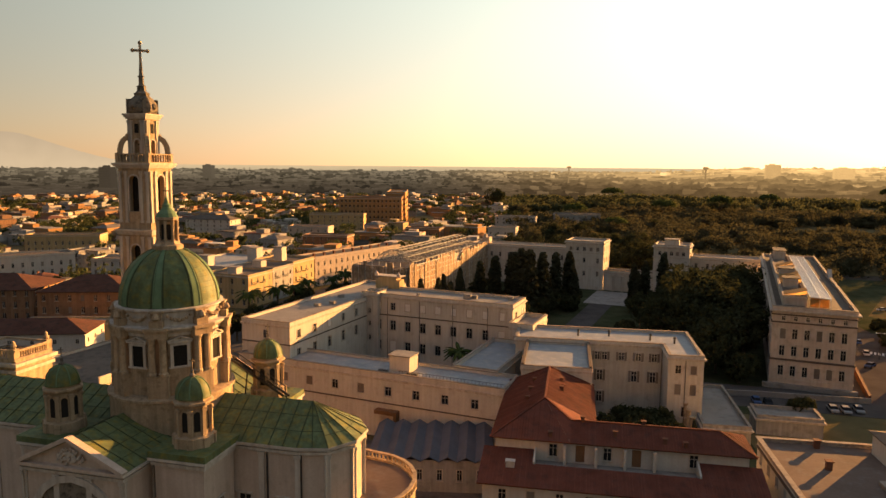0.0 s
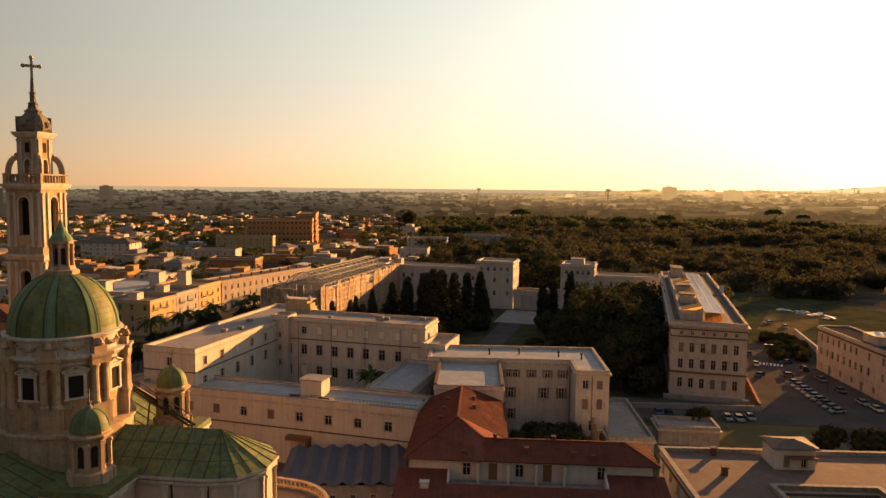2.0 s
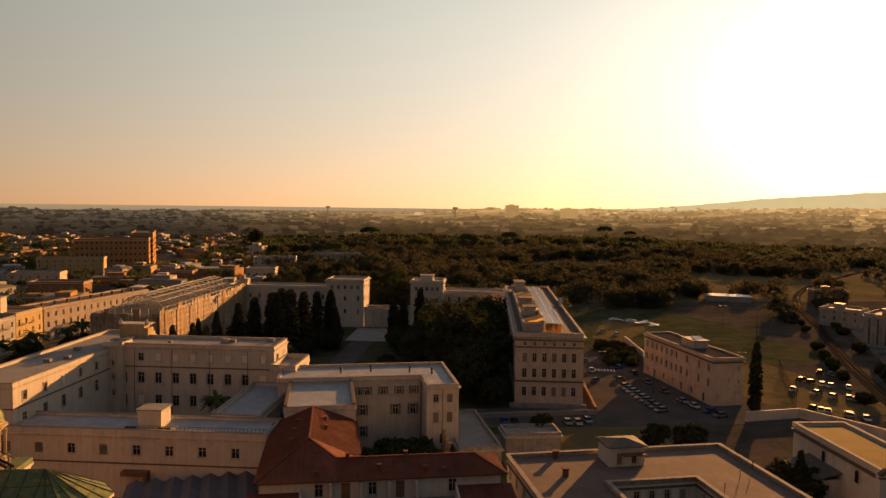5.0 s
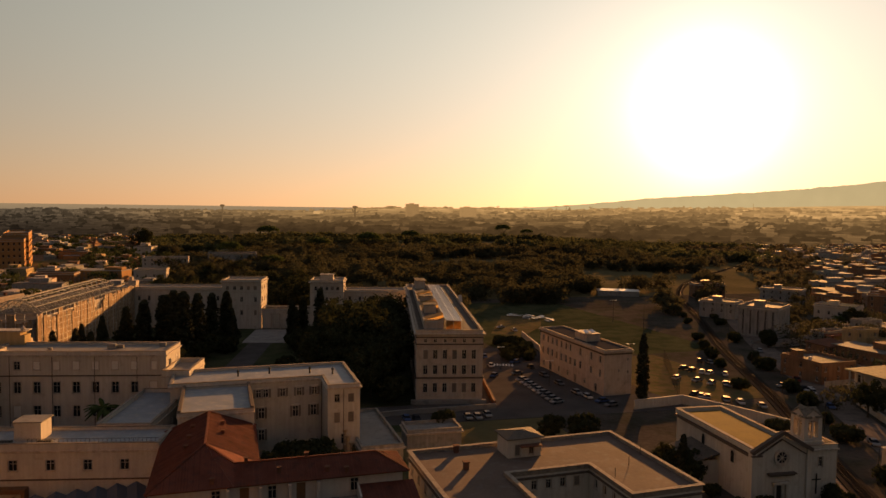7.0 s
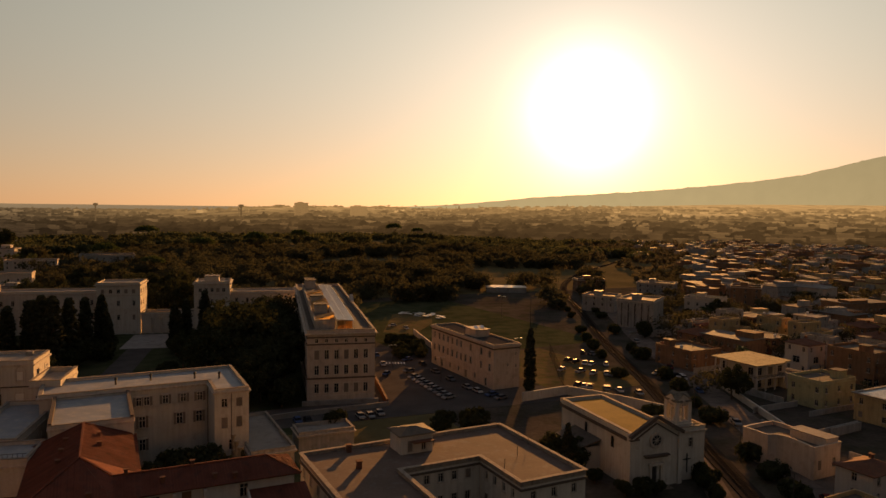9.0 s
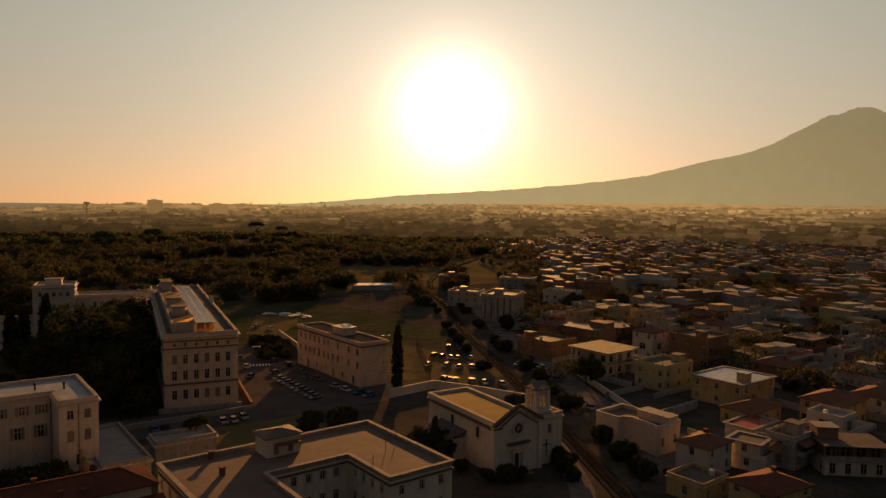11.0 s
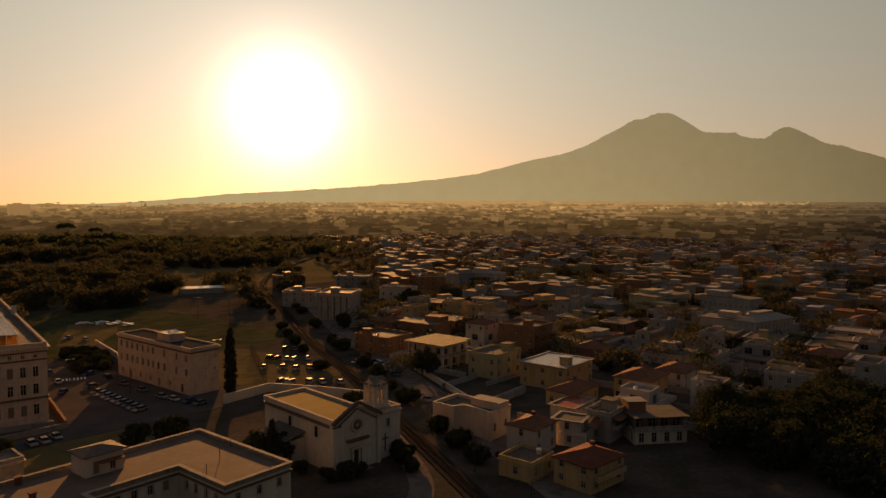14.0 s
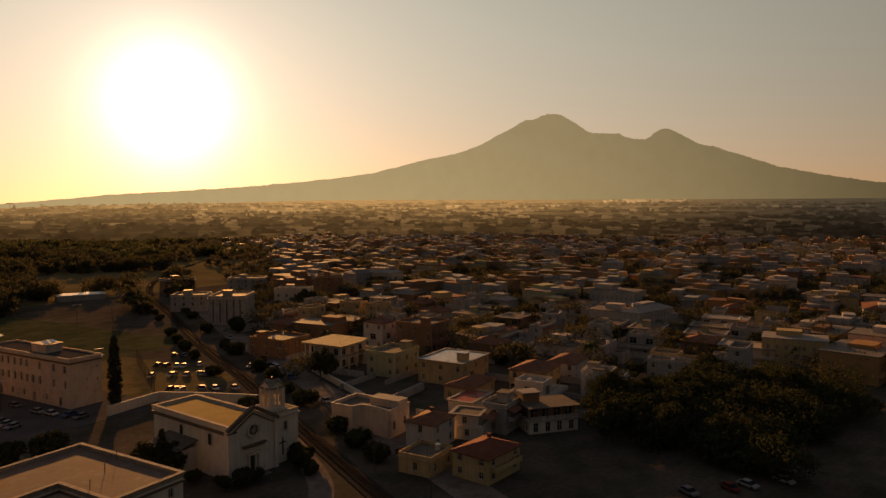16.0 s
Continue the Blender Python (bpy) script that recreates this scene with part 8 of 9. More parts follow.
# street row facing the institute; the front of each looks to +x
for y, turn, w, h, wall, lab in ((216, 94.6, 17, 12.6, "plaster_y", "ochre street house with iron balconies"), (233.2, 94.6, 16, 13.0, "plaster_g", "greenish-ochre street house with balconies"), (249.4, 94.6, 18, 13.6, "plaster_y", "pale ochre street house with balconies and roof huts")):
    o = terrace_building("street_house", lab, -173 - (y - 216) * 0.08, y, turn, w, 20, h, wall, "flat_b", R3, (5.1, 9.3))
    small_box(o, 4, 8, 8, 12, h, h + (6.0 if y > 240 else 2.6), M["plaster_w"], M["flat_pale"])
o = terrace_building("street_house", "long pale pink street building with regular windows", -177.5, 269, 80.5, 66, 12, 13.2, "plaster_p", "flat_b", R3)
for k in range(9):
    chimney(o, 4 + k * 7, 4.5, 13.9, 0.9)
o = terrace_building("warehouse", "broad grey flat-roofed block behind the street", -199, 236, 94.6, 40, 30, 11.5, "plaster_w", "flat", [(6.0, 7.5, 1.0, 1.4)])
small_box(o, 24, 2, 29, 7, 11.5, 17.5, M["plaster_w"], M["flat_pale"])
small_box(o, 2, 12, 7, 17, 11.5, 16.0, M["plaster_w"], M["flat_pale"])


def railway_blocks():
    """Flat-roofed blocks standing beyond the railway where it bends."""
    floors = [(3.6, 9.6, 1.1, 1.7), (3.6, 6.4, 1.1, 1.7), (3.6, 3.2, 1.1, 1.7)]
    for x, y, turn, w, d, h, wall, roof, rows, lab in (
            (197.5, 431.5, -8, 19, 12, 8.6, "plaster_o", "flat_pale", floors[1:], "orange house with a pale roof rim at the railway bend"),
            (165.9, 355.6, -42, 18, 14, 8.4, "plaster_g", "flat_b", floors[1:], "low grey building beside the railway"),
            (159.5, 302.5, -44, 17, 20, 13.0, "plaster_g", "flat_b", [(2.2, 0.8, 0.8, 11.0)], "pale block with tall upright strips on its front"),
            (210.5, 326.0, -50, 18, 14, 10.2, "plaster_w", "roof_cream", floors, "white house with a sunlit yellowish roof"),
            (228.3, 408.4, -40, 23, 15, 9.0, "plaster_g", "flat_b", floors[1:], "grey flat-roofed house with many windows"),
            (257.0, 352.0, -40, 16, 13, 12.4, "plaster_o", "flat_b", floors, "reddish tall house among flat roofs")):
        o = terrace_building("block", lab, x, y, turn, w, d, h, wall, roof, rows)
        small_box(o, w * 0.3, d * 0.3, w * 0.3 + 4, d * 0.3 + 3.4, h, h + 2.4, M[wall], M["flat_pale"])


railway_blocks()


def brick_block():
    b = thing("brick_building", "large orange brick building with rows of small windows", "building", -331, 541, 0, 24)
    panes = []
    for pts, h in ((rect(0, 0, 56, 34), 26.5), (rect(40, 34, 58, 110), 30.0)):
        walls(b, pts, 0, h, [], M["brick"], 3)
        flat_roof(b, pts, h - 0.5, M["flat_b"], 0.8, 0.4, 0.3, M["brick"])
        x0, x1 = pts[0][0], pts[1][0]
        spots = []
        for z in (3, 8, 13, 18, 22.5):
            spots += [pose(x0 + 2.6 + k * 3.6, pts[0][1], z) for k in range(int((x1 - x0) / 3.6))]
            spots += [pose(x1, pts[0][1] + 2.8 + k * 4.2, z, 0, 0, 90) for k in range(int((pts[2][1] - pts[0][1]) / 4.2))]
        for m in spots:
            if not panes:
                bm = bmesh.new()
                box(bm, -0.6, -0.05, 0, 0.6, 0.02, 1.9)
                k = len(bm.faces)
                box(bm, -0.75, -0.15, -0.2, 0.75, 0.02, 0)
                bm.faces.ensure_lookup_table()
                for f in bm.faces[k:]:
                    f.material_index = 1
                panes.append(part("window", bm, [M["glass"], M["trim"]], b))
                panes[0].matrix_basis = m
            else:
                shared("window", panes[0].data, b, m=m)


brick_block()
# buildings of the square to the left of the church
terrace_building("square_house", "white two-storey house under a dark red hipped roof", -201, 117, 30, 40, 15, 8.6, "plaster_w", "tiles_shaded", [(4.6, 5.6, 1.0, 1.3), (4.6, 1.2, 1.2, 2.2)], pitched=True)
terrace_building("palazzo", "brown shaded palazzo with a reddish hipped roof", -216, 160, 26, 30, 22, 12.5, "plaster_o", "tiles_shaded", R3, pitched=True)
terrace_building("palazzo", "brown palazzo beside the square with a tiled roof", -258, 150, 26, 36, 22, 11.5, "plaster_o", "tiles_shaded", R3, pitched=True)
terrace_building("low_annex", "low sunlit cream annex with a flat roof", -204, 146, 26, 30, 6, 6.0, "plaster_y", "flat_pale", [(5, 2.4, 1.0, 1.4)])
terrace_building("school", "long white school-like building with a flat roof", -330, 205, 62, 50, 16, 10.5, "plaster_w", "flat_b", R3[1:])
terrace_building("school", "pale low building with a dark flat roof", -292, 246, 20, 42, 16, 8.5, "plaster_w", "flat_b", R3[1:])
terrace_building("villa", "sunlit yellow villa with a crenellated parapet", -402, 292, 30, 44, 14, 11.0, "plaster_y", "flat_b", R3[1:])
o = terrace_building("side_building", "low building with a dark flat roof beside the church", -131, 89, 0, 26, 29, 15.0, "plaster", "flat_b", [(4.5, 10.5, 1.1, 2.0), (4.5, 5, 1.1, 2.2)])
bm = bmesh.new()
box(bm, 0, 28.6, 15.6, 26, 29, 18.4)
box(bm, 25.6, 0, 15.6, 26, 28.6, 17.4)
part("screen_wall", bm, M["plaster"], o, "tall pale parapet wall")
for x, y, turn, w, d, h, wall, lab in ((-335, 500, 20, 46, 14, 14, "plaster_y", "cream apartment block with balconies"), (-300, 420, 15, 30, 14, 11, "plaster_p", "pinkish two-storey row of houses"), (-395, 420, 10, 38, 16, 13, "plaster", "cream villa with a reddish roof"), (-190, 560, 12, 34, 16, 13, "plaster_w", "white apartment block with dark balconies"), (-165, 470, 10, 20, 16, 12, "plaster_w", "white block house with a flat roof"), (-230, 470, 8, 26, 14, 9, "plaster_o", "reddish low row of houses"), (-150, 600, 12, 40, 20, 14, "plaster_g", "grey apartment building with balconies"), (-260, 380, 12, 30, 14, 10, "plaster_o", "orange low row of houses")):
    terrace_building("apartment_block", lab, x, y, turn, w, d, h, wall, "flat_b", [(4.2, k * 3.2 + 1.2, 1.1, 1.6) for k in range(int(h / 3.2))], pitched="reddish roof" in lab)
TAKEN += [(206, 438, 12), (178, 358, 13), (172, 310, 15), (224, 326, 13), (243, 410, 14), (268, 356, 12), (-331, 541, 30), (-300, 560, 40), (-320, 640, 50), (-185, 240, 38), (-190, 300, 30), (-185, 270, 30), (-215, 262, 30), (-185, 130, 30), (-205, 172, 28), (-245, 165, 28), (-320, 230, 34), (-275, 256, 30), (-384, 303, 28), (-118, 104, 25), (-140, 220, 30),
         (-312, 510, 28), (-285, 428, 20), (-376, 430, 24), (-173, 570, 22), (-155, 480, 16), (-217, 478, 18), (-130, 612, 26), (-245, 388, 20)]


def church_front():
    """The sunlit balustraded corner of the church's entrance front."""
    f = thing("church_front_loggia", "sunlit carved stone loggia of the church front", "loggia", CH[0], CH[1], 0, CH[2])
    pts = rect(-40, 7.2, -31.5, 14)
    walls(f, pts, 0, 26.8, [({0: 2, 1: 1}, 19.5, 1.3, 3.2)], M["stone"], 2.5, "hood", 0)
    for z, o in ((26.0, 0.6), (18.4, 0.35), (24.9, 0.3)):
        band(f, pts, z, 0.5, o, M["trim"], "cornice")
    flat_roof(f, pts, 26.8, M["flat_b"], 0.25, 0.4, 0, M["stone"])
    bm = bmesh.new()
    ring(bm, pts, 0.1, -0.3, 28.1, 28.4)
    for k in range(14):
        column(bm, pose(-39.6 + k * 0.6, 7.4, 27.0), 0.12, 1.1)
        column(bm, pose(-31.7, 7.6 + k * 0.45, 27.0), 0.12, 1.1)
    for x, y in ((-39.6, 7.5), (-32, 7.5), (-32, 13.6)):
        box(bm, x - 0.5, y - 0.5, 26.8, x + 0.5, y + 0.5, 28.6)
        lathe(bm, [(0.3, 28.6), (0.45, 29.0), (0.2, 29.4), (0.25, 29.6), (0.0, 29.9)], 8, x, y)
    part("balustrade", bm, M["stone"], f)


church_front()
# annexes and walls beside the car park
terrace_building("annex", "low grey flat-roofed annex beside the road", -4.5, 143, 13, 9, 27, 5.0, "plaster_g", "flat_pale", [(5, 1.6, 1.0, 1.6)])
terrace_building("shed", "long low shed with a pale flat roof", 5.5, 157.5, 10, 13, 7, 3.6, "plaster_g", "flat_pale", [])


def colonnade():
    c = thing("colonnade", "row of old stone columns beside the garden", "columns", -6.5, 141, 0, 13)
    for k in range(6):
        bm = bmesh.new()
        column(bm, pose(0, k * 4.2, 0), 0.45, 7.5)
        part("column", bm, M["stone"], c)


colonnade()


def wall_run(name, label, pts, h, t, mat):
    bm = bmesh.new()
    for a, b in zip(pts, pts[1:]):
        d = Vector(b) - Vector(a)
        m = pose(a[0], a[1], 0, 0, 0, math.degrees(math.atan2(d.y, d.x)))
        boxed(bm, m, 0, -t / 2, -0.2, d.length + t / 2, t / 2, h)
        boxed(bm, m, 0, -t / 2 - 0.08, h, d.length + t / 2, t / 2 + 0.08, h + 0.12)
    tagged(part(name, bm, mat, None), label, "wall")


wall_run("garden_wall", "low concrete wall along the road", [(-22, 176), (5, 184), (31, 189.5)], 1.3, 0.4, M["concrete"])
wall_run("garden_wall", "brown ramp wall beside the tall building", [(31, 190), (31.5, 245)], 1.8, 0.5, M["tiles_far"])
wall_run("garden_wall", "pinkish wall beyond the car park", [(56.0, 243.5), (60.6, 266), (59.6, 298)], 2.2, 0.4, M["plaster_p"])
wall_run("garden_wall", "pale wall beside the railway yard", [(70, 187), (86, 192), (96, 180), (104, 168)], 2.6, 0.4, M["plaster"])
wall_run("garden_wall", "pale wall along the railway street", [(118, 118), (128, 152), (138, 190)], 1.8, 0.35, M["plaster"])
wall_run("garden_wall", "low wall along the roof garden", [(46, 134), (58, 140), (66, 152)], 2.2, 0.35, M["plaster_g"])


def pole(name, label, x, y, h, arm=0.0):
    p = thing(name, label, "lamp post" if arm else "pole", x, y, land_height(x, y))
    bm = bmesh.new()
    lathe(bm, [(0.16, 0), (0.12, 0.6), (0.08, h), (0.0, h + 0.05)], 8)
    part("post", bm, M["iron"], p)
    if arm:
        bm = bmesh.new()
        beam(bm, (-arm, 0, h), (arm, 0, h), 0.09)
        for s in (-arm, arm):
            box(bm, s - 0.35, -0.15, h - 0.08, s + 0.35, 0.15, h + 0.06)
        part("lamp_head", bm, M["steel"], p)
    return p


for x, y, h, a in ((113, 337, 11, 1.6), (106, 277, 17, 0), (40, 236, 8, 1.0), (52, 214, 8, 1.0), (70, 262, 9, 1.2), (86, 236, 9, 1.2)):
    pole("street_lamp" if a else "mast", "slim dark street lamp in the car park" if a else "tall thin mast beside the field", x, y, h, a)
for k in range(14):
    pole("fence_post", "tall thin post of a netted fence", 88 + k * 1.1, 199 + k * 3.6, 5.0)["group"] = "fence posts of the yard"
for k in range(9):
    p = RAIL[4 + k * 5]
    pole("catenary_post", "thin pole beside the railway track", p[0] + 4.6, p[1] - 1.5, 7.5)["group"] = "railway poles"


def crosswalk():
    c = thing("crosswalk", "worn white zebra stripes across the car park road", "crosswalk", 38.6, 242.2, 0.042, -8)
    for k in range(7):
        bm = bmesh.new()
        box(bm, k * 1.05, 0, 0, k * 1.05 + 0.55, 3.0, 0.008)
        part("stripe", bm, M["white_line"], c)


crosswalk()


def board_pile(x, y, turn, n, seed):
    """A heap of pale shiny boards lying on the bare ground."""
    r = random.Random(seed)
    o = thing("board_pile", "heap of pale shiny boards lying on the ground", "boards", x, y, 0.02, turn, "heaps of boards")
    for k in range(n):
        bm = bmesh.new()
        w, d = r.uniform(1.2, 2.4), r.uniform(2.5, 4.5)
        boxed(bm, pose(r.uniform(-3, 3), r.uniform(-1.6, 1.6), 0.12 + 0.13 * k, r.uniform(-5, 9), r.uniform(-5, 5), r.uniform(-30, 30)), -w / 2, -d / 2, 0, w / 2, d / 2, 0.08)
        part("board", bm, M["tin"], o)


for x, y, a, n, k in ((67, 357, 20, 6, 1), (72, 351, 60, 7, 2), (77, 346, 10, 8, 3), (82, 341, 40, 6, 4)):
    board_pile(x, y, a, n, k)


def hangar():
    h = thing("hangar", "low shed with a pale metal roof among trees", "shed", 137, 441, land_height(140, 441), -13)
    walls(h, rect(0, 0, 26, 12), 0, 3.4, [], M["plaster_g"], 2)
    bm = bmesh.new()
    hip_roof(bm, -0.5, -0.5, 26.5, 12.5, 3.5, 4.3)
    part("roof", bm, M["steel"], h)


hangar()


far_plain()
far_trees()
far_hamlets()
# distant blocks glow with the haze put into their walls and windows
FAR_WALL = hazy_distance("hazy_far_wall", 1.15, 0.08)
FAR_WINDOW = hazy_distance("hazy_far_window", 0.95, 0.08)


def skyline():
    """Tall blocks and water towers far out on the skyline."""
    for x, y, w, d, z0, z1, lab in ((88, 2498, 44, 22, 10, 66, "far grey apartment tower on the skyline"), (-1123, 994, 26, 18, 0, 47, "far pale tower block above the roofs"), (-1085, 1020, 20, 18, 0, 49, "far grey tower block above the roofs"), (300, 2600, 60, 20, 10, 57, "far low block on the skyline"), (-1500, 1700, 30, 20, 0, 50, "far pale tower block on the plain")):
        o = thing("tower_block", lab, "apartment block", x, y, z0, 10, "far tower blocks")
        bm = bmesh.new()
        box(bm, -w / 2, -d / 2, 0, w / 2, d / 2, z1 - z0)
        part("body", bm, FAR_WALL, o)
        bm = bmesh.new()
        for z in np.arange(2, z1 - z0 - 2, 3.2):
            box(bm, -w / 2 + 1, -d / 2 - 0.2, z, w / 2 - 1, -d / 2, z + 1.5)
        tagged(part("window_bands", bm, FAR_WINDOW, o), kind="stuff")
        bm = bmesh.new()
        box(bm, -w / 4, -d / 4, z1 - z0, w / 8, d / 4, z1 - z0 + 3)
        part("roof_hut", bm, FAR_WALL, o)
    for x, y, z in ((-82, 1798, 56), (-492, 2144, 55)):
        o = thing("water_tower", "slender water tower on the skyline", "water tower", x, y, 0, 0, "water towers")
        bm = bmesh.new()
        lathe(bm, [(2.2, 0), (2.0, z - 8), (2.4, z - 7)], 12)
        part("shaft", bm, FAR_WALL, o)
        bm = bmesh.new()
        lathe(bm, [(2.4, z - 7), (6.5, z - 4), (6.5, z), (0.0, z + 1)], 16)
        part("tank", bm, FAR_WALL, o)


skyline()
# ---------------------------------------------------------------- the rest of the town
rr = random.Random(4)
town(49, sorted([p for p in grid_points(136, 60, 14, 13, 18, 18, 17, rr) if p[0] > 128 and min(math.dist(p, q) for q in RAIL) > 30 and not (118 < p[0] < 215 and 30 < p[1] < 94) and math.degrees(math.atan2(-p[0], p[1])) > -82], key=lambda p: math.hypot(*p)), 14, 15, rr)
town(25, [p for p in grid_points(-215, 250, 157, 9, 14, 19, 18, rr, 0.15)] + [p for p in grid_points(-350, 230, 100, 9, 10, 20, 20, rr, 0.2)], 0, 16, rr)
for k in HOUSE_KINDS:
    scene.collection.objects.unlink(k)
    for c in k.children_recursive:
        scene.collection.objects.unlink(c)


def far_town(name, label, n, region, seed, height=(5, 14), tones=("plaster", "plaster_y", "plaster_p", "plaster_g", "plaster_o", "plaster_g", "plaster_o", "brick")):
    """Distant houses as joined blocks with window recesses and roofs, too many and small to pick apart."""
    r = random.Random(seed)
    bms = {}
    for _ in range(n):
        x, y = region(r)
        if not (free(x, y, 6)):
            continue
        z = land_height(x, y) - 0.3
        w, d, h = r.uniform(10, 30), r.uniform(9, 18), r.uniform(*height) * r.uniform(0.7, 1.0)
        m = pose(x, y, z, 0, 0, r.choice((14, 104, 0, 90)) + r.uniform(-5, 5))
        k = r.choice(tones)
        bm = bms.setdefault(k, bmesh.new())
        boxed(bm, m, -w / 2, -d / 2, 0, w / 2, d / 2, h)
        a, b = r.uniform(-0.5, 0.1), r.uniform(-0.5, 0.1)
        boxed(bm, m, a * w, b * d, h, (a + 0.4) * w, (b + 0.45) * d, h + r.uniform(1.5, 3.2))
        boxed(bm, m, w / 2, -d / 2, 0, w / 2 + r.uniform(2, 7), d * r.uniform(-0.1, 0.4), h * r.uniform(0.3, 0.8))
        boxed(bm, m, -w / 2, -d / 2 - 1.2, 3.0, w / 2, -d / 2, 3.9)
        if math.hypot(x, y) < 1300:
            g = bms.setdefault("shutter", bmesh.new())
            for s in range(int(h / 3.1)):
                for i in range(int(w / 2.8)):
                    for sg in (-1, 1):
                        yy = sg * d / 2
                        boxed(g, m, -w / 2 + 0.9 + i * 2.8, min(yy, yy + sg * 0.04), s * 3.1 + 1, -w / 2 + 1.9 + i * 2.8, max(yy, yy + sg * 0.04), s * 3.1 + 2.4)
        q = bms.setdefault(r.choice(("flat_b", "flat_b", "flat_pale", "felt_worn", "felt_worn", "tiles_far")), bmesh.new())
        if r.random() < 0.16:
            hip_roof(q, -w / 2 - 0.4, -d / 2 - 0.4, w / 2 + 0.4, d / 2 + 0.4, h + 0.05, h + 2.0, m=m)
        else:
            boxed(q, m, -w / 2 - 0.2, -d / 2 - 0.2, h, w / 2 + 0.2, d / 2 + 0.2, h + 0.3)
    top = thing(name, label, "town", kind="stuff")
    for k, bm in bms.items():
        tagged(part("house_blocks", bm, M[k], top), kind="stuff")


def polar(r, lo, hi, near, far):
    a, d = radians(r.uniform(lo, hi)), math.sqrt(r.uniform(near * near, far * far))
    return -d * math.sin(a), d * math.cos(a)


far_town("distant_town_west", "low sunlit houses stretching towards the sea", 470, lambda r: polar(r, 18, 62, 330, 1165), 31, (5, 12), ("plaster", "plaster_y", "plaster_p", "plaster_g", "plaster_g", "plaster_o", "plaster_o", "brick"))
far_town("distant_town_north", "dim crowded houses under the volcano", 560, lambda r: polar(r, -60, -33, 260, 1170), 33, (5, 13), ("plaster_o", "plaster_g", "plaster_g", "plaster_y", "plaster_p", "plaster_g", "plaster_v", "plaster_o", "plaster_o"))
# duller wall colours here stand in for light fading away from the sunset
far_town("distant_town_east", "crowded eastern houses with fading light painted into their walls", 420, lambda r: polar(r, -92, -60, 260, 1170), 35, (6, 14), ("plaster_g", "plaster_o", "plaster_y", "plaster_g", "brick", "plaster_p"))
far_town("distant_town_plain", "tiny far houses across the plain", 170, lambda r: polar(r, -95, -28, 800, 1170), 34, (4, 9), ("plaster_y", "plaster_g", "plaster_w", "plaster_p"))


def garden_walls():
    """Low plastered walls between the gardens."""
    r = random.Random(77)
    bm = bmesh.new()
    for _ in range(230):
        x, y = r.uniform(118, 330), r.uniform(96, 330)
        if not free(x, y, -4.0) or x < min(RAIL, key=lambda p: abs(p[1] - y))[0] + 22:
            continue
        m = pose(x, y, land_height(x, y), 0, 0, 14 + r.choice((0, 90)) + r.uniform(-2, 2))
        n = r.uniform(5, 13)
        boxed(bm, m, -n, -0.12, -0.2, n, 0.12, r.uniform(1.4, 2.3))
    tagged(part("garden_walls", bm, M["plaster_g"], None), "low grey garden walls between the houses", "wall", kind="stuff")


garden_walls()
# ---------------------------------------------------------------- parked cars
def car_kinds():
    out = []
    for k, paint in enumerate(PAINT):
        c = thing("car", "small " + ("white", "silver", "black", "grey", "red", "blue")[k] + " car parked in a row", "car", group="parked cars")
        bm = bmesh.new()
        L, W = (4.2, 1.75) if k % 2 else (3.9, 1.68)
        prof = [(-L / 2, 0.35), (-L / 2 + 0.05, 0.72), (-L / 2 + 0.9, 0.86), (L / 2 - 0.35, 0.9), (L / 2, 0.75), (L / 2, 0.35)]
        a = [[bm.verts.new((x, s * W / 2 * (0.94 if i in (0, 5) else 1), z)) for i, (x, z) in enumerate(prof)] for s in (-1, 1)]
        bm.faces.new(a[0])
        bm.faces.new(a[1][::-1])
        for i in range(6):
            j = (i + 1) % 6
            bm.faces.new((a[0][i], a[1][i], a[1][j], a[0][j]))
        roof = [(-0.55, 1.40), (0.95, 1.43)]
        r = [bm.verts.new((x, s * W * 0.38, z)) for x, z in roof for s in (-1, 1)]
        q = [bm.verts.new((x, s * W * 0.38, z - 0.04)) for x, z in roof for s in (-1, 1)]
        bm.faces.new((r[0], r[2], r[3], r[1]))
        bm.faces.new((q[1], q[3], q[2], q[0]))
        for i, j in ((0, 2), (2, 3), (3, 1), (1, 0)):
            bm.faces.new((q[i], q[j], r[j], r[i]))
        bmesh.ops.recalc_face_normals(bm, faces=bm.faces[:])
        part("body", bm, paint, c)
        bm = bmesh.new()
        lo = [(-1.25, -1), (-1.25, 1), (1.7, 1), (1.7, -1)]
        hi = [(-0.5, -1), (-0.5, 1), (0.9, 1), (0.9, -1)]
        v = [bm.verts.new((x, s * W * 0.47, 0.87)) for x, s in lo] + [bm.verts.new((x, s * W * 0.375, 1.39)) for x, s in hi]
        for f in ((0, 1, 5, 4), (1, 2, 6, 5), (2, 3, 7, 6), (3, 0, 4, 7), (4, 5, 6, 7)):
            bm.faces.new([v[i] for i in f])
        bmesh.ops.recalc_face_normals(bm, faces=bm.faces[:])
        part("greenhouse", bm, M["car_glass"], c, "dark car windows")
        for x in (-L * 0.31, L * 0.31):
            for s in (-1, 1):
                bm = bmesh.new()
                lathe(bm, [(0.31, -0.1), (0.33, -0.06), (0.33, 0.06), (0.31, 0.1)], 12)
                part("wheel", bm, M["tyre"], c).matrix_basis = pose(x, s * (W / 2 - 0.1), 0.33, 90, 0, 0)
        out.append(c)
    return out


CARS = car_kinds()
rc = random.Random(9)


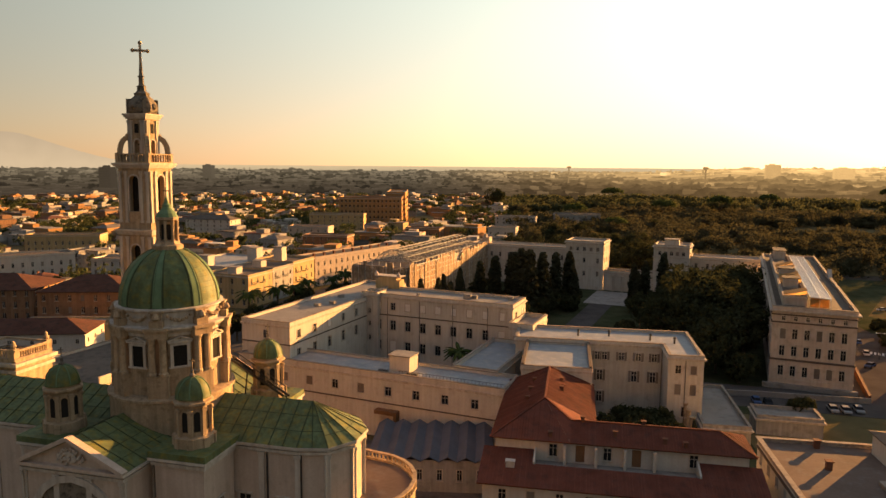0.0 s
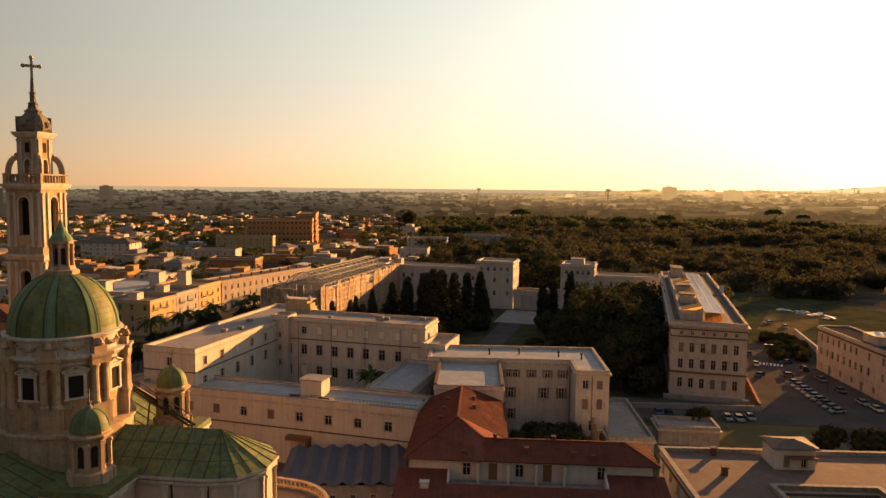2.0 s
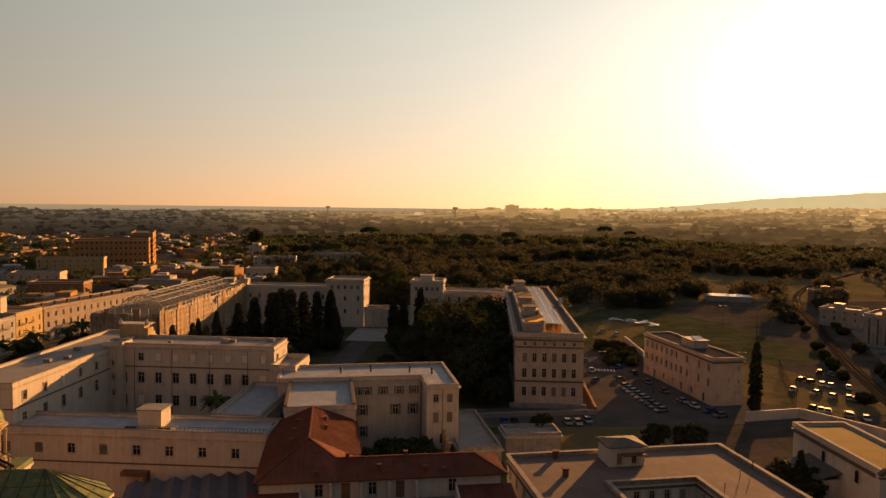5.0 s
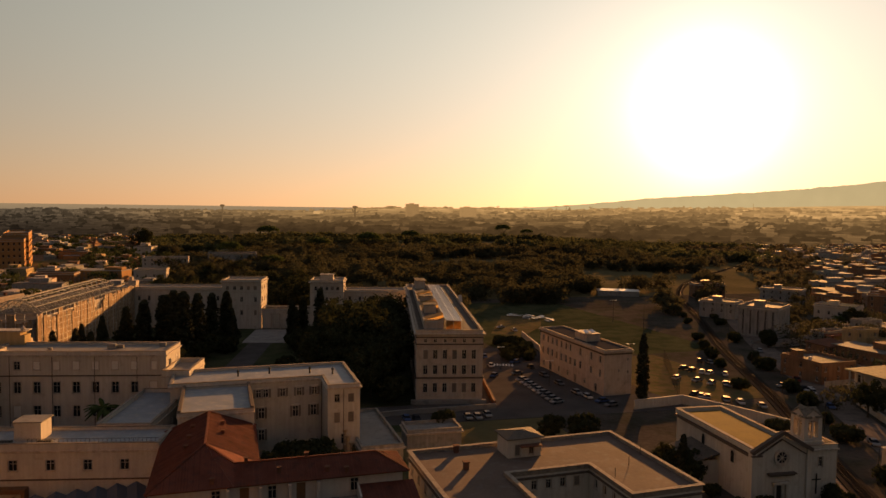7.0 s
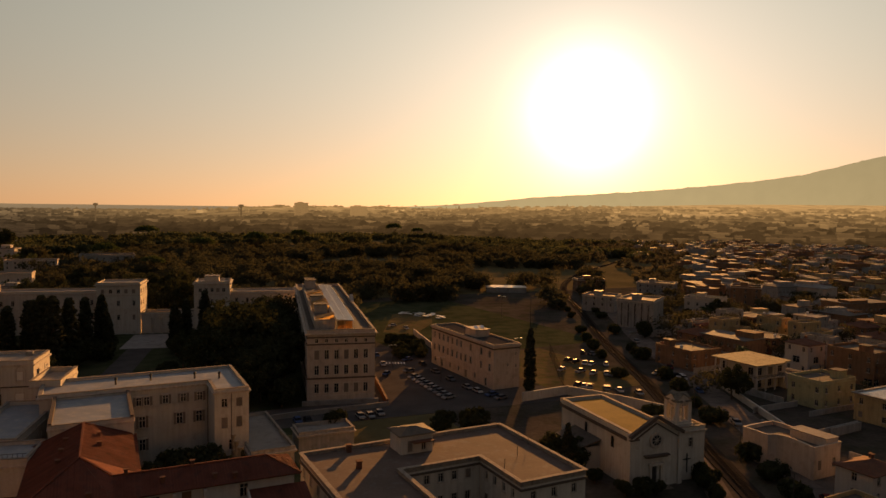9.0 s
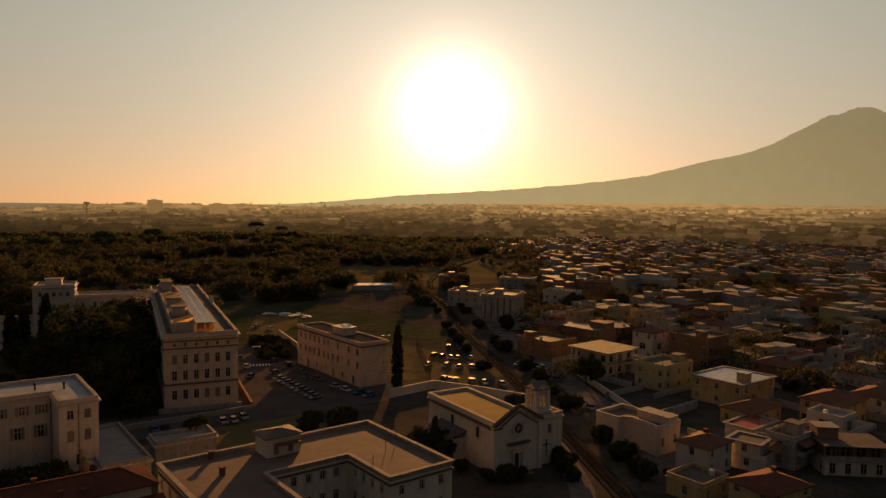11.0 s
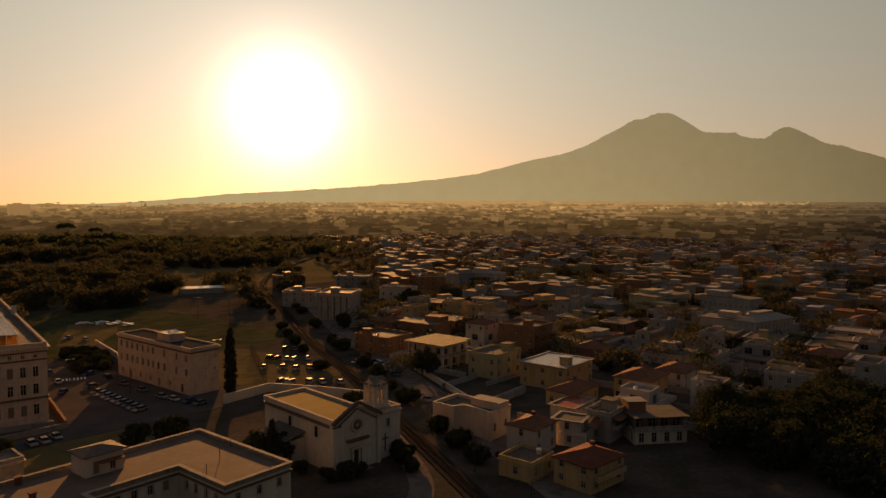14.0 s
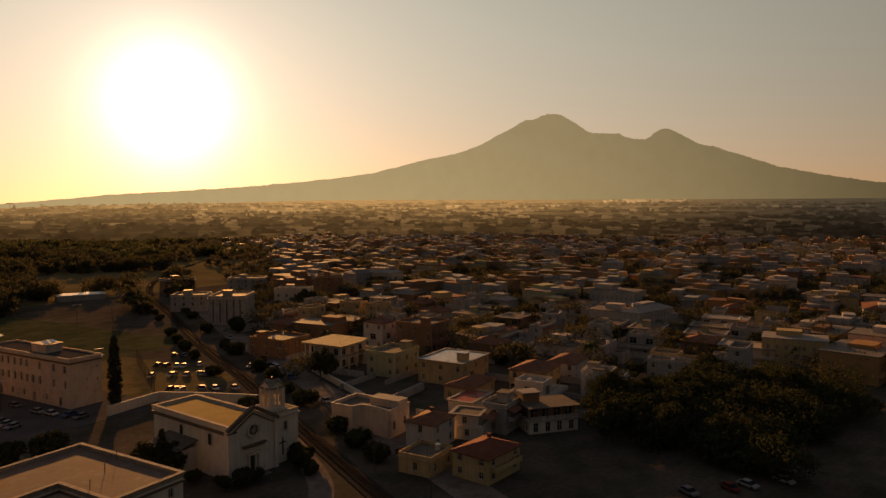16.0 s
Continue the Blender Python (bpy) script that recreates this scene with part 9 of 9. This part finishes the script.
def park(x, y, turn, kind=None):
    copy_thing(CARS[kind if kind is not None else rc.choice((0, 0, 1, 1, 1, 2, 2, 3, 3, 3, 4, 5))], pose(x, y, land_height(x, y) + 0.06, 0, 0, turn))


for k in range(9):
    t = k / 8
    park(44.4 + 5.2 * t, 220 - 26 * t, 25 + rc.uniform(-4, 4), (1, 0, 0, 1, 0, 1, 3, 1, 1)[k])
for x, y, a in ((44.3, 228.2, 20), (37.1, 255.2, 90), (37.2, 240, 90), (36.2, 225.8, 60), (51, 237.8, 100), (58.1, 203.9, 105), (63, 194.3, 20), (64.6, 190.5, 20), (5.9, 179.3, 100), (8.5, 179.1, 100), (22.2, 180.1, 100), (24.8, 180.3, 100), (27.6, 182.1, 100), (53.6, 319.3, 30), (58.5, 311.2, 100), (-6, 176, 100), (53, 226, 104), (55.5, 215, 104), (60, 199, 105), (47, 246, 30)):
    park(x, y, a)


def jit(x, y, a):
    if rc.random() < 0.92 and min(math.dist((x, y), p) for p in RAIL) > 7:
        park(x + rc.uniform(-1.6, 1.6), y + rc.uniform(-1.6, 1.6), a + rc.uniform(-25, 25), rc.choice((0, 1, 1, 2, 2, 3, 3, 1)))


for k in range(12):
    jit(104 + k * 2.7, 236 - k * 2.9, 45)
for k in range(10):
    jit(116 + k * 2.4, 246 - k * 1.1, 75)
for k in range(8):
    jit(93 + k * 2.2, 202 - k * 2.2, 60)
for k in range(7):
    jit(98 + k * 2.6, 222 - k * 2.3, 50)
for x, y in ((128, 53), (135.5, 48), (139.4, 46), (152, 55.4), (171, 53.6), (164.5, 46.5), (153.3, 43.5), (146.7, 41.6), (153.6, 70), (159, 45), (176, 50), (182, 51)):
    park(x, y, 75 + rc.uniform(-6, 6))
for k in range(16):
    p = side_line(RAIL, -13.6)[6 + k * 2]
    if rc.random() < 0.6:
        park(p[0], p[1], 72)
for k in range(14):
    park(-160 + rc.uniform(-0.3, 0.3), 225 + k * 9.2, 90)
for k in CARS:
    for c in (k, *k.children_recursive):
        scene.collection.objects.unlink(c)
# ---------------------------------------------------------------- trees
def leaf_quads(centres, size, rg, n_each, spread, flat=1.0, jitter=0.33):
    """Small leaf tufts scattered round clump centres, as vertex and face arrays."""
    c = np.repeat(np.asarray(centres, float), n_each, axis=0)
    k = len(c)
    d = rg.normal(size=(k, 3))
    d /= np.linalg.norm(d, axis=1)[:, None]
    c = c + d * spread * rg.uniform(0.35, 1.0, (k, 1)) * np.array([1, 1, flat])
    n = d + rg.normal(size=(k, 3)) * jitter
    n /= np.linalg.norm(n, axis=1)[:, None]
    a = rg.normal(size=(k, 3))
    a -= n * (a * n).sum(1)[:, None]
    a /= np.linalg.norm(a, axis=1)[:, None]
    b = np.cross(n, a)
    s = size * rg.uniform(0.6, 1.3, (k, 1))
    v = np.stack([c - a * s, c + b * s * 0.6, c + a * s, c - b * s * 0.6], 1).reshape(-1, 3)
    return v


def mesh_of_quads(name, v, mat):
    me = bpy.data.meshes.new(name)
    n = len(v) // 4
    me.vertices.add(len(v))
    me.vertices.foreach_set("co", v.astype(np.float32).ravel())
    me.loops.add(len(v))
    me.loops.foreach_set("vertex_index", np.arange(len(v), dtype=np.int32))
    me.polygons.add(n)
    me.polygons.foreach_set("loop_start", np.arange(0, len(v), 4, dtype=np.int32))
    me.update(calc_edges=True)
    me.materials.append(mat)
    return me


def clumps(kind, h, w, rg, n):
    """Clump centres of a crown."""
    out = []
    if kind == "cypress":
        for i in range(n):
            t = rg.uniform(0.04, 1)
            r = w / 2 * (math.sin(math.pi * min(1, t * 0.62 + 0.28)) ** 0.8) * (1 - max(0, t - 0.75) * 2.6) * rg.uniform(0.3, 1)
            a = rg.uniform(0, 6.28)
            out.append((r * 0.75 * math.cos(a), r * 0.75 * math.sin(a), t * h))
    elif kind == "pine":
        for i in range(n):
            a, q = rg.uniform(0, 6.28), math.sqrt(rg.uniform(0, 1))
            out.append((w / 2 * q * math.cos(a), w / 2 * q * math.sin(a), h * 0.72 + h * 0.24 * math.sqrt(max(0, 1 - q * q)) * rg.uniform(0.5, 1)))
    else:
        lobes = [(rg.uniform(-0.25, 0.25) * w, rg.uniform(-0.25, 0.25) * w, h * rg.uniform(0.45, 0.78), w * rg.uniform(0.24, 0.36)) for _ in range(6)]
        for i in range(n):
            x, y, z, r = lobes[i % 6]
            d = rg.normal(size=3)
            d /= np.linalg.norm(d)
            out.append((x + d[0] * r, y + d[1] * r, z + d[2] * r * 0.8))
    return out


def tree_kind(kind, h, w, seed, name, label, category):
    rg = np.random.default_rng(seed)
    t = thing(name, label, category)
    bm = bmesh.new()
    if kind == "cypress":
        lathe(bm, [(0.3, -0.3), (0.22, h * 0.5), (0.04, h * 0.95)], 7)
    elif kind == "palm":
        lathe(bm, [(0.42, -0.3), (0.3, 0.6), (0.26, h * 0.6), (0.34, h - 0.4), (0.2, h)], 9)
    else:
        lathe(bm, [(0.42, -0.5), (0.3, 0.8), (0.24, h * 0.45), (0.06, h * 0.8)], 8)
        for k in range(6):
            a, z = rg.uniform(0, 6.28), h * rg.uniform(0.3, 0.55)
            beam(bm, (0, 0, z), (w * 0.3 * math.cos(a), w * 0.3 * math.sin(a), z + h * 0.25), 0.16)
    part("trunk", bm, M["bark"], t)
    if kind == "palm":
        bm = bmesh.new()
        for k in range(30):
            a, lift = rg.uniform(0, 6.28), rg.uniform(-0.3, 1.1)
            pts = []
            for i in range(6):
                s = i / 5 * w / 2
                pts.append(Vector((s * math.cos(a), s * math.sin(a), h + lift * s * 0.8 - 0.32 * s * s / (w / 2) * 1.6)))
            side = Vector((-math.sin(a), math.cos(a), 0))
            for i in range(5):
                wid0, wid1 = 0.45 * math.sin(math.pi * (i / 5 * 0.85 + 0.12)), 0.45 * math.sin(math.pi * ((i + 1) / 5 * 0.85 + 0.12))
                for sg in (-1, 1):
                    vs = [bm.verts.new(p) for p in (pts[i], pts[i + 1], pts[i + 1] + side * sg * wid1 - Vector((0, 0, 0.18)), pts[i] + side * sg * wid0 - Vector((0, 0, 0.18)))]
                    bm.faces.new(vs)
        part("crown", bm, M["leaf_palm"], t, "drooping palm fronds")
    else:
        mat = {"cypress": "leaf_cyp", "pine": "leaf_pine"}.get(kind, "leaf")
        n, per, size, spread = {"cypress": (300, 20, 0.30, 0.5), "pine": (150, 20, 0.40, 0.85)}.get(kind, (190, 20, 0.38, 0.85))
        v = leaf_quads(clumps(kind, h, w, rg, n), size, rg, per, spread * max(1, w / 8) if kind != "cypress" else spread)
        shared("crown", mesh_of_quads("crown", v, M[mat]), t)
    return t


KINDS = {}
for key, spec in dict(
    cyp1=("cypress", 15, 3.2, 1, "cypress", "tall narrow dark cypress tree", "tree"),
    cyp2=("cypress", 13, 3.8, 2, "cypress", "dark columnar cypress tree", "tree"),
    pine1=("pine", 13, 13, 3, "umbrella_pine", "spreading umbrella pine with a flat crown", "tree"),
    broad1=("broad", 10, 9, 4, "broadleaf_tree", "rounded leafy dark green tree", "tree"),
    broad2=("broad", 13, 12, 5, "broadleaf_tree", "large leafy dark green tree", "tree"),
    broad3=("broad", 6, 6, 6, "small_tree", "small leafy garden tree", "tree"),
    bush=("broad", 3, 4, 7, "bush", "low dark green bush", "bush"),
    palm1=("palm", 8, 6.5, 8, "palm_tree", "palm tree with arching fronds", "palm"),
    palm2=("palm", 3.0, 6.5, 9, "palm_tree", "short palm tree with wide fronds", "palm"),
).items():
    KINDS[key] = tree_kind(*spec)
rt = random.Random(8)


def plant(key, x, y, s=1.0, z=None, group=""):
    o = copy_thing(KINDS[key], pose(x, y, land_height(x, y) if z is None else z, 0, 0, rt.uniform(0, 360)))
    o.scale = (s, s, s * rt.uniform(0.93, 1.07))
    if group:
        o["group"] = group
    return o


for x, y, s in ((-103, 205, 1.25), (-98, 212, 1.3), (-92, 206, 1.2), (-88, 214, 1.35), (-96, 222, 1.2), (-108, 214, 1.1)):
    plant("cyp2", x, y, s, group="courtyard cypresses")
for x, y, s in ((-86, 255, 1.4), (-82, 262, 1.45), (-78, 258, 1.35), (-89, 262, 1.3), (-92, 254, 1.25), (-66, 270, 1.45), (-62, 276, 1.45), (-64, 284, 1.3), (-38, 286, 1.15), (-34, 290, 1.2), (-36, 281, 1.0), (-28, 300, 1.35)):
    o = plant("cyp1", x, y, s, group="courtyard cypresses")
    o.scale = (s * 1.45, s * 1.45, s)
for x, y, s in ((-8, 250, 1.6), (-2, 238, 1.55), (2, 262, 1.6), (-12, 265, 1.4), (-3, 225, 1.5), (3, 213, 1.45), (-16, 240, 1.35), (-6, 285, 1.4), (-22, 262, 1.1), (-9, 214, 1.3), (-4, 201, 1.2), (-14, 224, 1.3)):
    plant("broad2", x, y, s, group="courtyard trees")
for k in range(14):
    plant("broad1", rt.uniform(-108, -60), rt.uniform(185, 270), rt.uniform(0.8, 1.2), group="courtyard trees")
for k in range(26):
    plant("broad3", rt.uniform(-105, -58), rt.uniform(185, 290), rt.uniform(0.8, 1.3), group="courtyard shrubs")
for k in range(22):
    plant("broad3", rt.uniform(-44, 2), rt.uniform(190, 300), rt.uniform(0.8, 1.4), group="courtyard shrubs")
for x, y, k in ((-77.5, 252, 1.55), (-73, 246, 1.7), (-69, 243, 1.7), (-66, 250, 1.6)):
    o = plant("cyp1", x, y, k, group="courtyard cypresses")
    o.scale = (k * 1.5, k * 1.5, k)
plant("cyp1", 73.5, 190.5, 1.35)
for x, y, k in ((58.6, 246, 0.6), (62.0, 229.8, 0.75), (63.7, 220, 0.95), (65.2, 213.2, 0.8), (60.0, 239, 0.5)):
    plant("bush", x, y, k, group="bushes along the long building")
plant("cyp2", 60.5, 133, 0.85)
plant("broad1", 59, 136, 0.8)
plant("broad3", 62, 134, 1.1)
plant("broad3", 14.5, 169, 0.9)
plant("broad3", 47, 158, 1.1)
plant("broad3", 40, 163, 0.9)
plant("palm1", -59.0, 149, 1.15, 3.2)
for x, y, s in ((-9, 228, 1.7), (-14, 252, 1.6), (-20, 270, 1.4), (-2, 206, 1.3), (-22, 226, 1.1), (0, 275, 1.5), (-30, 246, 1.0)):
    plant("broad2", x, y, s, group="courtyard trees")
for x, y, s in ((-100, 232, 1.2), (-94, 238, 1.3), (-104, 246, 1.1), (-74, 250, 1.25), (-70, 262, 1.2), (-58, 268, 1.3)):
    plant("cyp2", x, y, s, group="courtyard cypresses")
for x, y, s in ((67, 120, 0.5), (70, 118.5, 0.6), (73.5, 119, 0.45), (84, 119, 0.6), (87, 121, 0.5), (64, 127, 0.5)):
    plant("broad3", x, y, s, group="dark shrubs round the chapel")
for x, y in ((-20, 143), (-17, 138), (-10, 136), (-24, 136), (-14, 146)):
    plant("broad3", x, y, 1.1, group="garden trees")
plant("cyp2", -6, 140, 0.55)
for k in range(14):
    plant("palm1", -152 + rt.uniform(-3, 3), 190 + k * 13, rt.uniform(1.2, 1.5), group="street palms")
for k in range(18):
    plant("broad1", -148 + rt.uniform(-4, 4), 150 + k * 12, rt.uniform(0.7, 1.0), group="street trees")
for k in range(14):
    plant("broad2", rt.uniform(146, 208), rt.uniform(48, 92), rt.uniform(0.6, 1.0), group="dark park trees")
for k in range(30):
    plant("bush", rt.uniform(44, 57), rt.uniform(248, 284), rt.uniform(0.6, 1.0), group="car park hedge")
for x, y, s in ((-250, 190, 1.0), (-262, 205, 0.9), (-228, 205, 1.1), (-300, 190, 1.2), (-180, 190, 1.0), (-170, 165, 0.8)):
    plant("broad1", x, y, s, group="square trees")
for x, y, s in ((-112, 352, 1.2), (-104, 366, 1.35), (-96, 350, 1.1), (-90, 372, 1.45), (-82, 358, 1.3), (-72, 376, 1.6), (-60, 360, 1.3), (-52, 384, 1.6), (-44, 366, 1.4), (-122, 392, 1.3), (-36, 350, 1.0), (-66, 402, 1.5)):
    plant("broad2", x, y, s, group="trees behind the courtyard")
for x, y, s in ((-300, 560, 1.0), (-270, 800, 2.2), (-120, 480, 1.2), (-105, 500, 1.3), (-60, 560, 1.1)):
    plant("broad2", x, y, s)
for x, y, s in ((-140, 640, 1.6), (-70, 720, 1.7), (-20, 760, 1.8), (-150, 900, 2.0), (30, 900, 1.7), (200, 1200, 2), (240, 1190, 1.6), (-60, 430, 1.0), (-90, 560, 1.3)):
    plant("pine1", x, y, s, group="umbrella pines")
for k in range(46):
    x, y = rt.uniform(125, 330), rt.uniform(60, 340)
    if free(x, y, 2.5) and not (135 < x < 172 and 140 < y < 205):
        plant(rt.choice(("broad3", "broad1", "bush", "palm1", "broad3")), x, y, rt.uniform(0.7, 1.2), group="garden trees between the houses")
for p in RAIL[6:46:2]:
    for d in (-7.5, 7.5):
        if rt.random() < 0.55:
            q = side_line(RAIL, d)[RAIL.index(p)]
            plant("bush", q[0], q[1], rt.uniform(0.7, 1.3), group="railway bushes")
for k in KINDS.values():
    for c in (k, *k.children_recursive):
        scene.collection.objects.unlink(c)


def woods(name, label, n, region, seed, size=0.9, keep=lambda x, y: True, per=(16, 9), mat="leaf", tall=(5, 13), wide=(6, 15)):
    """Far tree cover as one leafy mesh: uneven crowns built of leaf tufts."""
    rg, r = np.random.default_rng(seed), random.Random(seed)
    parts = []
    for _ in range(n):
        x, y = region(r)
        if not keep(x, y):
            continue
        h, w = r.uniform(*tall), r.uniform(*wide)
        z = land_height(x, y)
        c = np.array(clumps("pine" if r.random() < 0.2 else "broad", h, w, rg, per[0])) + np.array((x, y, z - h * 0.15))
        parts.append(leaf_quads(c, size, rg, per[1], w * 0.2, 0.8, 0.12))
    tagged(new(name, mesh_of_quads(name, np.concatenate(parts), M[mat])), label, "woods", kind="stuff")


woods("park_woods", "dense dark wooded park beyond the courtyard", 1500, lambda r: polar(r, -26, 17, 370, 800), 51, 0.8, lambda x, y: math.dist((x, y), min(RAIL, key=lambda p: math.dist(p, (x, y)))) > 12 and not (40 < x < 150 and y < 400) and not (118 < x < 172 and 385 < y < 452) and noise.noise(Vector((x / 130, y / 60, 7.0))) > -0.1, (34, 14), "leaf_park", (7, 16), (10, 20))
woods("park_trees", "dark crowded trees of a shaded park among the houses", 130, lambda r: (r.uniform(146, 214), r.uniform(42, 92)), 57, 0.4, lambda x, y: free(x, y, 3), (50, 18))
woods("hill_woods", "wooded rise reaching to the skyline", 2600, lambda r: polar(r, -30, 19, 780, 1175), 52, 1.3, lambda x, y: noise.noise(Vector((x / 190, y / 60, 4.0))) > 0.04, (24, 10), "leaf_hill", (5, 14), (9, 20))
woods("town_trees_west", "trees between the western houses", 2300, lambda r: polar(r, 16, 62, 330, 1165), 54, 0.9, lambda x, y: free(x, y, 2), (18, 9), "leaf_town")
woods("town_trees_north", "dark trees between the northern houses", 1000, lambda r: polar(r, -88, -30, 230, 620), 55, 0.5, lambda x, y: free(x, y, 2), (26, 14), "leaf_park")
woods("plain_trees_north", "trees and orchards paled by painted haze across the northern plain", 1500, lambda r: polar(r, -92, -24, 560, 1170), 56, 1.3, lambda x, y: free(x, y, 2), (14, 8), "leaf_far", (5, 12), (8, 18))
